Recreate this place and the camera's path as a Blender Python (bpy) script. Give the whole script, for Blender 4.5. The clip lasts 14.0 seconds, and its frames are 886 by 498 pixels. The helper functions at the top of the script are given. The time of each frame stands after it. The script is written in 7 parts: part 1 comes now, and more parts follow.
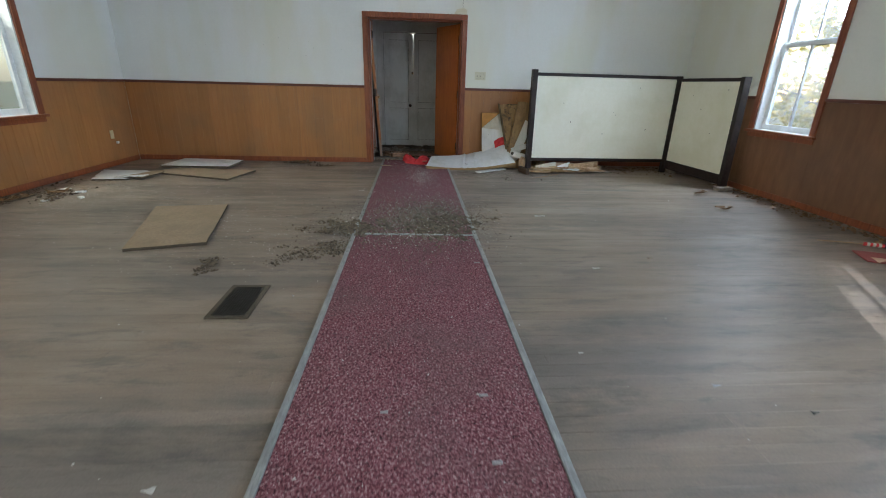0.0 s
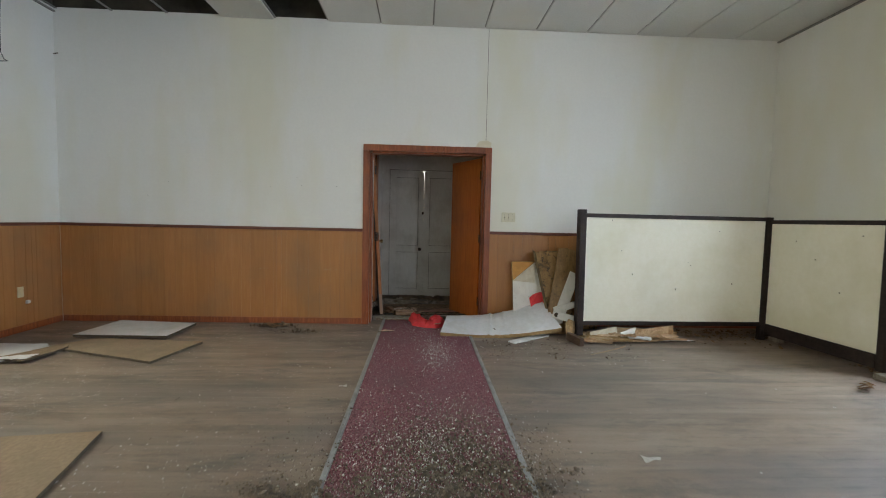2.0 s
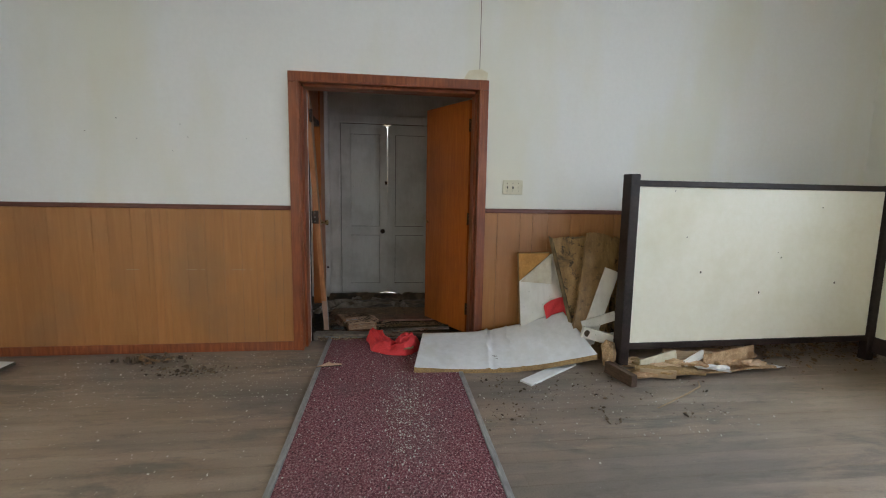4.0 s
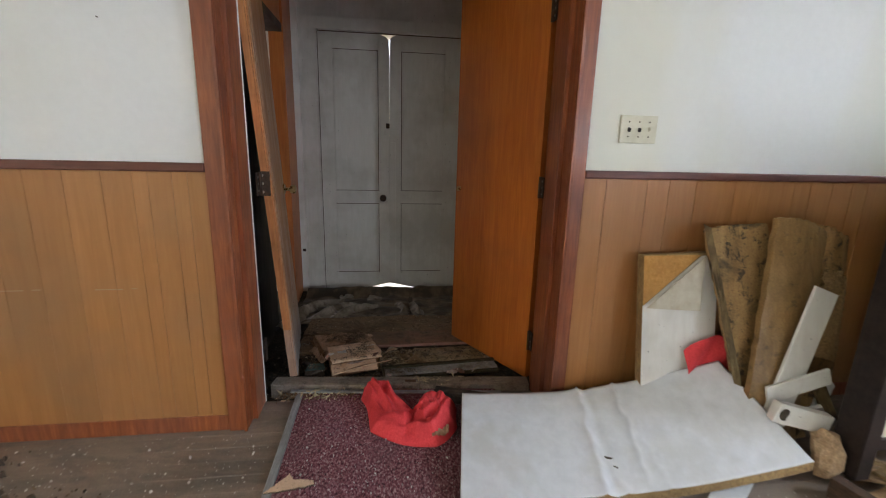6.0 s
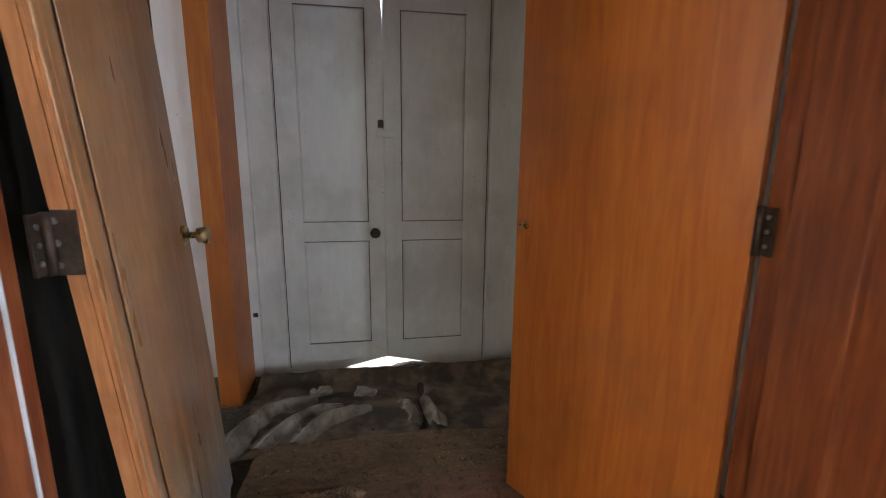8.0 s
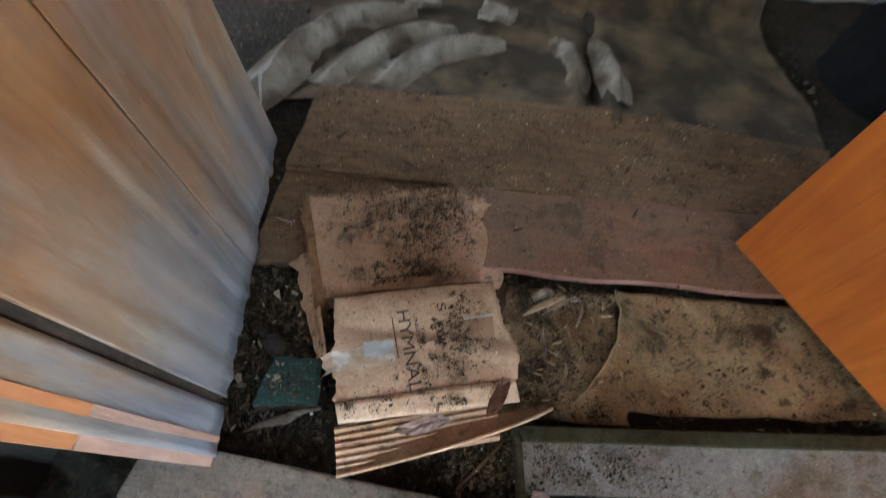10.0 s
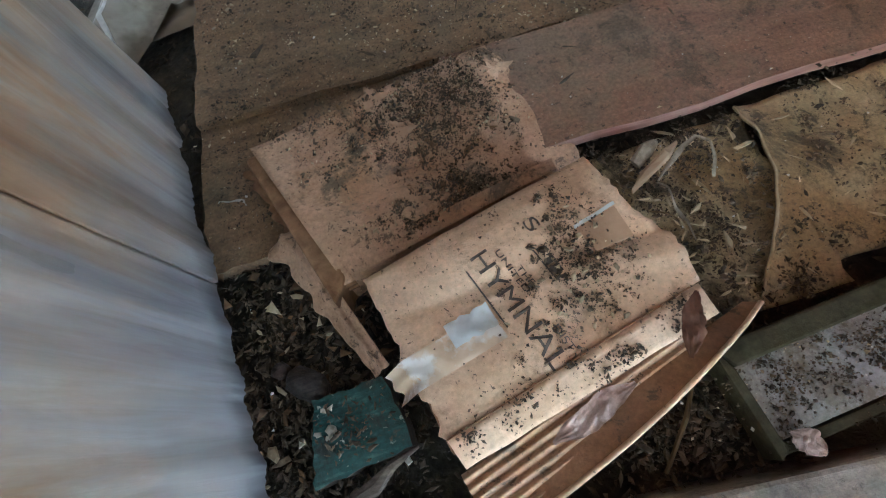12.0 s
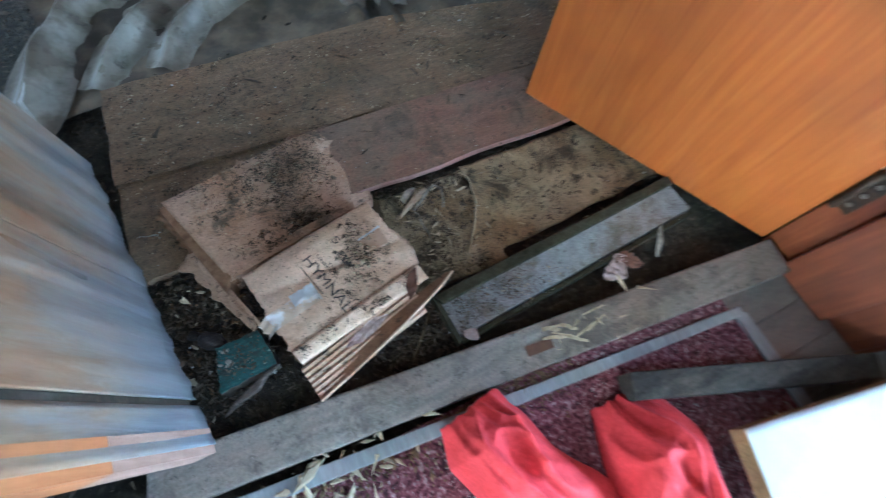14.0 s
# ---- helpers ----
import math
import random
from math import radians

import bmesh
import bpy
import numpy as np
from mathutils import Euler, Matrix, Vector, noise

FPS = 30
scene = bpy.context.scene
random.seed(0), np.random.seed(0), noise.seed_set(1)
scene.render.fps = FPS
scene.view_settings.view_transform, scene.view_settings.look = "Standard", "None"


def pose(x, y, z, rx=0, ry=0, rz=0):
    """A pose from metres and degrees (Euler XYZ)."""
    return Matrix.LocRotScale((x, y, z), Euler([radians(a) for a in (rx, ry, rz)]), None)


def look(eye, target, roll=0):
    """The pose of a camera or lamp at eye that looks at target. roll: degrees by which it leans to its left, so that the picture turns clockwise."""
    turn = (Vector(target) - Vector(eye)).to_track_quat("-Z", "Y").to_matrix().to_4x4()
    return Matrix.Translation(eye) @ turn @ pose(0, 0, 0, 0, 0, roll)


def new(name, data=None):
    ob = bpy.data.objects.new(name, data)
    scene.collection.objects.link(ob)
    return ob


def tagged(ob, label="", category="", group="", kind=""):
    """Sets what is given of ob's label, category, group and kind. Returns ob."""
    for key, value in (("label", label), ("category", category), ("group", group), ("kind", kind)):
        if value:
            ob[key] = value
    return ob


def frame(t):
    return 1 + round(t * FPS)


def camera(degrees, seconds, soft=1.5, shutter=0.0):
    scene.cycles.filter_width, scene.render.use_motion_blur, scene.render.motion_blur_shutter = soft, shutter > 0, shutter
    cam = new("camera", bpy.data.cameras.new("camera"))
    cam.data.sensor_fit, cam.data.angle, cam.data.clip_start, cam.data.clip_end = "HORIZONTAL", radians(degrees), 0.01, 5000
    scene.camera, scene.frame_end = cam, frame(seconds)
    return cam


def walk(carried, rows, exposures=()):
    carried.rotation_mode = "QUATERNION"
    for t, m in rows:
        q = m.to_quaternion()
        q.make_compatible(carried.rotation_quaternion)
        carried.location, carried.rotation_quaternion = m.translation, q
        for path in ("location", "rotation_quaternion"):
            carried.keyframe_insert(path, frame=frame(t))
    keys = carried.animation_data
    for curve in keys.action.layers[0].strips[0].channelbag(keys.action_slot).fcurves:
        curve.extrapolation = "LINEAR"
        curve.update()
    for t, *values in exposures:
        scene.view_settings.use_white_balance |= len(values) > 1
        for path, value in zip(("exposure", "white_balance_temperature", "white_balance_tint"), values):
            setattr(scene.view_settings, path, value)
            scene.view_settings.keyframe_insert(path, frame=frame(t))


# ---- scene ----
cam = camera(90.1, 14.0, soft=1.0, shutter=0.3)
PATH = [
    (0, (-0.013, 2.893, 1.179), (0.119, 4.763, 0.483), 1.5),
    (0.5, (-0.054, 3.356, 1.186), (0.089, 5.233, 0.51), 2.1),
    (1, (-0.044, 3.825, 1.212), (0.037, 5.747, 0.662), 0.9),
    (1.5, (-0.049, 4.288, 1.244), (0.017, 6.269, 0.972), 1.2),
    (2, (-0.05, 4.723, 1.258), (0.046, 6.717, 1.13), 1.3),
    (2.5, (-0.04, 5.195, 1.251), (0.057, 7.189, 1.135), 1.1),
    (4.8, (-0.002, 7.194, 1.259), (0.292, 9.144, 0.924), 1.3),
    (5, (-0.013, 7.381, 1.277), (0.236, 9.334, 0.926), 1.0),
    (5.5, (-0.078, 7.796, 1.24), (0.142, 9.742, 0.833), 1.2),
    (6, (-0.089, 8.19, 1.231), (0.18, 10.118, 0.773), 1.5),
    (6.5, (-0.067, 8.587, 1.271), (0.176, 10.533, 0.879), 1.5),
    (7, (-0.101, 8.951, 1.266), (0.21, 10.894, 0.908), 1.8),
    (7.2, (-0.084, 9.07, 1.274), (0.26, 11.008, 0.922), 0.5),
    (9.3, (-0.208, 10.129, 0.964), (0.041, 11.845, -0.033), 4.1),
    (9.5, (-0.183, 10.226, 0.95), (-0.119, 11.758, -0.335), 4.0),
    (9.8, (-0.224, 10.273, 0.832), (-0.215, 11.497, -0.75), 5.9),
    (10, (-0.233, 10.306, 0.757), (-0.249, 11.355, -0.946), 5.3),
    (10.5, (-0.262, 10.404, 0.631), (-0.267, 10.971, -1.287), 6.3),
    (11, (-0.328, 10.427, 0.518), (-0.166, 11.062, -1.371), 13.2),
    (11.5, (-0.344, 10.437, 0.483), (-0.328, 11.15, -1.385), -11.6),
    (12, (-0.34, 10.433, 0.494), (-0.268, 11.226, -1.34), -12.2),
    (12.5, (-0.337, 10.428, 0.5), (-0.233, 11.25, -1.32), -10.9),
    (13, (-0.331, 10.406, 0.571), (-0.211, 11.213, -1.256), -11.5),
    (13.5, (-0.299, 10.337, 0.695), (-0.134, 11.113, -1.141), -9.2),
    (14, (-0.271, 10.227, 0.866), (0.244, 10.887, -0.95), 13.8),
]
EXPOSURE = [(0, 0.18, 5750, 10), (2, 0.26, 6300, 12), (5, 0.47, 6250, 15), (6.5, 0.90, 6350, 18), (7.2, 1.17, 6400, 19), (9.5, 1.75, 5250, 11), (10, 2.42, 5450, 9), (10.5, 2.74, 5050, 6), (11.5, 2.76, 5100, 4), (12.5, 2.78, 5150, 4), (13, 2.74, 5050, 4), (13.5, 2.78, 4850, 2), (14, 2.85, 4250, 0)]
walk(cam, [(t, look(eye, target, roll)) for t, eye, target, roll in PATH], EXPOSURE)

# ---- world, sun, daylight ----
world = bpy.data.worlds.new("sky")
scene.world = world
world.use_nodes = True
sky = world.node_tree.nodes.new("ShaderNodeTexSky")
sky.sky_type = "NISHITA"
sky.sun_disc = False
sky.sun_elevation = radians(22)
sky.sun_rotation = radians(29)
back = world.node_tree.nodes["Background"]
back.inputs["Strength"].default_value = 0.15
world.node_tree.links.new(sky.outputs[0], back.inputs["Color"])

sun_data = bpy.data.lights.new("sun", "SUN")
sun_data.energy, sun_data.angle, sun_data.color = 4.0, radians(0.5), (1.0, 0.93, 0.82)
sun = new("sun", sun_data)
sun.matrix_world = look((10, 22, 8.5), (10 - 0.48, 22 - 0.88, 8.5 - 0.40))
SKYLIGHT = 95.0


def sky_lamp(x, y, z, tx, ty, width, height, power, drop=0.02, tone=(0.82, 0.92, 1.0)):
    """Daylight entering an opening; the last lamp's opening is made up."""
    data = bpy.data.lights.new("sky_light", "AREA")
    data.shape, data.size, data.size_y, data.energy, data.color = "RECTANGLE", width, height, power, tone
    ob = new("sky_light", data)
    ob.matrix_world = look((x, y, z), (tx, ty, z - drop))


WINDOW_Y = (7.9, 4.7, 1.5)
WEST_TONE, EAST_TONE = (1.0, 0.95, 0.72), (0.76, 0.88, 1.0)
for wy, share, lit in zip(WINDOW_Y[1:], (0.80, 1.3), (0.42, 2.3)):
    sky_lamp(-4.34, wy, 1.7, 0, wy, 0.80, 1.80, SKYLIGHT * 0.40 * share, 0.02, WEST_TONE)
    sky_lamp(4.34, wy, 1.7, 0, wy, 0.80, 1.80, SKYLIGHT * 0.95 * lit, 0.02, EAST_TONE)
sky_lamp(-4.80, 7.9, 3.0, -2.2, 7.9, 0.84, 1.3, SKYLIGHT * 0.95, 1.9, WEST_TONE)
sky_lamp(4.70, 7.9, 2.6, 2.2, 7.9, 0.84, 1.3, SKYLIGHT * 1.3, 0.75, EAST_TONE)
sky_lamp(-4.36, 11.25, 1.65, 0, 11.25, 0.66, 1.6, SKYLIGHT * 0.21, 0.02, (0.88, 0.94, 1.0))
# added lamp in an invented east window, brightens the front doors
sky_lamp(4.36, 11.25, 1.65, 0, 11.25, 0.66, 1.6, SKYLIGHT * 0.045, 0.02, (1.0, 0.93, 0.83))


# ---- materials ----
def nodes_of(name):
    m = bpy.data.materials.new(name)
    m.use_nodes = True
    t = m.node_tree
    return m, t, t.nodes["Principled BSDF"]


def noise_node(t, vec, scale, detail=5.0, rough=0.6, distort=0.0):
    n = t.nodes.new("ShaderNodeTexNoise")
    n.inputs["Scale"].default_value, n.inputs["Detail"].default_value = scale, detail
    n.inputs["Roughness"].default_value, n.inputs["Distortion"].default_value = rough, distort
    t.links.new(vec, n.inputs["Vector"])
    return n.outputs["Fac"]


def ramp_node(t, fac, stops):
    r = t.nodes.new("ShaderNodeValToRGB")
    e = r.color_ramp.elements
    while len(e) < len(stops):
        e.new(0.5)
    for i, (p, c) in enumerate(stops):
        e[i].position = p
        e[i].color = (*c, 1) if not isinstance(c, (int, float)) else (c, c, c, 1)
    t.links.new(fac, r.inputs["Fac"])
    return r.outputs["Color"]


def mix_node(t, fac, a, b, blend="MIX"):
    n = t.nodes.new("ShaderNodeMix")
    n.data_type, n.blend_type = "RGBA", blend
    for value, sock in ((fac, n.inputs[0]), (a, n.inputs[6]), (b, n.inputs[7])):
        if isinstance(value, (int, float)):
            sock.default_value = value
        elif isinstance(value, tuple):
            sock.default_value = (*value, 1)
        else:
            t.links.new(value, sock)
    return n.outputs[2]


def times(t, a, k, op="MULTIPLY"):
    n = t.nodes.new("ShaderNodeMath")
    n.operation = op
    t.links.new(a, n.inputs[0])
    if isinstance(k, (int, float)):
        n.inputs[1].default_value = k
    else:
        t.links.new(k, n.inputs[1])
    return n.outputs[0]


def surface(name, stops, stretch=(1, 1, 1), grain=20.0, blotch=2.0, blotch_col=None, blotch_amt=0.5, edges=(0.48, 0.66),
            rough=0.6, rough_var=0.12, bump=0.25, depth=0.002, metal=0.0, vary=0.0, island=0.0, world_space=False, speck=None,
            blotch_stretch=(1, 1, 1), distort=0.3, gloss=0.5, even=False, grime=(), fine=None):
    """A surface with grain and, at a larger scale, stains or wear; optional specks (scale, threshold, colour)."""
    m, t, p = nodes_of(name)
    if world_space:
        vec = t.nodes.new("ShaderNodeNewGeometry").outputs["Position"]
    else:
        vec = t.nodes.new("ShaderNodeTexCoord").outputs["Object"]
    info = t.nodes.new("ShaderNodeObjectInfo").outputs["Random"]
    mp = t.nodes.new("ShaderNodeMapping")
    mp.inputs["Scale"].default_value = stretch
    t.links.new(vec, mp.inputs["Vector"])
    if vary and not even:
        sh = t.nodes.new("ShaderNodeCombineXYZ")
        t.links.new(times(t, info, 37.0), sh.inputs[0])
        t.links.new(times(t, info, 11.0), sh.inputs[2])
        t.links.new(sh.outputs[0], mp.inputs["Location"])
    g = noise_node(t, mp.outputs[0], grain, 6, 0.62, distort)
    col = ramp_node(t, g, stops)
    mb = t.nodes.new("ShaderNodeMapping")
    mb.inputs["Scale"].default_value = blotch_stretch
    t.links.new(vec, mb.inputs["Vector"])
    b = noise_node(t, mb.outputs[0], blotch, 4, 0.6)
    if blotch_col:
        mask = ramp_node(t, b, [(edges[0], 0.0), (edges[1], blotch_amt)])
        col = mix_node(t, mask, col, blotch_col)
    for sc, level, tint in (speck if isinstance(speck, list) else [speck] if speck else []):
        sp = noise_node(t, vec, sc, 3, 0.6)
        col = mix_node(t, ramp_node(t, sp, [(level, 0.0), (level + 0.04, 0.9)]), col, tint)
    for sc, lo, hi, tint, amount in grime:
        dirt = noise_node(t, mb.outputs[0], sc, 10, 0.76, 0.4)
        col = mix_node(t, ramp_node(t, dirt, [(lo, 0.0), (hi, amount)]), col, tint)
    height = g
    if fine:
        f = noise_node(t, vec, fine[0], 6, 0.7)
        col = mix_node(t, 1.0, col, ramp_node(t, f, [(0.32, 1.0 - fine[1]), (0.68, 1.0 + fine[1])]), "MULTIPLY")
        height = times(t, times(t, g, 0.6), f, "ADD")
    shade = None
    if vary:
        shade = ramp_node(t, info, [(0.0, 1.0 - vary), (1.0, 1.0 + vary)])
    if island:
        shade = ramp_node(t, t.nodes["Geometry"].outputs["Random Per Island"] if world_space else
                          t.nodes.new("ShaderNodeNewGeometry").outputs["Random Per Island"], [(0.0, 1.0 - island), (1.0, 1.0 + island)])
    if shade is not None:
        col = mix_node(t, 1.0, col, shade, "MULTIPLY")
    t.links.new(col, p.inputs["Base Color"])
    t.links.new(ramp_node(t, b, [(0.3, rough - rough_var), (0.7, min(1.0, rough + rough_var))]), p.inputs["Roughness"])
    p.inputs["Metallic"].default_value = metal
    p.inputs["Specular IOR Level"].default_value = gloss
    if bump:
        bn = t.nodes.new("ShaderNodeBump")
        bn.inputs["Strength"].default_value, bn.inputs["Distance"].default_value = bump, depth
        t.links.new(height, bn.inputs["Height"])
        t.links.new(bn.outputs[0], p.inputs["Normal"])
    return m


FLOOR = surface("old_floorboards", [(0.28, (0.190, 0.138, 0.100)), (0.5, (0.240, 0.180, 0.133)), (0.72, (0.290, 0.226, 0.173))],
                stretch=(0.55, 4, 4), grain=2.2, blotch=1.0, blotch_col=(0.128, 0.114, 0.104), blotch_amt=0.62, edges=(0.44, 0.62), rough=0.46, gloss=0.5,
                grime=[(1.9, 0.52, 0.64, (0.088, 0.076, 0.066), 0.75), (8, 0.54, 0.66, (0.105, 0.086, 0.070), 0.55), (40, 0.60, 0.68, (0.08, 0.06, 0.045), 0.45)],
                rough_var=0.13, bump=0.25, depth=0.002, vary=0.09, world_space=True, blotch_stretch=(0.5, 1.7, 1), even=True, fine=(120, 0.16))
CARPET = surface("red_loop_carpet", [(0.36, (0.045, 0.016, 0.022)), (0.46, (0.152, 0.047, 0.060)), (0.55, (0.240, 0.095, 0.108)), (0.64, (0.40, 0.27, 0.27))],
                 grain=105, blotch=2.2, blotch_col=(0.15, 0.088, 0.092), blotch_amt=0.4, rough=0.95, rough_var=0.04, bump=1.0, depth=0.006,
                 grime=[(70, 0.55, 0.60, (0.035, 0.018, 0.022), 0.85), (1.2, 0.5, 0.7, (0.14, 0.09, 0.085), 0.5)], speck=(85, 0.63, (0.50, 0.39, 0.38)), gloss=0.12)
STRIP = surface("grey_edging_metal", [(0.3, (0.24, 0.245, 0.25)), (0.7, (0.40, 0.41, 0.41))], stretch=(4, 0.6, 1), grain=25, blotch=6,
                blotch_col=(0.2, 0.19, 0.18), rough=0.45, metal=0.4)
PAINT = surface("white_wall_paint", [(0.3, (0.748, 0.745, 0.710)), (0.7, (0.778, 0.775, 0.740))], grain=30, blotch=0.55,
                blotch_col=(0.715, 0.69, 0.56), blotch_amt=0.75, edges=(0.46, 0.62), rough=0.6, bump=0.08, depth=0.001, world_space=True, blotch_stretch=(1.6, 1, 0.45))
PANELING = surface("wood_grain_panelling", [(0.28, (0.318, 0.132, 0.038)), (0.5, (0.355, 0.153, 0.045)), (0.75, (0.395, 0.180, 0.056))],
                   stretch=(6, 6, 0.4), grain=6, blotch=1.2, blotch_col=(0.25, 0.135, 0.06), blotch_amt=0.6, rough=0.42, rough_var=0.08, island=0.07,
                   bump=0.12, depth=0.001, vary=0.06, world_space=True, distort=0.8)
# east panelling: shade of the backlit wall is put into this darker colour
PANELEAST = surface("shaded_red_brown_panel", [(0.28, (0.150, 0.066, 0.030)), (0.5, (0.185, 0.084, 0.038)), (0.75, (0.225, 0.108, 0.050))],
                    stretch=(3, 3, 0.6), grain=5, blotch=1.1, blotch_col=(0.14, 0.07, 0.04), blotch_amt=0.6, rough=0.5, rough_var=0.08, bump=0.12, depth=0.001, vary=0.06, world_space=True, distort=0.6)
GROOVE = surface("dark_panel_groove", [(0.3, (0.07, 0.028, 0.012)), (0.7, (0.12, 0.055, 0.025))], grain=30, rough=0.7)
TRIM = surface("red_brown_stained_trim", [(0.3, (0.150, 0.034, 0.011)), (0.55, (0.260, 0.070, 0.021)), (0.75, (0.36, 0.112, 0.036))],
               stretch=(6, 6, 0.5), grain=9, blotch=2.5, blotch_col=(0.15, 0.055, 0.035), rough=0.40, bump=0.15, depth=0.001)
RAIL = surface("stained_rail", [(0.3, (0.075, 0.020, 0.012)), (0.7, (0.16, 0.045, 0.025))], stretch=(0.5, 0.5, 6), grain=9, rough=0.4, bump=0.1)
VENEER = surface("orange_door_veneer", [(0.28, (0.345, 0.086, 0.012)), (0.5, (0.425, 0.118, 0.016)), (0.74, (0.50, 0.155, 0.026))],
                 stretch=(7, 7, 0.5), grain=5, blotch=1.6, blotch_col=(0.27, 0.085, 0.02), blotch_amt=0.6, rough=0.38, rough_var=0.1, bump=0.08, depth=0.001, distort=1.2)
WHITEWOOD = surface("old_white_painted_wood", [(0.3, (0.76, 0.735, 0.68)), (0.7, (0.83, 0.81, 0.76))], stretch=(3, 3, 0.5), grain=12, blotch=2.4,
                    blotch_col=(0.56, 0.53, 0.46), blotch_amt=0.6, rough=0.55, bump=0.2, depth=0.001, speck=(70, 0.70, (0.10, 0.08, 0.06)), world_space=True)
SASH = surface("white_sash_paint", [(0.3, (0.68, 0.70, 0.70)), (0.7, (0.80, 0.81, 0.81))], grain=30, blotch=5, blotch_col=(0.55, 0.54, 0.5), rough=0.5)
TILE = surface("ceiling_tile_white", [(0.3, (0.57, 0.57, 0.53)), (0.7, (0.67, 0.67, 0.63))], grain=60, blotch=1.2, blotch_col=(0.62, 0.59, 0.50),
               blotch_amt=0.5, rough=0.9, bump=0.2, world_space=True, island=0.03)
# near-black: darkness of the attic and behind the open door put into colour
VOID = surface("near_black_fill", [(0.3, (0.020, 0.017, 0.012)), (0.7, (0.06, 0.05, 0.035))], stretch=(1, 6, 1), grain=4, rough=0.9)
CREAM = surface("cream_partition_board", [(0.3, (0.80, 0.765, 0.62)), (0.7, (0.84, 0.81, 0.68))], grain=24, blotch=1.3, blotch_col=(0.66, 0.62, 0.43),
                blotch_amt=0.5, rough=0.5, bump=0.05, speck=(9, 0.78, (0.25, 0.20, 0.13)))
DARKWOOD = surface("dark_brown_frame_wood", [(0.3, (0.012, 0.008, 0.007)), (0.7, (0.032, 0.021, 0.018))], stretch=(3, 3, 3), grain=12, blotch=6,
                   blotch_col=(0.055, 0.036, 0.030), blotch_amt=0.5, rough=0.5, bump=0.15, gloss=0.3)
PLATE = surface("ivory_plastic", [(0.3, (0.60, 0.56, 0.40)), (0.7, (0.66, 0.62, 0.46))], grain=40, blotch=20, blotch_col=(0.5, 0.45, 0.3), rough=0.4)
BLACK = surface("black_plastic", [(0.3, (0.015, 0.012, 0.01)), (0.7, (0.03, 0.026, 0.022))], grain=40, rough=0.5)
IRON = surface("rusty_dark_iron", [(0.3, (0.03, 0.022, 0.016)), (0.7, (0.085, 0.058, 0.04))], grain=60, blotch=30, blotch_col=(0.12, 0.06, 0.03), rough=0.55, metal=0.6)
STEEL = surface("worn_steel", [(0.3, (0.22, 0.20, 0.18)), (0.7, (0.42, 0.40, 0.37))], grain=60, blotch=25, blotch_col=(0.16, 0.10, 0.06), rough=0.4, metal=0.8)
BRASS = surface("tarnished_brass", [(0.3, (0.42, 0.30, 0.13)), (0.7, (0.58, 0.44, 0.22))], grain=60, blotch=30, blotch_col=(0.15, 0.1, 0.06), rough=0.3, metal=0.9)
HARDBOARD = surface("tan_fibreboard", [(0.3, (0.230, 0.160, 0.098)), (0.7, (0.320, 0.232, 0.148))], grain=45, blotch=4, blotch_col=(0.22, 0.17, 0.11),
                    blotch_amt=0.7, rough=0.85, bump=0.25, speck=(28, 0.73, (0.12, 0.09, 0.06)))
BOARD_EDGE = surface("dark_board_edge", [(0.3, (0.045, 0.035, 0.022)), (0.7, (0.11, 0.085, 0.055))], grain=60, rough=0.9, bump=0.6)
WHITEBOARD = surface("white_faced_board", [(0.3, (0.66, 0.67, 0.68)), (0.7, (0.76, 0.77, 0.78))], grain=22, blotch=5, blotch_col=(0.58, 0.57, 0.53),
                     blotch_amt=0.5, rough=0.5, bump=0.08)
INSULATION = surface("brown_insulation_fibre", [(0.3, (0.20, 0.125, 0.055)), (0.7, (0.42, 0.27, 0.11))], grain=90, blotch=8, blotch_col=(0.15, 0.09, 0.04), rough=1.0, bump=1.0, depth=0.006)
ORANGEFIBRE = surface("orange_insulation_fibre", [(0.3, (0.48, 0.22, 0.05)), (0.7, (0.66, 0.36, 0.11))], grain=70, blotch=10, blotch_col=(0.38, 0.19, 0.06), rough=1.0, bump=0.8, depth=0.004)
MOULDY = surface("mouldy_stained_board", [(0.3, (0.085, 0.055, 0.020)), (0.55, (0.17, 0.115, 0.048)), (0.75, (0.27, 0.20, 0.10))], stretch=(3, 3, 0.8), grain=12,
                 blotch=5, blotch_col=(0.035, 0.026, 0.016), blotch_amt=0.85, rough=0.75, bump=0.4)
CLOTH = surface("red_cloth", [(0.3, (0.58, 0.026, 0.030)), (0.7, (0.76, 0.058, 0.064))], grain=140, blotch=7, blotch_col=(0.36, 0.018, 0.022), rough=0.8, bump=0.25, depth=0.001)
RAWPLANK = surface("pale_broken_wood", [(0.3, (0.30, 0.20, 0.115)), (0.7, (0.48, 0.35, 0.22))], stretch=(1.5, 8, 8), grain=10, blotch=6, blotch_col=(0.22, 0.14, 0.08), rough=0.8, bump=0.4)
GREYBOARD = surface("dirty_grey_board", [(0.3, (0.20, 0.195, 0.195)), (0.7, (0.33, 0.325, 0.32))], grain=40, blotch=9, blotch_col=(0.23, 0.205, 0.175),
                    blotch_amt=0.8, rough=0.55, bump=0.4, grime=[(12, 0.52, 0.60, (0.14, 0.11, 0.075), 0.85), (60, 0.56, 0.62, (0.07, 0.05, 0.035), 0.8)], speck=[(200, 0.68, (0.60, 0.57, 0.52))], fine=(240, 0.3))
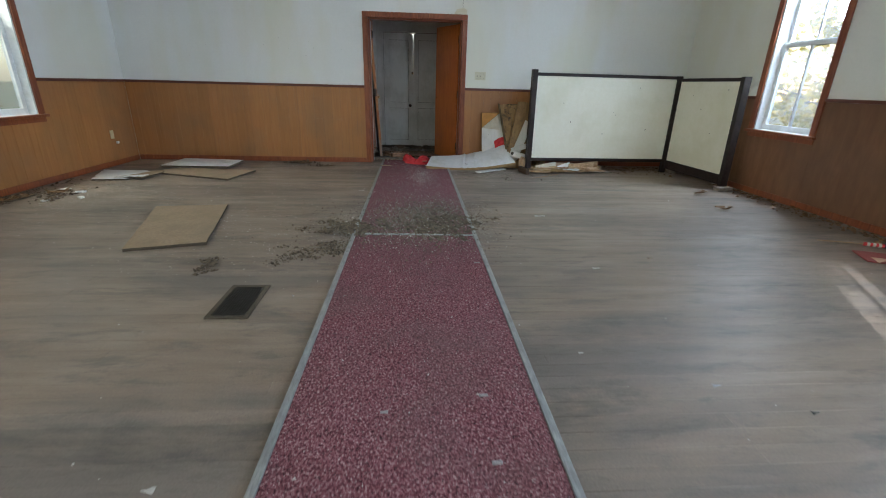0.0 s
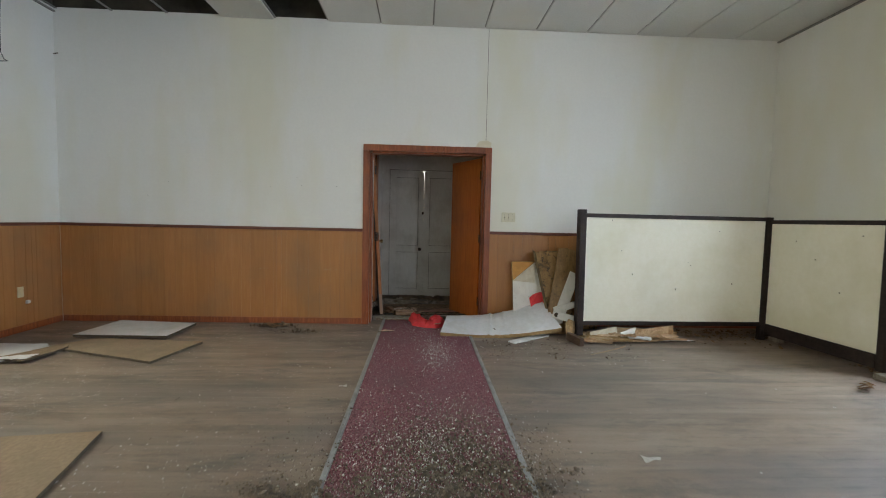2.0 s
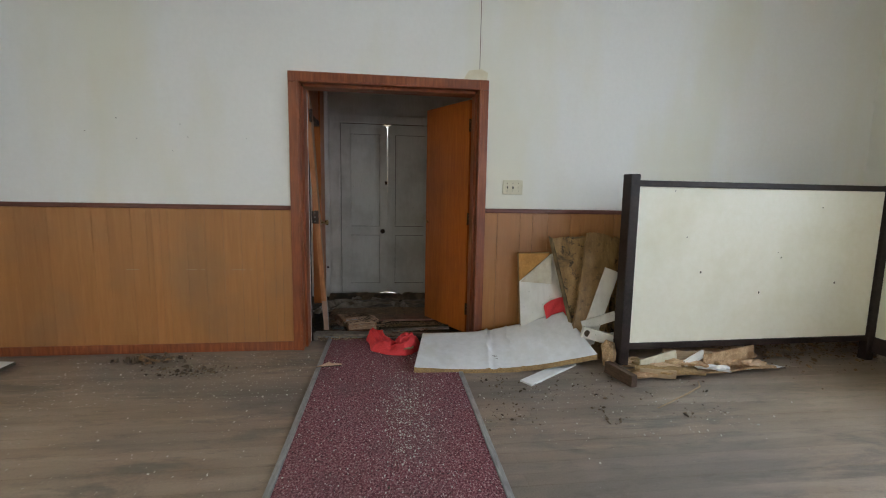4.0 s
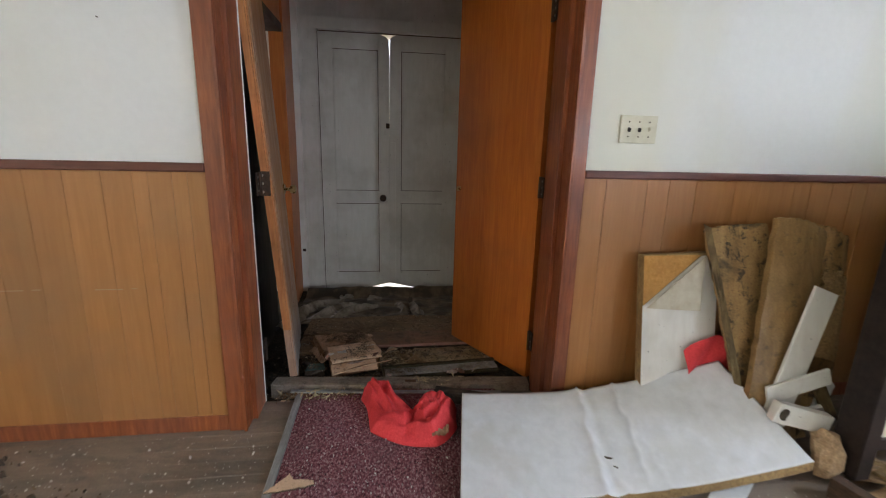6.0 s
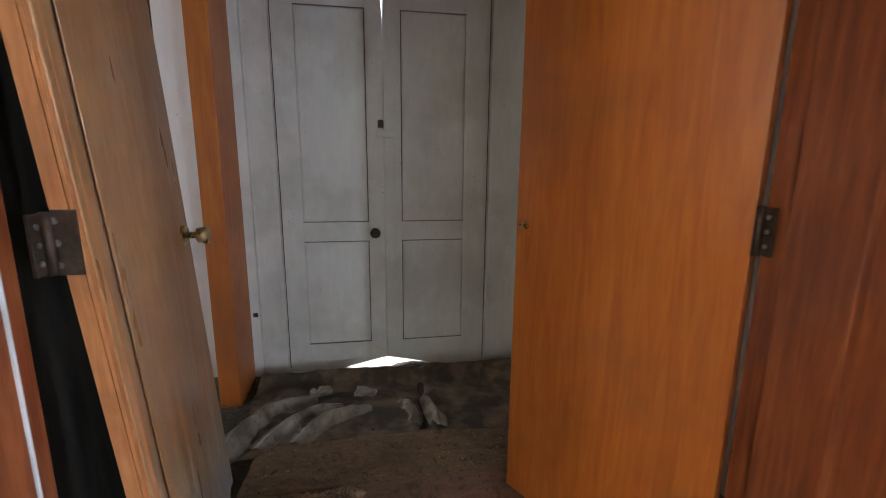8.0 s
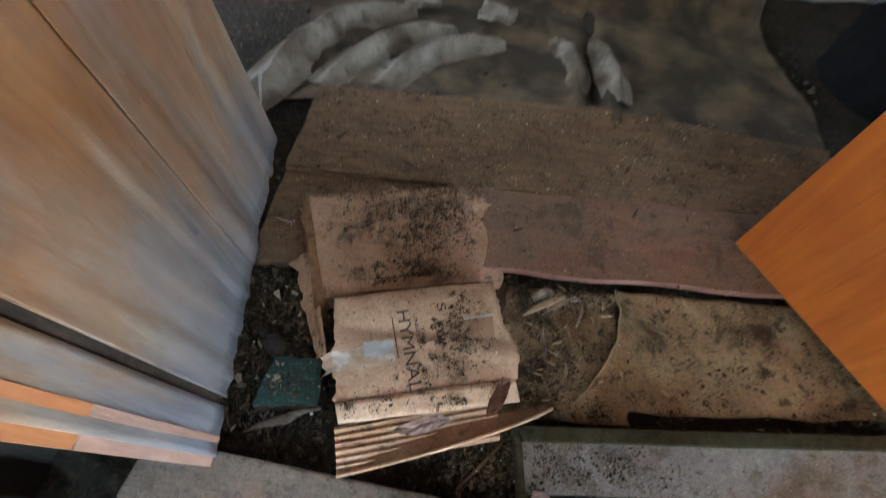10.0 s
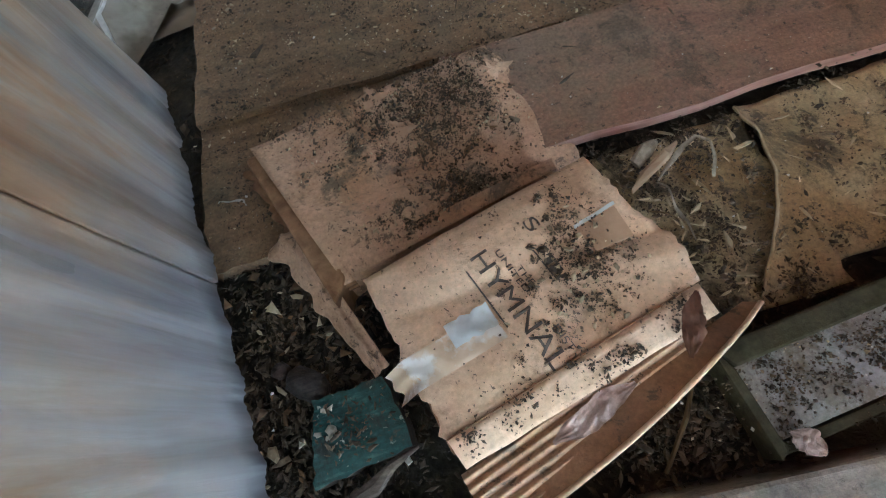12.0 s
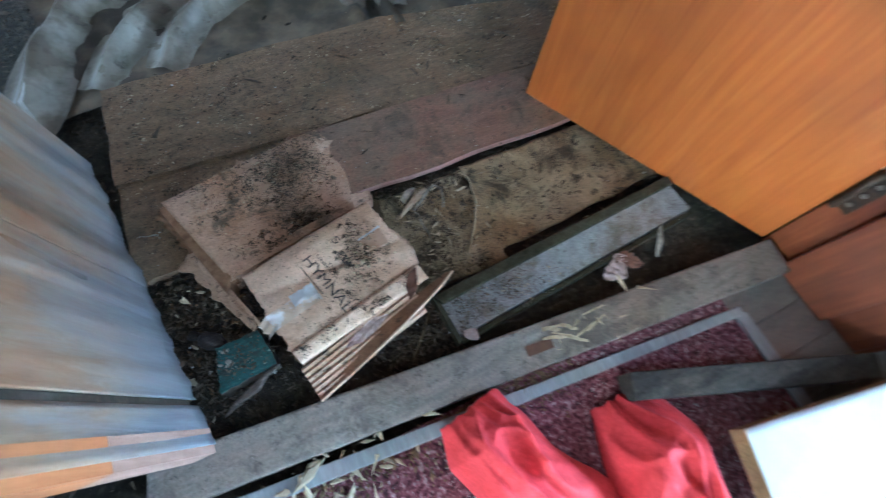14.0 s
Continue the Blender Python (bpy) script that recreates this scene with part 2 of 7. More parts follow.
GREYPAINT = surface("worn_grey_threshold", [(0.3, (0.150, 0.122, 0.094)), (0.7, (0.285, 0.240, 0.192))], stretch=(0.8, 7, 5), grain=8, blotch=5, blotch_col=(0.20, 0.15, 0.11),
                    blotch_amt=0.7, rough=0.6, bump=0.5, grime=[(9, 0.51, 0.60, (0.09, 0.07, 0.05), 0.8), (50, 0.56, 0.62, (0.06, 0.045, 0.03), 0.8)], fine=(220, 0.3))
DIRT = surface("dark_rotted_litter", [(0.3, (0.020, 0.016, 0.011)), (0.55, (0.062, 0.048, 0.030)), (0.75, (0.15, 0.118, 0.076))], grain=70, blotch=9,
               blotch_col=(0.02, 0.022, 0.012), blotch_amt=0.7, rough=0.9, bump=1.0, depth=0.012, world_space=True)
PLANKRED = surface("reddish_dirty_plank", [(0.3, (0.175, 0.086, 0.052)), (0.7, (0.29, 0.155, 0.100))], stretch=(0.9, 6, 3), grain=10, blotch=5, blotch_col=(0.27, 0.15, 0.085),
                   blotch_amt=0.6, rough=0.72, bump=0.5, depth=0.003, grime=[(5, 0.45, 0.58, (0.185, 0.125, 0.080), 0.85), (9, 0.54, 0.62, (0.085, 0.060, 0.036), 0.75), (16, 0.57, 0.66, (0.060, 0.045, 0.028), 0.7), (60, 0.56, 0.62, (0.05, 0.036, 0.022), 0.8)],
                   speck=[(260, 0.68, (0.45, 0.38, 0.30))], fine=(220, 0.35), world_space=True)
PLANKBROWN = surface("brown_dirty_plank", [(0.3, (0.160, 0.095, 0.048)), (0.7, (0.28, 0.180, 0.098))], stretch=(0.7, 5, 3), grain=12, blotch=4, blotch_col=(0.25, 0.14, 0.065),
                     blotch_amt=0.7, rough=0.72, bump=0.5, depth=0.003, grime=[(4.5, 0.50, 0.62, (0.12, 0.088, 0.050), 0.8), (18, 0.56, 0.66, (0.050, 0.040, 0.022), 0.7), (65, 0.56, 0.62, (0.045, 0.034, 0.020), 0.8)],
                     speck=[(260, 0.67, (0.42, 0.36, 0.28))], fine=(220, 0.35), world_space=True)
LINO = surface("stained_tan_linoleum", [(0.3, (0.31, 0.230, 0.120)), (0.7, (0.52, 0.415, 0.245))], grain=14, blotch=5, blotch_col=(0.25, 0.150, 0.060),
               blotch_amt=0.8, edges=(0.45, 0.6), rough=0.5, bump=0.4, depth=0.003, grime=[(7, 0.51, 0.60, (0.055, 0.042, 0.022), 0.9), (30, 0.55, 0.61, (0.04, 0.032, 0.018), 0.85), (90, 0.57, 0.63, (0.04, 0.03, 0.018), 0.7)], fine=(200, 0.3), world_space=True)
CARD = surface("soiled_brown_cardboard", [(0.3, (0.37, 0.225, 0.135)), (0.7, (0.51, 0.33, 0.215))], grain=22, blotch=9, blotch_col=(0.33, 0.18, 0.09),
               blotch_amt=0.7, edges=(0.50, 0.64), rough=0.85, bump=0.4, depth=0.003, grime=[(9, 0.54, 0.61, (0.10, 0.078, 0.05), 0.85), (40, 0.57, 0.62, (0.07, 0.05, 0.032), 0.8)], speck=[(150, 0.64, (0.07, 0.05, 0.03))], fine=(200, 0.25), world_space=True)
CARDPALE = surface("pale_faded_cardboard", [(0.3, (0.55, 0.370, 0.24)), (0.7, (0.70, 0.505, 0.350))], grain=18, blotch=10, blotch_col=(0.46, 0.30, 0.18),
                   blotch_amt=0.7, rough=0.8, bump=0.3, depth=0.003, grime=[(14, 0.57, 0.66, (0.26, 0.16, 0.09), 0.7), (70, 0.60, 0.65, (0.10, 0.07, 0.045), 0.7)], speck=[(170, 0.65, (0.09, 0.06, 0.04))], fine=(180, 0.18), world_space=True)
CARDEDGE = surface("torn_cardboard_edge", [(0.3, (0.17, 0.085, 0.04)), (0.7, (0.36, 0.20, 0.10))], grain=60, blotch=20, blotch_col=(0.06, 0.035, 0.02), rough=0.9, bump=0.6)
INK = surface("faded_black_ink", [(0.3, (0.045, 0.035, 0.03)), (0.7, (0.10, 0.075, 0.06))], grain=150, rough=0.8)
TAPE = surface("yellowed_clear_tape", [(0.3, (0.50, 0.37, 0.255)), (0.7, (0.64, 0.51, 0.38))], grain=30, blotch=38, blotch_col=(0.70, 0.68, 0.66), blotch_amt=0.8, edges=(0.5, 0.6), rough=0.22, bump=0.5)
PATCH = surface("torn_kraft_layer", [(0.3, (0.36, 0.22, 0.13)), (0.7, (0.46, 0.30, 0.19))], grain=50, blotch=40, blotch_col=(0.28, 0.17, 0.10), rough=0.9, bump=0.4)
LABEL = surface("pale_bluish_label", [(0.3, (0.50, 0.53, 0.54)), (0.7, (0.66, 0.69, 0.70))], grain=60, blotch=40, blotch_col=(0.40, 0.34, 0.26), rough=0.4)
FACING = surface("cream_kraft_facing", [(0.3, (0.58, 0.52, 0.40)), (0.7, (0.70, 0.65, 0.53))], grain=30, blotch=12, blotch_col=(0.45, 0.34, 0.2), rough=0.6)
TEAL = surface("peeling_green_paint", [(0.3, (0.006, 0.028, 0.025)), (0.55, (0.014, 0.064, 0.056)), (0.72, (0.08, 0.15, 0.125))], stretch=(3, 14, 3), grain=9, blotch=28, blotch_col=(0.03, 0.025, 0.018),
               blotch_amt=0.8, edges=(0.52, 0.62), rough=0.6, bump=0.7, depth=0.003, grime=[(22, 0.56, 0.60, (0.10, 0.075, 0.045), 0.9)], speck=[(120, 0.66, (0.32, 0.33, 0.27))], fine=(200, 0.4))
PLASTIC = surface("dirty_grey_sheeting", [(0.3, (0.105, 0.070, 0.038)), (0.7, (0.22, 0.155, 0.090))], grain=14, blotch=6, blotch_col=(0.045, 0.034, 0.020), blotch_amt=0.95, edges=(0.40, 0.56), rough=0.45, bump=0.4)
LEAFBROWN = surface("dry_brown_leaf", [(0.3, (0.085, 0.045, 0.02)), (0.7, (0.22, 0.13, 0.06))], grain=60, rough=0.8, vary=0.25, island=0.4)
GRIT = surface("scattered_grit", [(0.3, (0.060, 0.045, 0.030)), (0.7, (0.19, 0.148, 0.102))], grain=200, rough=0.9, island=0.6, bump=0)
FLAKE = surface("pale_paint_flakes", [(0.3, (0.45, 0.43, 0.39)), (0.7, (0.62, 0.60, 0.56))], grain=100, rough=0.8, island=0.25, bump=0)
STRAW = surface("pale_splinters", [(0.3, (0.33, 0.25, 0.14)), (0.7, (0.55, 0.45, 0.30))], grain=80, rough=0.8, island=0.4, bump=0)
STAIN = surface("tan_water_stain", [(0.3, (0.62, 0.55, 0.38)), (0.7, (0.70, 0.65, 0.50))], grain=12, rough=0.7, bump=0)
GRASS = surface("lawn", [(0.3, (0.035, 0.055, 0.012)), (0.7, (0.13, 0.13, 0.035))], grain=3, blotch=0.3, blotch_col=(0.2, 0.13, 0.04), rough=0.9)
BARK = surface("grey_bark", [(0.3, (0.06, 0.05, 0.04)), (0.7, (0.17, 0.14, 0.115))], stretch=(5, 5, 0.8), grain=6, rough=0.9, bump=0.8, depth=0.01)
LEAVES = surface("autumn_leaves", [(0.3, (0.72, 0.48, 0.08)), (0.5, (0.60, 0.50, 0.10)), (0.75, (0.34, 0.40, 0.09))], grain=0.6, rough=0.6, island=0.4, bump=0, world_space=True)
lt = LEAVES.node_tree
lb, lx = lt.nodes.new("ShaderNodeBsdfTranslucent"), lt.nodes.new("ShaderNodeMixShader")
lt.links.new(lt.nodes["Principled BSDF"].inputs["Base Color"].links[0].from_socket, lb.inputs["Color"])
lx.inputs[0].default_value = 0.75
lt.links.new(lt.nodes["Principled BSDF"].outputs[0], lx.inputs[1])
lt.links.new(lb.outputs[0], lx.inputs[2])
lt.links.new(lx.outputs[0], lt.nodes["Material Output"].inputs[0])
# pale grid bars coloured grey: shade in the tile joints is put into colour
BAR = surface("grey_ceiling_bar", [(0.3, (0.20, 0.19, 0.17)), (0.7, (0.30, 0.29, 0.26))], grain=40, rough=0.7)
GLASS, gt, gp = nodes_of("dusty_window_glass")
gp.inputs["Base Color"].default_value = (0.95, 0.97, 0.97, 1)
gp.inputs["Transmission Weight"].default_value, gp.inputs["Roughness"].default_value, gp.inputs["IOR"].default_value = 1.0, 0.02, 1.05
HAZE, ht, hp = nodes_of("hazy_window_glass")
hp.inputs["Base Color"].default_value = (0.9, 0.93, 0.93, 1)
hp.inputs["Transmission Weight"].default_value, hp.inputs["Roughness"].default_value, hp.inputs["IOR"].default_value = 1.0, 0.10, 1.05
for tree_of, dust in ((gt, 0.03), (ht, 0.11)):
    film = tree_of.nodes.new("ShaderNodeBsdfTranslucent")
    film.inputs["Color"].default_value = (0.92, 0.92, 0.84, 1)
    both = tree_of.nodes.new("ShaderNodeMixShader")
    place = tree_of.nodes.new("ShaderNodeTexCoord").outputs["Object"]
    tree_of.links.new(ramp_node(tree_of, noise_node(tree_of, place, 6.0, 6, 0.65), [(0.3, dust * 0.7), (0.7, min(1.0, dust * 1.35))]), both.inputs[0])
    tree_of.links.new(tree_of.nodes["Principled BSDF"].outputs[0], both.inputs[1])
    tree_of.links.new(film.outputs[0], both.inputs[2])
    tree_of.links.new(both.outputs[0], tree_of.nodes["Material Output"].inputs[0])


# ---- building tools ----
ORIGIN = {}
rnd = random.Random(7)


def box(x0, y0, z0, x1, y1, z1, bevel=0.0, bm=None):
    own = bm is None
    bm = bm or bmesh.new()
    v = [bm.verts.new((x, y, z)) for z in (z0, z1) for y in (y0, y1) for x in (x0, x1)]
    for q in ((0, 2, 3, 1), (4, 5, 7, 6), (0, 1, 5, 4), (2, 6, 7, 3), (0, 4, 6, 2), (1, 3, 7, 5)):
        bm.faces.new([v[i] for i in q])
    if bevel and own:
        bmesh.ops.bevel(bm, geom=bm.edges[:], offset=bevel, segments=2, affect="EDGES", profile=0.6)
    return bm


def turned(bm, x, y, z, rx=0, ry=0, rz=0):
    bm.transform(pose(x, y, z, rx, ry, rz))
    return bm


def prism(points, z0, z1, bevel=0.0, bm=None):
    """A flat outline raised from z0 to z1."""
    own = bm is None
    bm = bm or bmesh.new()
    lo = [bm.verts.new((x, y, z0)) for x, y in points]
    hi = [bm.verts.new((x, y, z1)) for x, y in points]
    bm.faces.new(lo[::-1])
    bm.faces.new(hi)
    n = len(points)
    for i in range(n):
        bm.faces.new((lo[i], lo[(i + 1) % n], hi[(i + 1) % n], hi[i]))
    bmesh.ops.recalc_face_normals(bm, faces=bm.faces[:])
    if bevel and own:
        bmesh.ops.bevel(bm, geom=bm.edges[:], offset=bevel, segments=2, affect="EDGES", profile=0.6)
    return bm


def sheet(nx, ny, at, thick=0.0):
    """A grid bent by at(u, v) -> place, u and v from 0 to 1; thick: metres under it."""
    bm = bmesh.new()
    g = [[bm.verts.new(at(i / nx, j / ny)) for i in range(nx + 1)] for j in range(ny + 1)]
    for j in range(ny):
        for i in range(nx):
            bm.faces.new((g[j][i], g[j][i + 1], g[j + 1][i + 1], g[j + 1][i]))
    if thick:
        bm.normal_update()
        top = bm.faces[:]
        made = bmesh.ops.extrude_face_region(bm, geom=top)
        under = [e for e in made["geom"] if isinstance(e, bmesh.types.BMVert)]
        bm.normal_update()
        bmesh.ops.translate(bm, verts=under, vec=(0, 0, -thick))
        bmesh.ops.recalc_face_normals(bm, faces=bm.faces[:])
    return bm


def rod(points, radius, sides=8, bm=None):
    """A round bar through the points; radius may be a list, one for each."""
    bm = bm or bmesh.new()
    pts = [Vector(p) for p in points]
    rings = []
    for i, p in enumerate(pts):
        d = (pts[min(i + 1, len(pts) - 1)] - pts[max(i - 1, 0)]).normalized()
        a = d.cross(Vector((0.31, 0.2, 0.93))).normalized()
        b = d.cross(a)
        r = radius[i] if isinstance(radius, (list, tuple)) else radius
        rings.append([bm.verts.new(p + r * (math.cos(k * math.tau / sides) * a + math.sin(k * math.tau / sides) * b)) for k in range(sides)])
    for r0, r1 in zip(rings, rings[1:]):
        for k in range(sides):
            bm.faces.new((r0[k], r0[(k + 1) % sides], r1[(k + 1) % sides], r1[k]))
    bm.faces.new(rings[0][::-1])
    bm.faces.new(rings[-1])
    return bm


def link(name, bm, material, at, smooth=False):
    me = bpy.data.meshes.new(name)
    bm.transform(Matrix.Translation(-Vector(at)))
    bm.to_mesh(me)
    bm.free()
    for m in material if isinstance(material, (list, tuple)) else (material,):
        me.materials.append(m)
    if smooth:
        me.polygons.foreach_set("use_smooth", [True] * len(me.polygons))
    return new(name, me)


def thing(name, at, label, category, group="", kind=""):
    """An empty base for a thing with parts."""
    ob = new(name)
    ob.location = at
    ORIGIN[ob] = Vector(at)
    return tagged(ob, label, category, group, kind)


def part(name, bm, material, parent, label="", smooth=False):
    """One mesh, given in world metres, under a thing or a part."""
    ob = link(name, bm, material, ORIGIN[parent], smooth)
    ob.parent = parent
    ORIGIN[ob] = ORIGIN[parent]
    return tagged(ob, label)


def solid(name, bm, material, label, category, group="", kind="", smooth=False):
    """A thing of one mesh, its origin at its base."""
    xs, ys, zs = zip(*(v.co for v in bm.verts))
    at = Vector(((min(xs) + max(xs)) / 2, (min(ys) + max(ys)) / 2, min(zs)))
    ob = link(name, bm, material, at, smooth)
    ob.location = at
    ORIGIN[ob] = at
    return tagged(ob, label, category, group, kind)


def structure(name, bm, material, label="", category="", smooth=False):
    ob = link(name, bm, material, (0, 0, 0), smooth)
    ORIGIN[ob] = Vector((0, 0, 0))
    return tagged(ob, label, category, "", "structure")


def pane_wall(axis, near, far, a0, a1, z0, z1, holes):
    """A wall between two planes of an axis, with openings (a0, a1, z0, z1) through it."""
    bm = bmesh.new()

    def put(u0, u1, w0, w1):
        if u1 - u0 > 1e-4 and w1 - w0 > 1e-4:
            if axis == "y":
                box(u0, near, w0, u1, far, w1, 0, bm)
            else:
                box(near, u0, w0, far, u1, w1, 0, bm)

    edge = a0
    for h0, h1, b0, b1 in sorted(holes):
        put(edge, h0, z0, z1)
        put(h0, h1, z0, b0)
        put(h0, h1, b1, z1)
        edge = h1
    put(edge, a1, z0, z1)
    return bm


# ---- the hall's shell ----
XW, Y0, Y1, ZC = 4.2, -0.5, 10.0, 3.5
WIN = (0.42, 0.76, 2.63)
openings = [(wy - WIN[0], wy + WIN[0], WIN[1], WIN[2]) for wy in WINDOW_Y]
wall_west = structure("wall_west", pane_wall("x", -XW - 0.17, -XW, Y0 - 0.2, 12.2, -0.6, 3.53, openings + [(10.9, 11.6, 0.8, 2.5)]), PAINT, "white painted side wall above wood panelling", "wall")
# last opening is invented, it holds the added vestibule lamp
wall_east = structure("wall_east", pane_wall("x", XW, XW + 0.17, Y0 - 0.2, 12.2, -0.6, 3.53, openings + [(10.9, 11.6, 0.8, 2.5)]), PAINT, "white painted side wall above wood panelling", "wall")
wall_north = structure("wall_north", pane_wall("y", Y1, Y1 + 0.2, -XW, XW, -0.2, 3.53, [(-0.70, 0.71, -0.2, 2.085)]), PAINT, "white painted end wall with faint yellow stains", "wall")
wall_south = structure("wall_south", pane_wall("y", Y0 - 0.2, Y0, -XW, XW, -0.2, 3.53, []), PAINT, "plain white end wall", "wall")

# subfloor under the boards
structure("subfloor", box(-XW, Y0, -0.12, XW, 10.2, -0.026), DIRT, "dark subfloor under the boards", "floor")

# ceiling: tiles lying in a grid of thin bars, some fallen out
bm = bmesh.new()
GONE = {(-6, 0), (-5, 0), (-4, 0), (-2, 0), (-4, 2), (-3, 2)}
col_x = [0.033 + 0.6 * k for k in range(-8, 8)]
row_y = [10.0 - 1.2 * k for k in range(0, 10)]
for k in range(-8, 7):
    for r in range(9):
        x0, x1 = max(0.033 + 0.6 * (k - 0), -XW), min(0.033 + 0.6 * (k + 1), XW)
        y1, y0 = row_y[r], max(row_y[r + 1], Y0)
        if x1 - x0 < 0.02 or y1 - y0 < 0.02 or (k + 1, r) in GONE or (k, r) in ((-7, 0), (-8, 0)):
            continue
        d = rnd.uniform(0.0, 0.004)
        box(x0 + 0.009, y0 + 0.009, ZC - 0.004 + d, x1 - 0.009, y1 - 0.009, ZC + 0.012 + d, 0, bm)
structure("ceiling", bm, TILE, "white suspended ceiling tiles, several fallen out", "ceiling")
bm = bmesh.new()
for x in col_x:
    if -XW < x < XW:
        box(x - 0.012, Y0, ZC + 0.0165, x + 0.012, Y1, ZC + 0.026, 0, bm)
for y in row_y[1:]:
    if y > Y0:
        box(-XW, y - 0.012, ZC + 0.0175, XW, y + 0.012, ZC + 0.025, 0, bm)
for s in (-1, 1):
    box(s * XW - 0.014 - 0.012 * s, Y0, ZC - 0.022, s * XW + 0.014 - 0.012 * s, Y1, ZC - 0.006, 0, bm)
structure("ceiling_trim", bm, BAR, "suspended ceiling grid bars, greyed to paint the shade between tiles", "trim")
bm = bmesh.new()
box(-XW - 0.25, Y0 - 0.2, 4.3, XW + 0.25, 12.25, 4.4, 0, bm)
for q in ((-XW - 0.25, Y0 - 0.2, -XW, 12.19), (XW, Y0 - 0.2, XW + 0.25, 12.19), (-XW, Y1, XW, Y1 + 0.2), (-XW, Y0 - 0.2, XW, Y0)):
    box(q[0], q[1], 3.531, q[2], q[3], 4.299, 0, bm)
for k in range(12):
    box(-XW, 0.2 + 0.85 * k, 3.95, XW, 0.26 + 0.85 * k, 4.28, 0, bm)
structure("attic_roof", bm, VOID, "attic boards coloured near black for the darkness above the ceiling", "roof")


def panelling(wall, axis, plane, facing, a0, a1, z0, z1, plain=False):
    """Plywood sheets along a wall, grooved into strips of uneven width or plain."""
    a = a0
    while a < a1 - 0.01:
        end = min(a + 1.22, a1)
        if a1 - end < 0.2:
            end = a1
        bm = bmesh.new()
        u = a
        lo, hi = sorted((plane, plane + facing * 0.003))
        if axis == "y":
            box(a, lo, z0, end, hi, z1, 0, bm)
        else:
            box(lo, a, z0, hi, end, z1, 0, bm)
        lo, hi = sorted((plane + facing * 0.003, plane + facing * 0.008))
        while u < end - 0.003:
            w = 2.0 if plain else rnd.choice((0.055, 0.085, 0.105, 0.13, 0.16, 0.19))
            v = min(u + w, end)
            if end - v < 0.04:
                v = end
            if axis == "y":
                box(u + 0.001, lo, z0, v - 0.001, hi, z1, 0, bm)
            else:
                box(lo, u + 0.001, z0, hi, v - 0.001, z1, 0, bm)
            u = v
        # plain sheets also take the colour darkened for the backlit wall
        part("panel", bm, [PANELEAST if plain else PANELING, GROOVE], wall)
        me = bpy.data.objects[wall.children[-1].name].data
        for i in range(6):
            me.polygons[i].material_index = 1
        a = end


def skirting(wall, axis, plane, facing, a0, a1):
    lo, hi = sorted((plane, plane + facing * 0.014))
    bm = box(a0, lo, 0.001, a1, hi, 0.072, 0.003) if axis == "y" else box(lo, a0, 0.001, hi, a1, 0.072, 0.003)
    part("baseboard", bm, TRIM, wall, "red-brown wooden baseboard")


def rail(wall, axis, plane, facing, a0, a1):
    lo, hi = sorted((plane, plane + facing * 0.024))
    bm = box(a0, lo, 1.108, a1, hi, 1.142, 0.006) if axis == "y" else box(lo, a0, 1.108, hi, a1, 1.142, 0.006)
    part("chair_rail", bm, RAIL, wall, "dark red-brown rail capping the panelling")


panelling(wall_north, "y", Y1, -1, -XW + 0.0085, -0.752, 0.070, 1.110)
panelling(wall_north, "y", Y1, -1, 0.758, XW - 0.0085, 0.070, 1.110)
for a0, a1 in ((-XW + 0.015, -0.753), (0.759, XW - 0.015)):
    skirting(wall_north, "y", Y1, -1, a0, a1)
    rail(wall_north, "y", Y1, -1, a0, a1)
for wall, plane, face in ((wall_west, -XW, 1), (wall_east, XW, -1)):
    edges = [Y0]
    for wy in sorted(WINDOW_Y):
        edges += [wy - 0.495, wy + 0.495]
    edges.append(Y1 - 0.0085)
    for a0, a1 in zip(edges[::2], edges[1::2]):
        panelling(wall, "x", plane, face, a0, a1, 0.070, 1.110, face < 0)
        rail(wall, "x", plane, face, a0, a1)
    for wy in WINDOW_Y:
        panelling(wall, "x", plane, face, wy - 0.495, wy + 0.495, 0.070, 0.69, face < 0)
    skirting(wall, "x", plane, face, Y0, Y1 - 0.015)


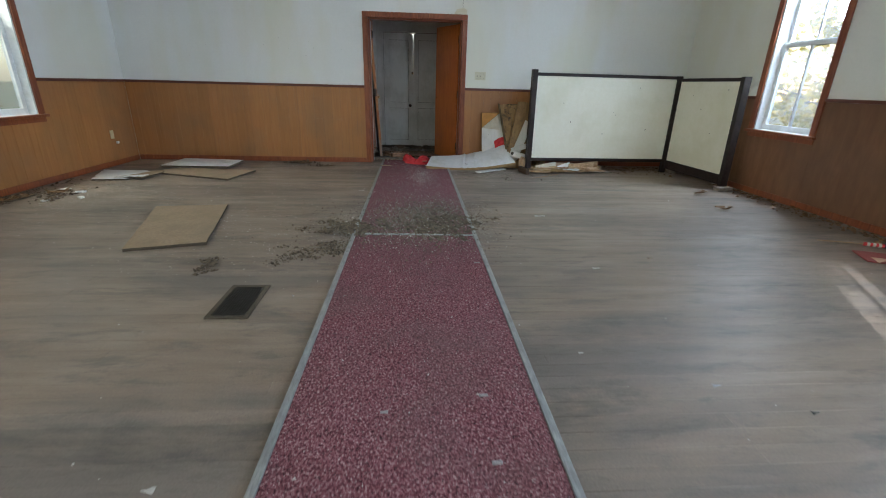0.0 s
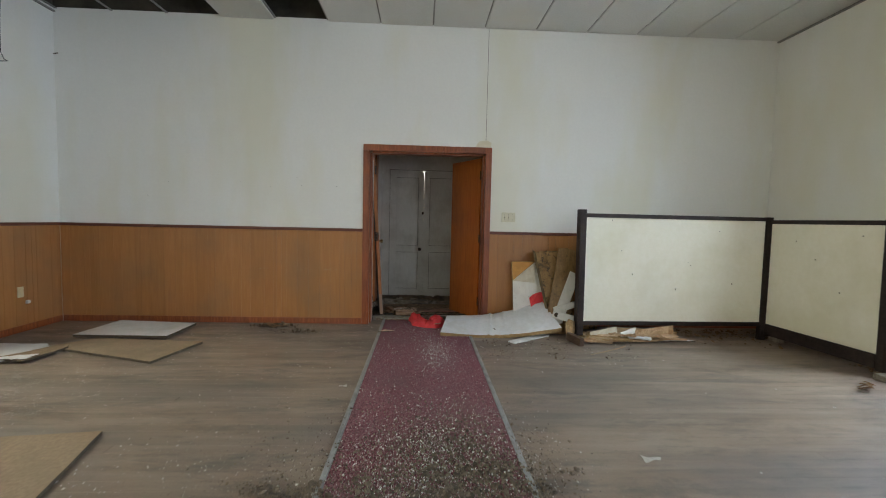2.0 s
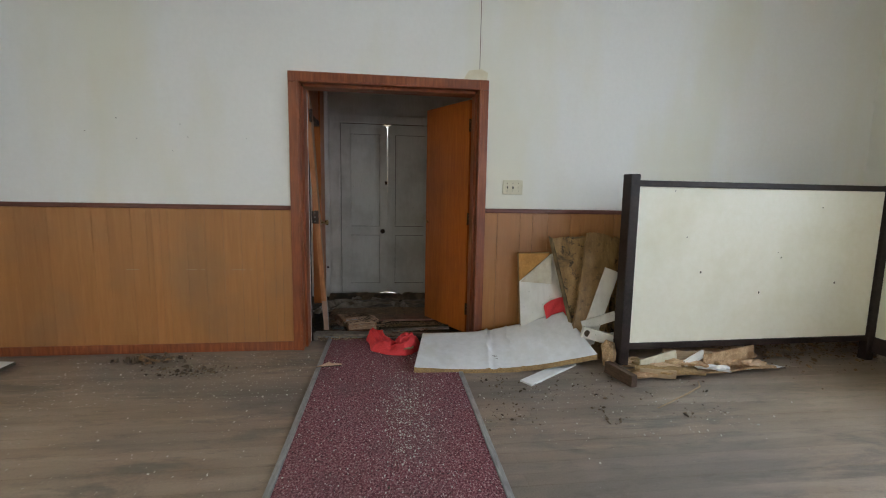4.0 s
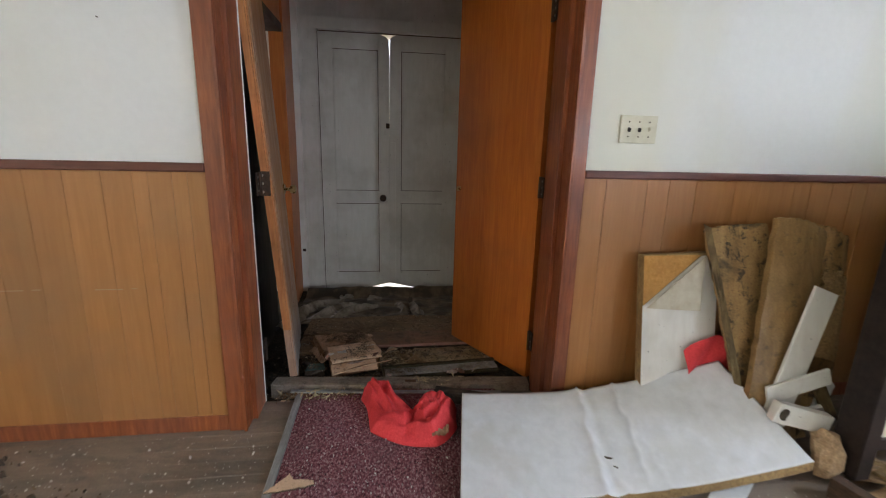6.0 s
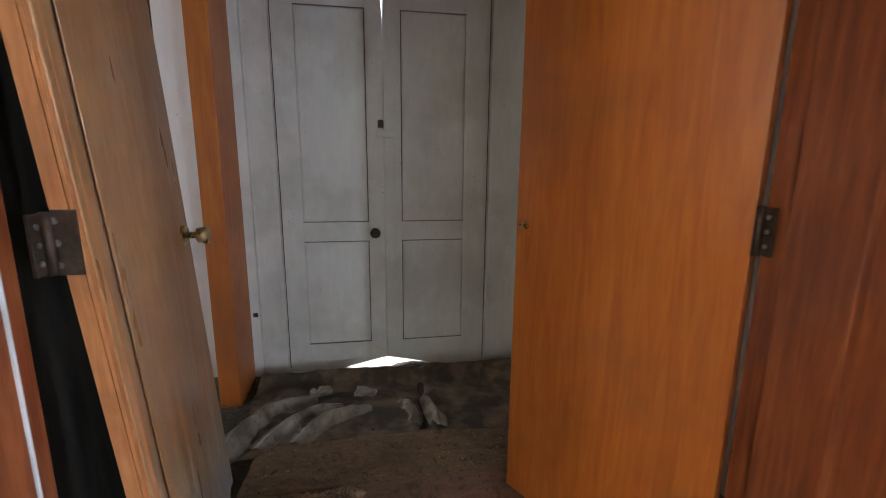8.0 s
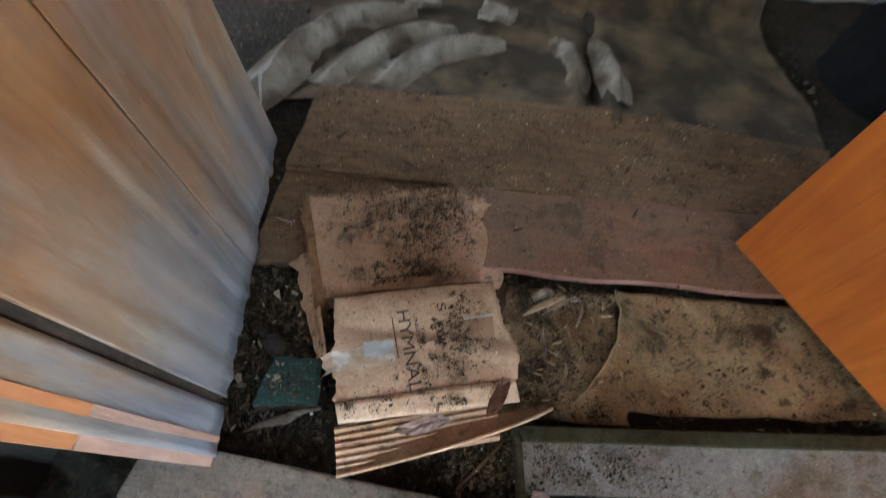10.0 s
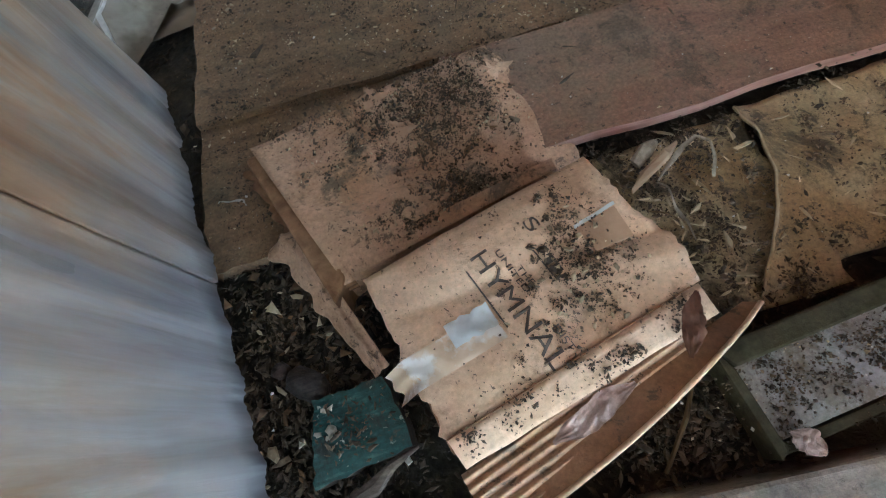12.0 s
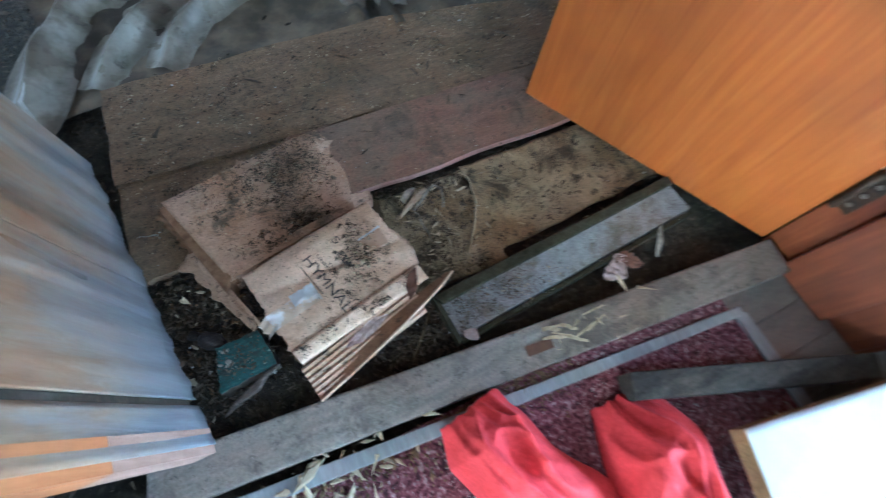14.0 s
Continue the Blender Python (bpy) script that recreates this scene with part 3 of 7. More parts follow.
# ---- windows ----
def window(number, side, wy):
    """A tall two-sash window with a deep white reveal and a dark stained casing."""
    s = side
    x = s * XW
    y0, y1, z0, z1 = wy - WIN[0], wy + WIN[0], WIN[1], WIN[2]
    w = thing("window_%d" % number, (x, wy, 0.69), "tall white sash window with red-brown casing and hazy glass", "window", kind="structure")

    def b(xa, ya, za, xb, yb, zb, bevel=0.003):
        return box(min(x + s * xa, x + s * xb), ya, za, max(x + s * xa, x + s * xb), yb, zb, bevel)

    for ya, yb in ((y0 - 0.072, y0), (y1, y1 + 0.072)):
        part("casing", b(-0.022, ya, z0, 0.0, yb, z1 + 0.072), TRIM, w, "red-brown side casing")
    part("head_casing", b(-0.022, y0 - 0.002, z1, 0.0, y1 + 0.002, z1 + 0.07), TRIM, w, "red-brown head casing")
    part("sill", b(-0.055, y0 - 0.09, z0 - 0.03, 0.0, y1 + 0.09, z0, 0.006), TRIM, w, "red-brown sill board")
    part("inner_sill", b(0.001, y0 + 0.001, z0 - 0.02, 0.16, y1 - 0.001, z0 + 0.003, 0.002), SASH, w, "white inner sill")
    part("apron", b(-0.018, y0 - 0.07, z0 - 0.085, 0.0, y1 + 0.07, z0 - 0.031), TRIM, w, "red-brown apron")
    for ya, yb in ((y0, y0 + 0.018), (y1 - 0.018, y1)):
        part("reveal", b(0.0, ya, z0, 0.165, yb, z1, 0.002), SASH, w, "white painted reveal")
    part("head_reveal", b(0.0, y0 + 0.018, z1 - 0.018, 0.165, y1 - 0.018, z1, 0.002), SASH, w)
    mid = 1.70
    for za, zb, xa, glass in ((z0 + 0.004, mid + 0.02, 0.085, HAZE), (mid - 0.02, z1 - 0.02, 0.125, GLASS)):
        frame_bm = bmesh.new()
        xs = sorted((x + s * xa, x + s * (xa + 0.038)))
        ya, yb = y0 + 0.02, y1 - 0.02
        for p in ((ya, za, ya + 0.05, zb), (yb - 0.05, za, yb, zb)):
            box(xs[0], p[0], p[1], xs[1], p[2], p[3], 0, frame_bm)
        for p in ((za, za + 0.06), (zb - 0.04, zb)):
            box(xs[0], ya + 0.05, p[0], xs[1], yb - 0.05, p[1], 0, frame_bm)
        box(xs[0] + 0.006, wy - 0.011, za + 0.06, xs[1] - 0.006, wy + 0.011, zb - 0.04, 0, frame_bm)
        sash = part("sash", frame_bm, SASH, w, "white painted sash")
        gx = (xs[0] + xs[1]) / 2
        for p, q in ((ya + 0.05, wy - 0.011), (wy + 0.011, yb - 0.05)):
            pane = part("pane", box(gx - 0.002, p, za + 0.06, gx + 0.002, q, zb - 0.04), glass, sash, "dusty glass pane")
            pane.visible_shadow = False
    return w


n = 1
for side in (-1, 1):
    for wy in WINDOW_Y:
        window(n, side, wy)
        n += 1

# ---- the doorway's lining and casing ----
door_way = thing("doorway", (0, 10.0, 0), "wide double doorway with red-brown stained casing and deep jambs", "doorway", kind="structure")
for x0, x1 in ((-0.752, -0.676), (0.688, 0.758)):
    part("casing", box(x0, 9.978, 0.0, x1, 10.0, 2.055, 0.004), TRIM, door_way, "red-brown side casing")
for x0, x1 in ((-0.688, -0.674), (0.686, 0.700)):
    part("bead", box(x0, 9.968, 0.0, x1, 9.979, 2.066, 0.004), TRIM, door_way)
part("bead", box(-0.673, 9.968, 2.054, 0.685, 9.979, 2.068, 0.004), TRIM, door_way)
part("head_casing", box(-0.752, 9.976, 2.056, 0.758, 10.0, 2.130, 0.004), TRIM, door_way, "red-brown head casing")
for x0, x1, xs0, xs1 in ((-0.70, -0.676, -0.676, -0.655), (0.688, 0.712, 0.667, 0.688)):
    part("jamb", box(x0, 9.999, 0.0, x1, 10.27, 2.06, 0.002), TRIM, door_way, "red-brown jamb board")
    part("stop", box(xs0, 10.06, 0.0, xs1, 10.20, 2.04, 0.003), TRIM, door_way, "door stop strip")
# pale strip paints the light caught along the stop's far edge
part("rabbet_edge", box(-0.676, 10.2005, 0.0, -0.652, 10.206, 2.03, 0.001), SASH, door_way, "thin pale strip for the lit edge of the door stop")
part("head_jamb", box(-0.70, 9.999, 2.062, 0.712, 10.27, 2.084, 0.002), TRIM, door_way, "red-brown head jamb")
part("head_stop", box(-0.655, 10.06, 2.04, 0.667, 10.20, 2.0615, 0.002), TRIM, door_way)

# ---- the vestibule's shell ----
YF = 11.97
structure("wall_front", pane_wall("y", YF, YF + 0.22, -XW, XW, -0.6, 4.3, [(-0.585, 0.555, -0.032, 2.066)]), WHITEWOOD, "old white painted board wall", "wall")
# unseen opening, added to let the east lamp reach the front doors
structure("wall_vestibule_east", pane_wall("x", 1.15, 1.25, 10.2, YF, -0.2, 3.0, [(10.85, 11.65, -0.2, 2.0)]), WHITEWOOD, "white painted partition with an added unseen opening", "wall")
# ceiling is out of view, added to close the vestibule
structure("ceiling_vestibule", box(-XW, 10.2, 2.62, XW, YF, 2.7), VOID, "unseen vestibule ceiling, coloured near black", "ceiling")
structure("ground_vestibule", sheet(70, 40, lambda u, v: (-4.2 + 8.4 * u, 10.2 + 1.8 * v, -0.035 + 0.025 * noise.noise(Vector((u * 40, v * 9, 3))))), DIRT, "dark rotted vestibule floor covered in litter", "floor", True)
structure("floor_base_vestibule", box(-XW, 10.2, -0.25, XW, YF, -0.08), DIRT, "dark subfloor", "floor")

side_way = thing("doorway", (-0.97, 11.0, 0), "orange-brown wooden side doorway of the vestibule", "doorway", kind="structure")
part("jamb", box(-0.868, 11.64, -0.04, -0.768, 11.93, 2.62, 0.004), VENEER, side_way, "orange-brown stained end post")
part("head_jamb", box(-0.90, 10.28, 2.02, -0.785, 11.639, 2.62, 0.004), VENEER, side_way, "orange-brown lintel boards")
# added block: paints the darkness behind the left leaf and hides the end post
part("jamb", box(-0.93, 10.28, -0.04, -0.81, 11.20, 1.964, 0.004), VOID, side_way, "added dark block keeping the gap behind the open door black")
part("lintel_trim", box(-0.915, 10.28, 1.965, -0.775, 11.638, 2.018, 0.004), DARKWOOD, side_way, "dark lintel trim")


# ---- doors ----
def hinge(door, x, y, z, s):
    """A butt hinge: two leaves and a knuckle."""
    h = part("hinge", box(x - 0.003, y - 0.03, z - 0.05, x + 0.003, y + 0.03, z + 0.05, 0.001), IRON, door, "dark steel hinge")
    part("knuckle", rod([(x + s * 0.008, y, z - 0.052), (x + s * 0.008, y, z + 0.052)], 0.008, 10), IRON, h, smooth=True)
    for k in (-0.03, 0.0, 0.03):
        part("screw", rod([(x + s * 0.002, y - 0.016, z + k), (x + s * 0.005, y - 0.016, z + k)], 0.005, 8), STEEL, h)


# right leaf, swung into the vestibule
right_leaf = thing("door_1", (0.665, 10.27, 0.02), "orange-brown veneered flush door swung open into the vestibule", "door", kind="structure")
ang = math.degrees(math.atan2(10.841 - 10.274, 0.356 - 0.665))
bm = box(0, -0.036, 0, 0.655, 0, 2.02, 0.002)
part("slab", turned(bm, 0.665, 10.272, 0.022, 0, 0, ang), VENEER, right_leaf)
for z in (0.243, 1.042, 1.83):
    hinge(right_leaf, 0.674, 10.262, z, -1)
bm = rod([(0.615, -0.036, 0.98), (0.615, 0.02, 0.98)], 0.012, 10)
k = part("spindle", turned(bm, 0.665, 10.272, 0, 0, 0, ang), BRASS, right_leaf)
bm = rod([(0.635, -0.04, 1.32), (0.66, -0.05, 1.32), (0.667, -0.03, 1.31), (0.65, -0.02, 1.30)], 0.003, 6)
part("hook", turned(bm, 0.665, 10.272, 0, 0, 0, ang), IRON, right_leaf, "small wire hook")

# left leaf: off its lower hinges, skins come apart and rippled by water
# bare tone mixes water bleaching with the bluish window sheen, both as colour
PEEL = surface("bleached_sheen_veneer", [(0.28, (0.155, 0.150, 0.150)), (0.5, (0.235, 0.235, 0.240)), (0.74, (0.31, 0.318, 0.335))], stretch=(12, 12, 0.30), grain=8, blotch=4,
               blotch_col=(0.32, 0.28, 0.235), blotch_amt=0.5, edges=(0.46, 0.62), rough=0.36, rough_var=0.12, bump=0.2, depth=0.002, distort=0.7, blotch_stretch=(2, 2, 0.4))
# the varnish survives higher up and towards the free edge, with a wispy border
pt = PEEL.node_tree
pp = pt.nodes["Principled BSDF"]
bare = pp.inputs["Base Color"].links[0].from_socket
xyz = pt.nodes.new("ShaderNodeSeparateXYZ")
coord = [nd for nd in pt.nodes if nd.bl_idname == "ShaderNodeTexCoord"][0]
pt.links.new(coord.outputs["Object"], xyz.inputs[0])
wm = pt.nodes.new("ShaderNodeMapping")
wm.inputs["Scale"].default_value = (5, 5, 1.0)
pt.links.new(coord.outputs["Object"], wm.inputs["Vector"])
wisp = noise_node(pt, wm.outputs[0], 3.0, 5, 0.65, 0.6)
edge_line = times(pt, times(pt, times(pt, xyz.outputs["Z"], 1.0), times(pt, xyz.outputs["Y"], 0.25), "ADD"), times(pt, wisp, 0.75), "ADD")
old = ramp_node(pt, noise_node(pt, wm.outputs[0], 9.0, 5, 0.6, 0.8), [(0.3, (0.25, 0.098, 0.028)), (0.7, (0.37, 0.170, 0.056))])
tan = ramp_node(pt, noise_node(pt, wm.outputs[0], 12.0, 6, 0.65, 0.5), [(0.3, (0.24, 0.155, 0.080)), (0.5, (0.35, 0.255, 0.155)), (0.7, (0.45, 0.36, 0.25))])
pt.links.new(mix_node(pt, ramp_node(pt, edge_line, [(0.68, 0.0), (0.96, 0.95)]), mix_node(pt, ramp_node(pt, edge_line, [(0.50, 0.0), (0.74, 0.85)]), bare, tan), old), pp.inputs["Base Color"])
left_leaf = thing("door_2", (-0.60, 10.36, 0.04), "sagging orange-brown door with split and water-bleached veneer, standing open", "door", kind="structure")


def leaf_x(u, w):
    """Plan line of the leaf at height w (0 low, 1 high): from the hinge edge (u=0) to the free edge."""
    return (-0.548 - 0.092 * u) * (1 - w) + (-0.672 - 0.076 * u) * w, (10.352 + 0.625 * u) * (1 - w) + (10.262 + 0.645 * u) * w


def skin(u0, u1, off, ragged, ripple, nx=40, nz=50):
    def at(a, b):
        u = u0 + (u1 - u0) * a
        low = ragged * (0.35 + 0.35 * noise.noise(Vector((u * 30, 7, 0))) + 0.3 * noise.noise(Vector((u * 150, 2, 0)))) * max(0.0, 1 - 12 * b)
        x, y = leaf_x(u, b)
        damp = (1 - b) ** 3
        x += off + ripple * damp * (1.1 * noise.noise(Vector((u * 10, b * 1.5, 1))) + 0.35 * noise.noise(Vector((u * 24, b * 2, 5))))
        return (x, y, 0.04 + low + 2.0 * b)

    return sheet(nx, nz, at)


def thickened(bm, t):
    bm.normal_update()
    top = bm.faces[:]
    made = bmesh.ops.extrude_face_region(bm, geom=top)
    bmesh.ops.translate(bm, verts=[e for e in made["geom"] if isinstance(e, bmesh.types.BMVert)], vec=(-t, 0, 0))
    bmesh.ops.recalc_face_normals(bm, faces=bm.faces[:])
    return bm


part("front_skin", thickened(skin(0.137, 0.50, 0.0195, 0.02, 0.008, 70), 0.004), PEEL, left_leaf, "rippled peeling face veneer", True)
part("front_skin", thickened(skin(0.503, 1.0, 0.018, 0.02, 0.007, 90), 0.004), PEEL, left_leaf, "rippled peeling face veneer", True)
part("loose_strip", thickened(skin(0.005, 0.115, 0.020, 0.03, 0.004, 8), 0.004), PEEL, left_leaf, "split strip of face veneer", True)
# back is coloured dark to hold the shade seen through the hinge gap
part("back_skin", thickened(skin(0.0, 1.0, -0.016, 0.05, 0.004), 0.004), DARKWOOD, left_leaf, "back veneer darkened for the black gap by the jamb", True)
part("core", thickened(skin(0.03, 0.985, 0.010, 0.03, 0.0, 8, 8), 0.022), BOARD_EDGE, left_leaf, "dark core")
bm = bmesh.new()
for a, b2 in ((-0.02, 0.008), (0.010, 0.016)):
    hi = leaf_x(0, 1)
    vs = [bm.verts.new((p[0] + dx, p[1] + dy, z)) for p, z in ((leaf_x(0, 0.13), 0.31), (hi, 2.05)) for dx, dy in ((a, -0.01), (b2, -0.01), (b2, 0.03), (a, 0.03))]
    for q in ((0, 1, 5, 4), (1, 2, 6, 5), (2, 3, 7, 6), (3, 0, 4, 7), (3, 2, 1, 0), (4, 5, 6, 7)):
        bm.faces.new([vs[i] for i in q])
foot_bm = bmesh.new()
for a, b2 in ((-0.02, 0.008), (0.010, 0.016)):
    vs = [foot_bm.verts.new((p[0] + dx, p[1] + dy, z)) for p, z in ((leaf_x(0, 0), 0.05), (leaf_x(0, 0.13), 0.308)) for dx, dy in ((a, -0.01), (b2, -0.01), (b2, 0.03), (a, 0.03))]
    for q in ((0, 1, 5, 4), (1, 2, 6, 5), (2, 3, 7, 6), (3, 0, 4, 7), (3, 2, 1, 0), (4, 5, 6, 7)):
        foot_bm.faces.new([vs[i] for i in q])
part("edge_strip", foot_bm, surface("bleached_pinkish_edge", [(0.3, (0.33, 0.185, 0.115)), (0.7, (0.49, 0.310, 0.220))], stretch=(8, 8, 0.8), grain=10, blotch=6, blotch_col=(0.22, 0.13, 0.09), rough=0.7, bump=0.4), left_leaf, "paler foot of the edge strip")
hx, hy = leaf_x(0, 0.50)
plate = part("hinge", box(hx - 0.022, hy - 0.0145, 0.985, hx + 0.016, hy - 0.0102, 1.095, 0.001), IRON, left_leaf, "dark hinge plate on the door edge")
for dz in (1.003, 1.04, 1.077):
    part("screw", rod([(hx - 0.016, hy - 0.0150, dz), (hx - 0.016, hy - 0.0185, dz)], 0.006, 8), STEEL, plate, "bright hinge knuckle screw")
part("edge_strip", bm, surface("raw_orange_edge", [(0.3, (0.36, 0.125, 0.035)), (0.7, (0.56, 0.235, 0.080))], stretch=(8, 8, 0.6), grain=10, blotch=5, blotch_col=(0.24, 0.085, 0.03), rough=0.6, bump=0.3), left_leaf, "raw orange split edge strip")
for z in (1.86, 1.04):
    hinge(left_leaf, -0.662 + 0.02, 10.262 if z > 1.5 else 10.285, z, 1)
part("hinge_plate", box(-0.657, 10.235, 0.19, -0.650, 10.275, 0.30, 0.001), IRON, left_leaf, "torn off hinge plate")
kx, ky = leaf_x(0.90, 0.46)
knob = part("knob", rod([(kx + 0.02, ky, 0.956), (kx + 0.055, ky, 0.956), (kx + 0.06, ky, 0.956), (kx + 0.085, ky, 0.956), (kx + 0.09, ky, 0.956)], [0.010, 0.010, 0.022, 0.026, 0.014], 16), BRASS, left_leaf, "brass door knob", True)
part("rose", rod([(kx + 0.018, ky, 0.956), (kx + 0.026, ky, 0.956)], 0.03, 16), BRASS, knob)


# ---- hall floor coverings ----
runner = thing("aisle_carpet", (0, 5, 0), "long red speckled aisle carpet edged with grey metal strips", "carpet")
part("carpet", box(-0.485, Y0 + 0.02, 0.001, 0.480, 6.355, 0.011, 0.002), CARPET, runner)
part("carpet", box(-0.485, 6.395, 0.001, 0.480, 10.24, 0.011, 0.002), CARPET, runner)
bm = box(-0.518, Y0 + 0.02, 0.001, -0.486, 10.23, 0.015, 0.004)
part("edge_strip", bm, STRIP, runner, "grey metal edging")
part("edge_strip", box(0.481, Y0 + 0.02, 0.001, 0.513, 10.15, 0.015, 0.004), STRIP, runner, "grey metal edging")
part("cross_strip", turned(box(-0.484, -0.018, 0.002, 0.480, 0.018, 0.014, 0.004), 0, 6.378, 0, 0, 0, -2.2), STRIP, runner, "pale seam strip")

vent = thing("floor_vent", (-0.995, 5.2, 0), "dark iron floor register with narrow slats", "floor vent")
bm = bmesh.new()
for q in ((-1.107, 5.0, -1.082, 5.405), (-0.908, 5.0, -0.883, 5.405), (-1.082, 5.0, -0.908, 5.024), (-1.082, 5.381, -0.908, 5.405)):
    box(q[0], q[1], 0.001, q[2], q[3], 0.009, 0, bm)
part("frame", bm, BOARD_EDGE, vent, "thin dark brown register frame")
# black sheet added for the darkness of the duct between the slats
part("backing", box(-1.082, 5.024, 0.001, -0.908, 5.381, 0.002), BLACK, vent)
SLAT = surface("dull_brown_iron", [(0.3, (0.028, 0.022, 0.018)), (0.7, (0.060, 0.048, 0.038))], grain=80, rough=0.6, metal=0.3)
for i in range(12):
    x = -1.078 + i * 0.0143
    part("slat", box(x, 5.025, 0.003, x + 0.0062, 5.380, 0.0085), SLAT, vent)
for y in (5.14, 5.26):
    part("rib", box(-1.081, y, 0.0022, -0.909, y + 0.006, 0.0029), IRON, vent)


def board(name, pts, z0, z1, face, label, category="board", group="", edge=BOARD_EDGE, ragged=0.004):
    """A flat sheet with a slightly chipped outline."""
    out = []
    for (xa, ya), (xb, yb) in zip(pts, pts[1:] + pts[:1]):
        for k in range(10):
            f = k / 10
            out.append((xa + (xb - xa) * f + rnd.uniform(-ragged, ragged), ya + (yb - ya) * f + rnd.uniform(-ragged, ragged)))
    ob = solid(name, prism(out, z0, z1), [face, edge], label, category, group)
    for p in ob.data.polygons:
        p.material_index = 0 if abs(p.normal.z) > 0.9 else 1
    return ob


board("fibreboard_sheet", [(-2.095, 5.985), (-1.575, 6.14), (-1.84, 7.245), (-2.47, 7.16)], 0.001, 0.024, HARDBOARD, "tan fibreboard sheet with dark crumbling edge lying on floor", group="fallen sheets")
board("fibreboard_sheet", [(-3.45, 8.88), (-2.31, 8.48), (-2.18, 9.10), (-3.25, 9.20)], 0.001, 0.022, HARDBOARD, "tan fallen ceiling sheet lying face down", group="fallen sheets")
board("white_sheet", [(-3.50, 9.22), (-2.58, 9.205), (-2.57, 9.76), (-3.46, 9.86)], 0.024, 0.046, WHITEBOARD, "white ceiling sheet lying face up on another", group="fallen sheets")
board("plaster_sheet", [(-3.86, 8.38), (-3.50, 8.42), (-3.32, 8.78), (-3.55, 8.98), (-4.1, 9.0)], 0.001, 0.02, WHITEBOARD, "torn white board sheet by the wall", group="fallen sheets", ragged=0.012)
board("torn_sheet", [(-3.62, 8.50), (-3.30, 8.44), (-3.25, 8.86), (-3.38, 8.92), (-3.50, 8.66)], 0.021, 0.034, HARDBOARD, "torn brown-backed strip of board", group="fallen sheets", ragged=0.012)
board("white_scrap", [(-3.62, 8.43), (-3.30, 8.46), (-3.30, 8.62), (-3.45, 8.57)], 0.035, 0.041, WHITEBOARD, "torn white scrap of facing paper", group="fallen sheets", ragged=0.014)

# ---- folding partition of two cream panels ----
screen = thing("folding_partition", (2.7, 9.45, 0), "two cream panels in dark brown frames standing in the corner", "partition")


def screen_panel(xa, ya, xb, yb, za, zb, low_rail):
    length = math.hypot(xb - xa, yb - ya)
    ang2 = math.degrees(math.atan2(yb - ya, xb - xa))

    def put(name, bm, material, label=""):
        part(name, turned(bm, xa, ya, 0, 0, 0, ang2), material, screen, label)

    put("panel", box(0.0, -0.012, za + low_rail - 0.01, length, 0.012, zb - 0.03), CREAM, "cream painted board")
    put("top_rail", box(0.0, -0.026, zb - 0.042, length, 0.026, zb, 0.004), DARKWOOD)
    put("bottom_rail", box(0.0, -0.026, za, length, 0.026, za + low_rail, 0.004), DARKWOOD)


screen_panel(1.70, 9.425, 3.755, 9.478, 0.155, 1.372, 0.045)
screen_panel(3.825, 9.44, 3.905, 8.30, 0.065, 1.345, 0.125)
for (xa, ya, za), (xb, yb, zb), r, d in (((1.683, 9.435, 0.045), (1.662, 9.410, 1.412), 0.034, 0.055), ((3.792, 9.475, 0.0), (3.795, 9.475, 1.375), 0.034, 0.035), ((3.925, 8.26, 0.05), (3.905, 8.255, 1.355), 0.045, 0.035)):
    bm = bmesh.new()
    vs = [bm.verts.new((x + dx * r, y + dy * d, z)) for x, y, z in ((xa, ya, za), (xb, yb, zb)) for dx, dy in ((-1, -1), (1, -1), (1, 1), (-1, 1))]
    for q in ((0, 1, 5, 4), (1, 2, 6, 5), (2, 3, 7, 6), (3, 0, 4, 7), (3, 2, 1, 0), (4, 5, 6, 7)):
        bm.faces.new([vs[i] for i in q])
    bmesh.ops.bevel(bm, geom=bm.edges[:], offset=0.004, segments=2, affect="EDGES")
    part("post", bm, DARKWOOD, screen)
for along, up in ((0.42, 0.97), (0.55, 0.71), (1.18, 0.86), (1.21, 0.82), (1.52, 1.20), (1.05, 0.55), (0.30, 1.30), (1.70, 0.62)):
    part("mark", turned(box(along, -0.0135, up, along + rnd.uniform(0.004, 0.012), -0.0118, up + rnd.uniform(0.004, 0.02)), 1.70, 9.425, 0, 0, 0, 1.48), BOARD_EDGE, screen, "small dark scuff")
for along, up in ((0.30, 1.12), (0.52, 0.95), (0.78, 0.66), (0.95, 1.20)):
    part("mark", turned(box(along, -0.0135, up, along + 0.012, -0.0118, up + 0.010), 3.825, 9.44, 0, 0, 0, -86), BOARD_EDGE, screen, "small dark scuff")
part("foot", turned(box(-0.024, -0.17, 0.001, 0.024, 0.10, 0.082, 0.005), 1.575, 9.28, 0, 0, 0, 12), surface("dark_brown_plank", [(0.3, (0.045, 0.024, 0.014)), (0.7, (0.105, 0.060, 0.034))], stretch=(6, 0.7, 6), grain=12, rough=0.6, bump=0.3, fine=(120, 0.3)), screen, "brown foot plank")
part("foot", box(3.84, 9.30, 0.001, 3.93, 9.43, 0.06, 0.005), GREYPAINT, screen, "grey foot block")
part("foot", turned(box(-0.10, -0.05, 0.001, 0.10, 0.05, 0.05, 0.005), 3.90, 8.19, 0, 0, 0, 8), GREYPAINT, screen, "grey foot block")


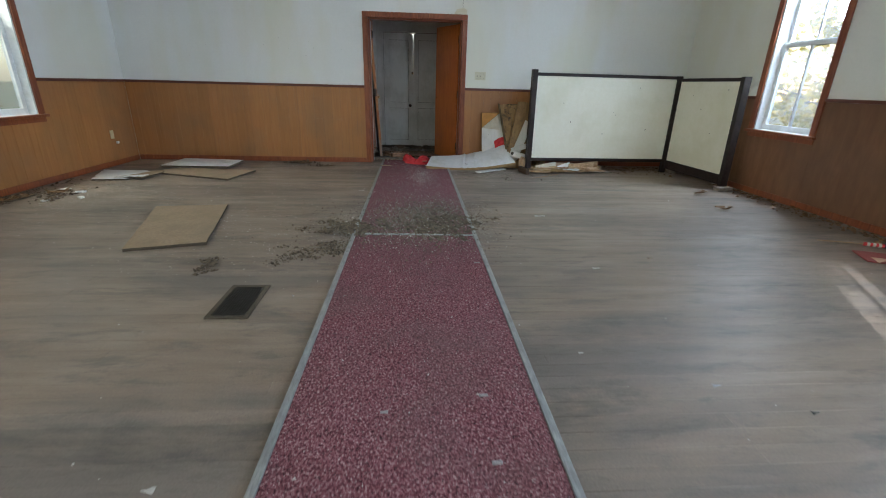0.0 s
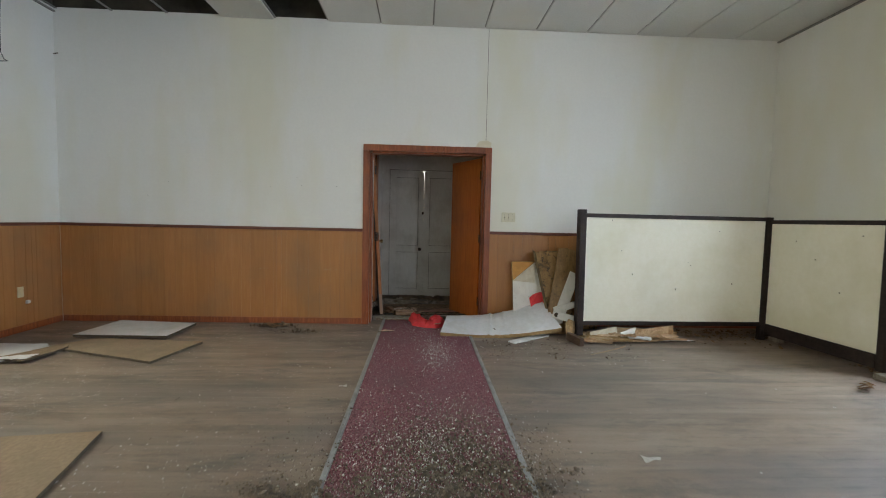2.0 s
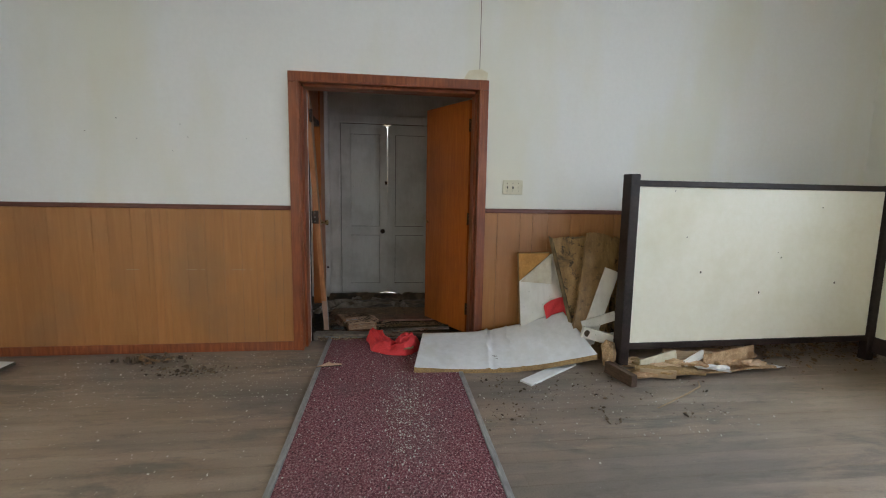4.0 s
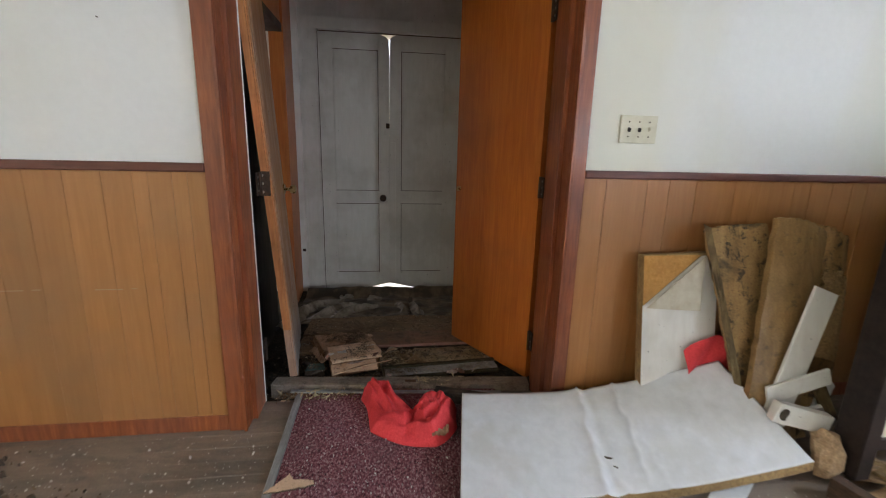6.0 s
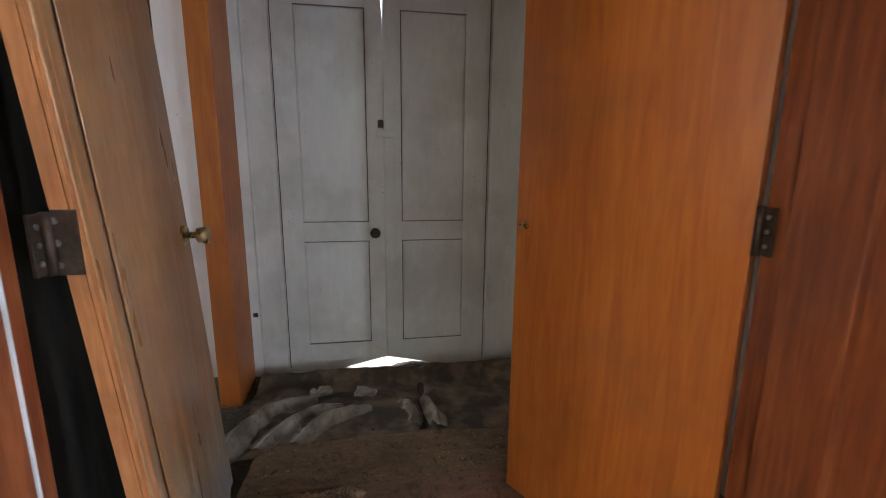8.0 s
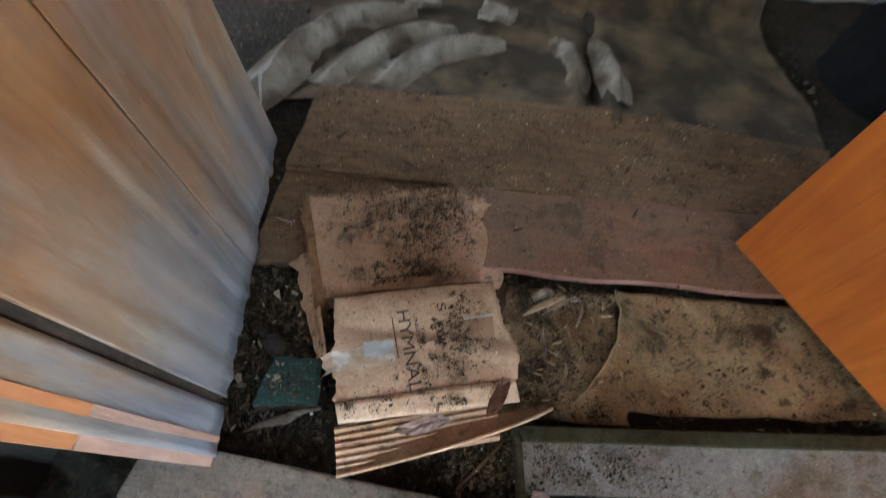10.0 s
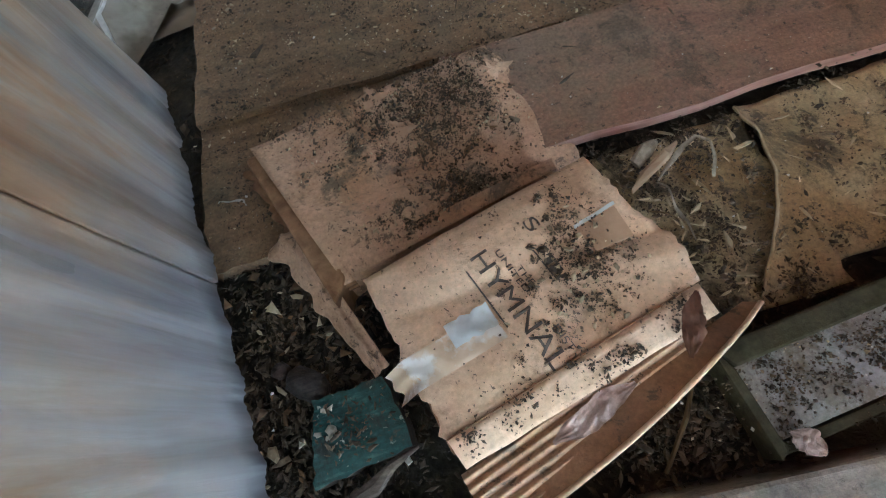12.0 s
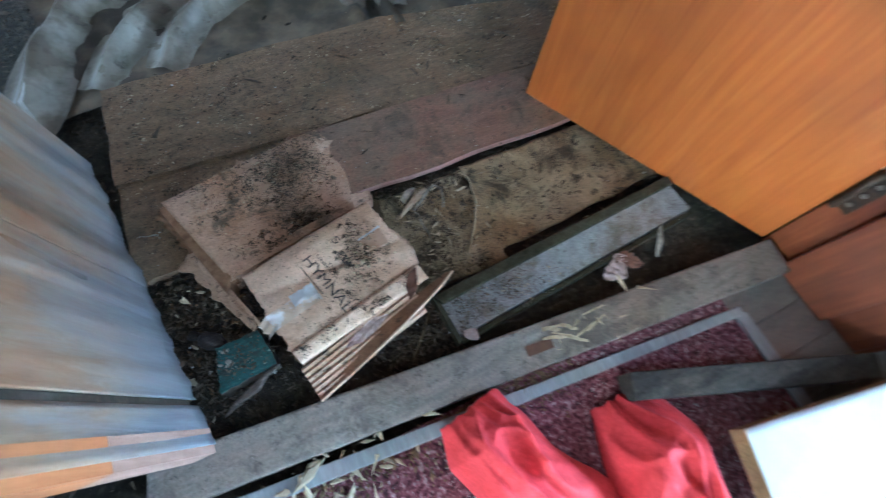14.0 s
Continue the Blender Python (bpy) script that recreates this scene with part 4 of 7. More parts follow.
def lumpy(bm, amount, size):
    for v in bm.verts:
        v.co += Vector((noise.noise(v.co * size), noise.noise(v.co * size + Vector((5, 1, 2))), noise.noise(v.co * size + Vector((1, 7, 3))))) * amount
    return bm


RAWFIBRE = surface("pale_tan_fibre", [(0.3, (0.40, 0.25, 0.13)), (0.7, (0.62, 0.44, 0.27))], grain=30, blotch=9, blotch_col=(0.26, 0.14, 0.06), blotch_amt=0.8, rough=0.95, bump=0.9, depth=0.006, fine=(120, 0.3))


# ---- the pile by the doorway ----
def corner_sheet(ln, rn, rf, lf, sag, wrinkle, thick, nx=150, ny=40):
    a, b, c, d = (Vector(p) for p in (ln, rn, rf, lf))

    def at(u, v):
        p = (a * (1 - u) + b * u) * (1 - v) + (d * (1 - u) + c * u) * v
        p.z -= sag * math.sin(math.pi * u)
        wob = 0.02 * noise.noise(Vector((v * 6, 1, 3)))
        fold = math.exp(-abs(u - 0.40 - 0.06 * v - wob) / 0.012) + 0.9 * math.exp(-abs(u - 0.53 - 0.07 * v + wob) / 0.010) * (0.4 + 0.6 * v) + 0.7 * math.exp(-abs(u - 0.46 + 0.06 * v - 2 * wob) / 0.010) * (1 - v) ** 2
        fold += 0.5 * math.exp(-abs(u - 0.585 - 0.02 * v + 2 * wob) / 0.008) * max(0.0, 1 - 1.6 * v) - 0.6 * math.exp(-((u - 0.43 - 0.06 * v) / 0.02) ** 2)
        p.z += wrinkle * fold * (0.6 + 0.4 * noise.noise(Vector((u * 5, v * 7, 2)))) + 0.003 * noise.noise(Vector((u * 9, v * 5, 8)))
        return p

    return sheet(nx, ny, at, thick)


ob = solid("insulation_board", corner_sheet((0.168, 9.44, 0.052), (1.490, 9.405, 0.125), (1.378, 9.80, 0.335), (0.27, 10.0, 0.115), 0.055, 0.019, 0.038), [WHITEBOARD, INSULATION],
           "bent white-faced insulation board with creased surface lying against rubble", "insulation board", smooth=True)
for p in ob.data.polygons:
    p.material_index = 0 if p.normal.z > 0.5 else 1
    p.use_smooth = p.normal.z > 0.5

for pts, w in ((((0.735, 9.60, 0.066), (0.765, 9.575, 0.064), (0.790, 9.565, 0.064)), 0.012), (((0.770, 9.53, 0.064), (0.785, 9.52, 0.063)), 0.006), (((1.02, 9.76, 0.155), (1.022, 9.72, 0.147)), 0.006), (((0.95, 9.63, 0.083), (0.965, 9.62, 0.083)), 0.005)):
    part("tear", rod([(x, y, z) for x, y, z in pts], [w * 0.25] + [w * 0.5] * (len(pts) - 1), 6), BOARD_EDGE, ob, "dark tear in the facing")

batt = thing("insulation_batt", (1.2, 9.9, 0), "white-faced insulation panel with peeled corner leaning on panelling", "insulation")
lean = pose(1.070, 9.80, 0.0, -7, -2, 0)


def leaned(bm, m):
    bm.transform(m)
    return bm


part("fibre_core", leaned(box(-0.02, 0.004, 0.0, 0.33, 0.055, 0.80, 0.006), lean), INSULATION, batt, "brown fibre edge")
part("facing", leaned(prism([(-0.02, 0.0), (0.33, 0.0), (0.33, 0.79), (0.25, 0.785), (-0.02, 0.575)], -0.004, 0.0), lean @ pose(0, 0, 0, 90, 0, 0) @ pose(0, 0, -0.003)), WHITEWOOD, batt, "white facing")
part("bare_corner", leaned(prism([(-0.018, 0.58), (0.245, 0.79), (-0.018, 0.797)], -0.003, 0.0), lean @ pose(0, 0, 0, 90, 0, 0) @ pose(0, 0, -0.002)), ORANGEFIBRE, batt, "orange fibre laid bare")
part("turned_corner", leaned(prism([(-0.02, 0.575), (0.252, 0.79), (0.24, 0.68), (0.236, 0.545), (0.1, 0.56)], -0.003, 0.0), lean @ pose(0, 0, 0, 90, 0, 0) @ pose(0, 0, 0.008, 2, 2, 0)), FACING, batt, "turned down corner of facing")


def leaning_board(name, low, high, width, thick, material, label, group="", twist=0.0, category="board"):
    """A board from its low middle to its high middle, its face turned to the hall."""
    a, b = Vector(low), Vector(high)
    d = (b - a).normalized()
    side = d.cross(Vector((math.sin(radians(twist)), math.cos(radians(twist)), 0))).normalized()
    nrm = side.cross(d)
    bm = box(-width / 2, -thick / 2, 0, width / 2, thick / 2, (b - a).length, min(0.004, thick / 4))
    for v in bm.verts:
        c = v.co.copy()
        chip = 0.006 * noise.noise(c * 23 + a)
        v.co = a + side * (c.x + chip) + nrm * c.y + d * (c.z + chip)
    return solid(name, bm, material, label, category, group)


def quad_board(name, corners, thick, material, label, group="", bow=0.0, chip=0.008, category="board", top=0.0):
    """A board from its four corners (top left, top right, low right, low left), bowed and chipped at its edges."""
    a, b, c, d = (Vector(p) for p in corners)
    nrm = (b - a).cross(d - a).normalized()
    if nrm.y > 0:
        nrm.negate()

    def at(u, v):
        p = (a * (1 - u) + b * u) * (1 - v) + (d * (1 - u) + c * u) * v
        edge = noise.noise(Vector((u * 5 + a.x * 9, v * 7, a.z)))
        if u in (0.0, 1.0):
            p = p + (b - a).normalized() * chip * noise.noise(Vector((v * 22, u * 3, a.x)))
        if v == 0.0:
            p = p + Vector((0, 0, chip * noise.noise(Vector((u * 14, 1, a.x))) + top * math.sin(math.pi * u)))
        return p + nrm * (bow * math.sin(math.pi * u) + 0.004 * edge)

    bm = sheet(24, 40, at)
    made = bmesh.ops.extrude_face_region(bm, geom=bm.faces[:])
    bmesh.ops.translate(bm, verts=[e for e in made["geom"] if isinstance(e, bmesh.types.BMVert)], vec=-nrm * thick)
    bmesh.ops.recalc_face_normals(bm, faces=bm.faces[:])
    return solid(name, bm, material, label, category, group)


BROWNBAG = surface("plain_brown_board_face", [(0.3, (0.21, 0.118, 0.040)), (0.7, (0.34, 0.205, 0.080))], stretch=(4, 4, 0.7), grain=8, blotch=5, blotch_col=(0.15, 0.085, 0.032), rough=0.42, bump=0.35, grime=[(14, 0.56, 0.64, (0.05, 0.035, 0.02), 0.7)], fine=(150, 0.2))
MOULDED = surface("black_spotted_board", [(0.3, (0.255, 0.140, 0.048)), (0.7, (0.43, 0.262, 0.100))], stretch=(2, 2, 0.8), grain=7, blotch=3, blotch_col=(0.12, 0.08, 0.035), rough=0.65, bump=0.3,
                  grime=[(6, 0.52, 0.62, (0.06, 0.045, 0.025), 0.8), (18, 0.54, 0.60, (0.030, 0.022, 0.014), 0.9)], speck=[(70, 0.66, (0.02, 0.016, 0.012))], fine=(150, 0.25))
quad_board("dark_board", ((1.275, 9.865, 0.915), (1.585, 9.90, 0.930), (1.77, 9.68, 0.01), (1.46, 9.65, 0.01)), 0.030, MOULDED, "stained mouldy brown board leaning on panelling", "leaning boards", top=0.006)
quad_board("batten", ((1.250, 9.865, 0.935), (1.274, 9.845, 0.920), (1.462, 9.62, 0.01), (1.438, 9.64, 0.01)), 0.014, MOULDY, "thin dark batten along the mouldy board", "leaning boards", chip=0.003)
quad_board("dark_board", ((1.56, 9.825, 0.972), (1.828, 9.84, 0.902), (1.61, 9.59, 0.01), (1.352, 9.58, 0.01)), 0.026, BROWNBAG, "plain dark brown board leaning on panelling", "leaning boards", bow=0.02, top=0.015)
quad_board("dark_board", ((1.86, 9.955, 0.93), (2.09, 9.955, 0.85), (2.06, 9.84, 0.01), (1.80, 9.84, 0.01)), 0.02, MOULDED, "mouldy brown board standing behind others", "leaning boards", bow=0.03, chip=0.02)
quad_board("torn_insulation", ((1.93, 9.90, 0.72), (2.06, 9.90, 0.66), (1.98, 9.80, 0.30), (1.84, 9.80, 0.34)), 0.03, INSULATION, "torn brown insulation hanging behind the post", "broken wood", bow=0.03, chip=0.03, category="insulation")
leaning_board("white_board", (1.485, 9.60, 0.12), (1.712, 9.69, 0.69), 0.125, 0.012, WHITEWOOD, "white painted slat leaning in rubble", "white slats")
board("white_board", [(0.879, 9.263), (0.931, 9.183), (1.38, 9.505), (1.325, 9.58)], 0.001, 0.014, WHITEBOARD, "white painted slat lying under the white board", "board", "white slats", WHITEBOARD, 0.002)
leaning_board("white_board", (1.46, 9.62, 0.27), (1.715, 9.60, 0.355), 0.075, 0.012, WHITEWOOD, "short white slat on the rubble", "white slats")
leaning_board("wood_block", (1.43, 9.55, 0.25), (1.665, 9.53, 0.185), 0.078, 0.04, WHITEWOOD, "broken grey wood block in rubble", "broken wood")
solid("knot_hole", lumpy(rod([(1.462, 9.532, 0.24), (1.463, 9.526, 0.24), (1.464, 9.522, 0.24)], [0.026, 0.024, 0.004], 12), 0.006, 30), BOARD_EDGE, "dark rotted knot in the grey block", "wood chunk")
solid("wood_chunk", lumpy(rod([(1.60, 9.44, 0.0), (1.598, 9.445, 0.02), (1.60, 9.45, 0.07), (1.61, 9.46, 0.125), (1.60, 9.47, 0.17), (1.585, 9.475, 0.19)], [0.010, 0.026, 0.044, 0.052, 0.050, 0.015], 14), 0.030, 22), RAWFIBRE, "torn pale tan chunk of insulation", "insulation")
leaning_board("wood_scrap", (1.45, 9.66, 0.10), (1.72, 9.60, 0.20), 0.05, 0.02, WHITEWOOD, "pale scrap of wood in rubble", "broken wood")
for i in range(7):
    x = 1.50 + 0.05 * i
    leaning_board("wood_scrap", (x, 9.62 + 0.02 * (i % 3), 0.02 + 0.018 * i), (x + rnd.uniform(-0.15, 0.16), 9.75 + rnd.uniform(-0.06, 0.05), 0.10 + 0.03 * i), rnd.uniform(0.03, 0.07), 0.014,
                  (MOULDY, RAWPLANK, WHITEBOARD)[i % 3], "broken scrap of wood in rubble pile", "broken wood")

# rubble under the partition
def shred(name, x, y, z, length, width, ang, material, label, high=0.03, group="rubble", category="rubble"):
    """A torn, crumpled slab lying at a place."""
    m = pose(x, y, z, 0, 0, ang)

    def at(u, v):
        k = Vector((u * 4 + x * 7, v * 3 + y * 5, z * 9))
        rag = 1 + 0.35 * noise.noise(k * 1.3 + Vector((9, 2, 1)))
        lift = high * (0.5 + abs(noise.noise(k * 0.6)) * 1.2 + 0.12 * noise.noise(k * 4))
        return m @ Vector((length * (u - 0.5) * rag, width * (v - 0.5) * rag, 0.012 + lift))

    return solid(name, sheet(26, 14, at, 0.012), material, label, category, group)


shred("rubble_board", 2.25, 9.36, 0.0, 1.05, 0.22, 4, RAWFIBRE, "rotted tan fibre slab lying under the partition", 0.032)
shred("rubble_board", 2.45, 9.50, 0.02, 0.60, 0.16, 2, RAWFIBRE, "torn pale fibre slab under the partition", 0.05)
shred("rubble_board", 1.95, 9.30, 0.02, 0.42, 0.18, -18, INSULATION, "torn brown insulation slab in the rubble", 0.04)
for lo, hi, w, mt in (((1.78, 9.33, 0.055), (2.10, 9.40, 0.105), 0.09, FACING), ((2.00, 9.42, 0.095), (2.36, 9.37, 0.100), 0.07, RAWPLANK), ((2.28, 9.34, 0.075), (2.74, 9.42, 0.110), 0.10, RAWFIBRE), ((1.74, 9.27, 0.035), (1.97, 9.20, 0.040), 0.06, RAWPLANK), ((2.10, 9.30, 0.070), (2.30, 9.38, 0.120), 0.06, WHITEWOOD)):
    leaning_board("rubble_board", lo, hi, w, 0.014, mt, "broken pale board in the rubble under the partition", "rubble", category="rubble")
for i in range(6):
    shred("torn_piece", 1.78 + 0.17 * i, 9.36 + rnd.uniform(-0.09, 0.10), 0.035 + 0.01 * (i % 3), rnd.uniform(0.14, 0.30), rnd.uniform(0.05, 0.10), rnd.uniform(-40, 40), (RAWFIBRE, CARDPALE, RAWFIBRE, WHITEBOARD)[i % 4],
          "crumpled torn piece in the rubble under the partition", 0.022)
board("white_scrap", [(2.55, 9.31), (2.95, 9.33), (2.9, 9.38), (2.62, 9.37)], 0.001, 0.012, WHITEBOARD, "white splinter lying on floor", group="rubble", ragged=0.006)
solid("curved_strip", rod([(2.084, 9.133, 0.02), (2.02, 9.03, 0.03), (1.884, 8.959, 0.02), (1.72, 8.88, 0.012), (1.589, 8.816, 0.008)], [0.003, 0.005, 0.005, 0.004, 0.002], 6), RAWPLANK, "bent thin brown strip on floor", "strip", smooth=True)

GREYTIMBER = surface("dark_weathered_timber", [(0.3, (0.028, 0.023, 0.018)), (0.7, (0.115, 0.098, 0.078))], stretch=(1.5, 6, 6), grain=10, blotch=8, blotch_col=(0.03, 0.025, 0.02), rough=0.85, bump=0.7, gloss=0.25, fine=(120, 0.35))
# ---- red cloth in the doorway ----
CLOTH_LINE = [(-0.128, 10.225, 0.062), (-0.116, 10.165, 0.080), (-0.090, 10.07, 0.086), (-0.048, 9.955, 0.110), (0.015, 9.895, 0.115), (0.085, 9.890, 0.120), (0.135, 9.935, 0.118), (0.150, 10.02, 0.095), (0.145, 10.125, 0.060)]


def cloth_at(u, v):
    """A gathered length of cloth bent into a U, pleated along its run."""
    f = u * (len(CLOTH_LINE) - 1)
    i = min(int(f), len(CLOTH_LINE) - 2)
    k = f - i
    a, b = Vector(CLOTH_LINE[i]), Vector(CLOTH_LINE[i + 1])
    k = k * k * (3 - 2 * k) * 0.4 + k * 0.6
    p = a.lerp(b, k)
    before, after = Vector(CLOTH_LINE[max(0, i - 1)]), Vector(CLOTH_LINE[min(len(CLOTH_LINE) - 1, i + 2)])
    d = ((b - before) * (1 - k) + (after - a) * k).to_2d().normalized()
    s = 2 * v - 1
    wave = noise.noise(Vector((u * 5, v * 2.5, 4)))
    pleat = 1 - 2 * abs(noise.noise(Vector((s * 1.5 + 0.7 * wave + u * 1.2, u * 4.5, 9))))
    small = 1 - 2 * abs(noise.noise(Vector((s * 2.4 - u * 6, u * 8, 2))))
    swell = 0.052 + 0.022 * math.sin(u * math.tau * 1.5 + 0.6) + 0.030 * math.exp(-((u - 0.52) / 0.05) ** 2) * -1
    body = max(0.0, 1 - abs(s) ** 3) * min(1.0, 0.25 + 9 * u, 0.25 + 9 * (1 - u))
    width = p.z * (1 + 0.16 * noise.noise(Vector((u * 7, 3 * (s > 0), 6))))
    over = 0.024 * min(1.0, max(0.0, (p.y - 10.19) / 0.04))
    z = 0.014 + over + body * (swell + 0.028 * pleat + 0.014 * small)
    return (p.x - d.y * width * s + 0.008 * wave, p.y + d.x * width * s + 0.006 * small, max(0.0135 + over, z))


solid("red_cloth", sheet(150, 48, cloth_at, 0.002), CLOTH, "crumpled bright red cloth lying over the threshold", "cloth", smooth=True)
solid("red_cloth", sheet(24, 16, lambda u, v: (1.245 + 0.21 * u - 0.02 * v * (1 - u), 9.805 + 0.015 * v + 0.010 * math.sin(u * 9 - v * 5), 0.25 + (0.125 + 0.22 * u * (1 - u) + 0.03 * u) * v)), CLOTH, "red cloth scrap caught in the rubble", "cloth", smooth=True)
solid("red_cloth", sheet(16, 8, lambda u, v: (0.86 + 0.22 * u, 9.47 + 0.12 * v, 0.008 + 0.03 * math.sin(u * 6 + v * 3) ** 2)), CLOTH, "red cloth scrap under the white board", "cloth", smooth=True)
leaning_board("dark_timber", (0.16, 10.135, 0.04), (0.645, 9.955, 0.04), 0.055, 0.05, GREYTIMBER, "dark weathered timber lying in the doorway", "broken wood", 0)

# ---- wall fittings ----
switch = thing("light_switch", (0.98, 9.99, 1.31), "ivory three-gang light switch plate", "light switch")
part("plate", box(0.898, 9.990, 1.258, 1.062, 10.0, 1.372, 0.004), PLATE, switch)
for i, x in enumerate((0.934, 0.980, 1.026)):
    part("toggle", turned(box(-0.004, -0.014, -0.008, 0.004, 0.002, 0.008, 0.002), x, 9.990, 1.315, 20 if i < 2 else -20), BLACK if i < 2 else PLATE, switch)
    for z in (1.285, 1.345):
        part("screw", rod([(x, 9.9905, z), (x, 9.9885, z)], 0.0035, 8), IRON, switch)
outlet = thing("wall_outlet", (-4.195, 9.46, 0.42), "ivory wall outlet with a small white plug below", "outlet")
part("plate", box(-4.193, 9.425, 0.365, -4.185, 9.495, 0.475, 0.003), PLATE, outlet)
for z in (0.395, 0.445):
    part("socket", box(-4.1855, 9.445, z - 0.014, -4.183, 9.475, z + 0.014, 0.001), PLATE, outlet)
part("plug", box(-4.19, 9.515, 0.29, -4.165, 9.55, 0.325, 0.004), WHITEBOARD, outlet, "small white plug")
solid("hanging_wire", rod([(-4.185, 9.37, 3.48), (-4.18, 9.34, 3.1), (-4.175, 9.33, 2.80), (-4.17, 9.36, 2.74), (-4.17, 9.40, 2.735), (-4.17, 9.30, 2.70), (-4.175, 9.15, 2.672)], 0.004, 6), BLACK, "thin wire hanging down the wall", "wire", smooth=True)
solid("wall_hook", rod([(-4.2, 9.99, 3.02), (-4.13, 9.96, 3.02)], 0.006, 6), IRON, "small dark wall hook", "hook")
for x, z in ((-2.974, 1.641), (-2.161, 1.654), (-3.212, 1.477), (-1.95, 1.75), (-1.52, 1.72), (-1.47, 1.63), (-1.82, 1.61), (-1.58, 1.53), (-1.06, 1.63)):
    solid("nail", rod([(x, 10.0, z), (x, 9.995, z)], 0.0028, 6), IRON, "small dark nail head in the wall", "nail", "wall nails")
solid("wall_crack", box(0.683, 9.9985, 2.15, 0.687, 10.0, 3.495), GROOVE, "thin dark seam in the wall sheet", "crack", kind="structure")
ob = solid("water_stain", prism([(0.56, 2.132), (0.745, 2.132), (0.75, 2.19), (0.70, 2.215), (0.60, 2.20)], 0.0, 0.0012), STAIN, "tan water stain above the door casing", "stain", kind="structure")
ob.matrix_basis = pose(ob.location.x, 9.9985, ob.location.y, 90, 0, 0)
for x0, x1, z0 in ((-1.53, -1.45, 0.647), (-1.42, -1.39, 0.649), (-1.95, -1.86, 0.650), (-1.20, -1.10, 0.646), (-1.07, -1.05, 0.648)):
    solid("scuff", box(x0, 9.9915, z0, x1, 9.9922, z0 + 0.003), RAWPLANK, "pale scuff line across the panelling", "scuff", "scuff marks", "structure")

# ---- flag and book by the east wall ----
flag = thing("small_flag", (3.85, 6.08, 0.0), "small rolled striped flag lying on floor", "flag")
CLOTHBLUE = surface("dark_blue_cloth", [(0.3, (0.02, 0.025, 0.06)), (0.7, (0.05, 0.06, 0.12))], grain=80, rough=0.8)
for i in range(7):
    a = Vector((3.74, 6.15, 0.02)).lerp(Vector((3.86, 6.09, 0.02)), i / 7)
    b = Vector((3.74, 6.15, 0.02)).lerp(Vector((3.86, 6.09, 0.02)), (i + 1) / 7)
    part("stripe", rod([a, b], 0.016 + 0.002 * (i % 2), 10), CLOTH if i % 2 == 0 else FLAKE, flag)
canton = part("canton", rod([(3.861, 6.09, 0.022), (3.95, 6.05, 0.023), (4.05, 6.0, 0.024)], 0.021, 12), CLOTHBLUE, flag, "dark blue field", True)
for i in range(14):
    u = 0.02 + 0.18 * (i / 14)
    q = (i % 3) * 0.9 + 0.7
    c = Vector((3.861 + u, 6.09 - 0.45 * u, 0.023 + 0.022 * math.sin(q)))
    part("star", box(c.x - 0.005, c.y - 0.022 * math.cos(q) - 0.004, c.z - 0.004, c.x + 0.005, c.y - 0.022 * math.cos(q) + 0.004, c.z + 0.004), FLAKE, canton)
part("staff", rod([(3.45, 6.28, 0.007), (3.74, 6.15, 0.02)], 0.005, 6), RAWPLANK, flag, "thin wooden staff")
book = thing("red_book", (3.6, 5.85, 0), "worn red hymn book lying open on floor", "book")
part("cover", turned(box(-0.17, -0.13, 0.001, 0.17, 0.13, 0.012, 0.003), 3.62, 5.84, 0, 0, 0, -24), surface("faded_red_cover", [(0.3, (0.20, 0.035, 0.03)), (0.7, (0.30, 0.06, 0.05))], grain=40, rough=0.6), book)
part("pages", turned(sheet(14, 6, lambda u, v: (-0.13 + 0.2 * u, -0.12 + 0.12 * v, 0.016 + 0.02 * math.sin(u * 7) * (1 - v)), 0.003), 3.62, 5.80, 0, 0, 0, -24), CARDPALE, book, "curled loose pages")


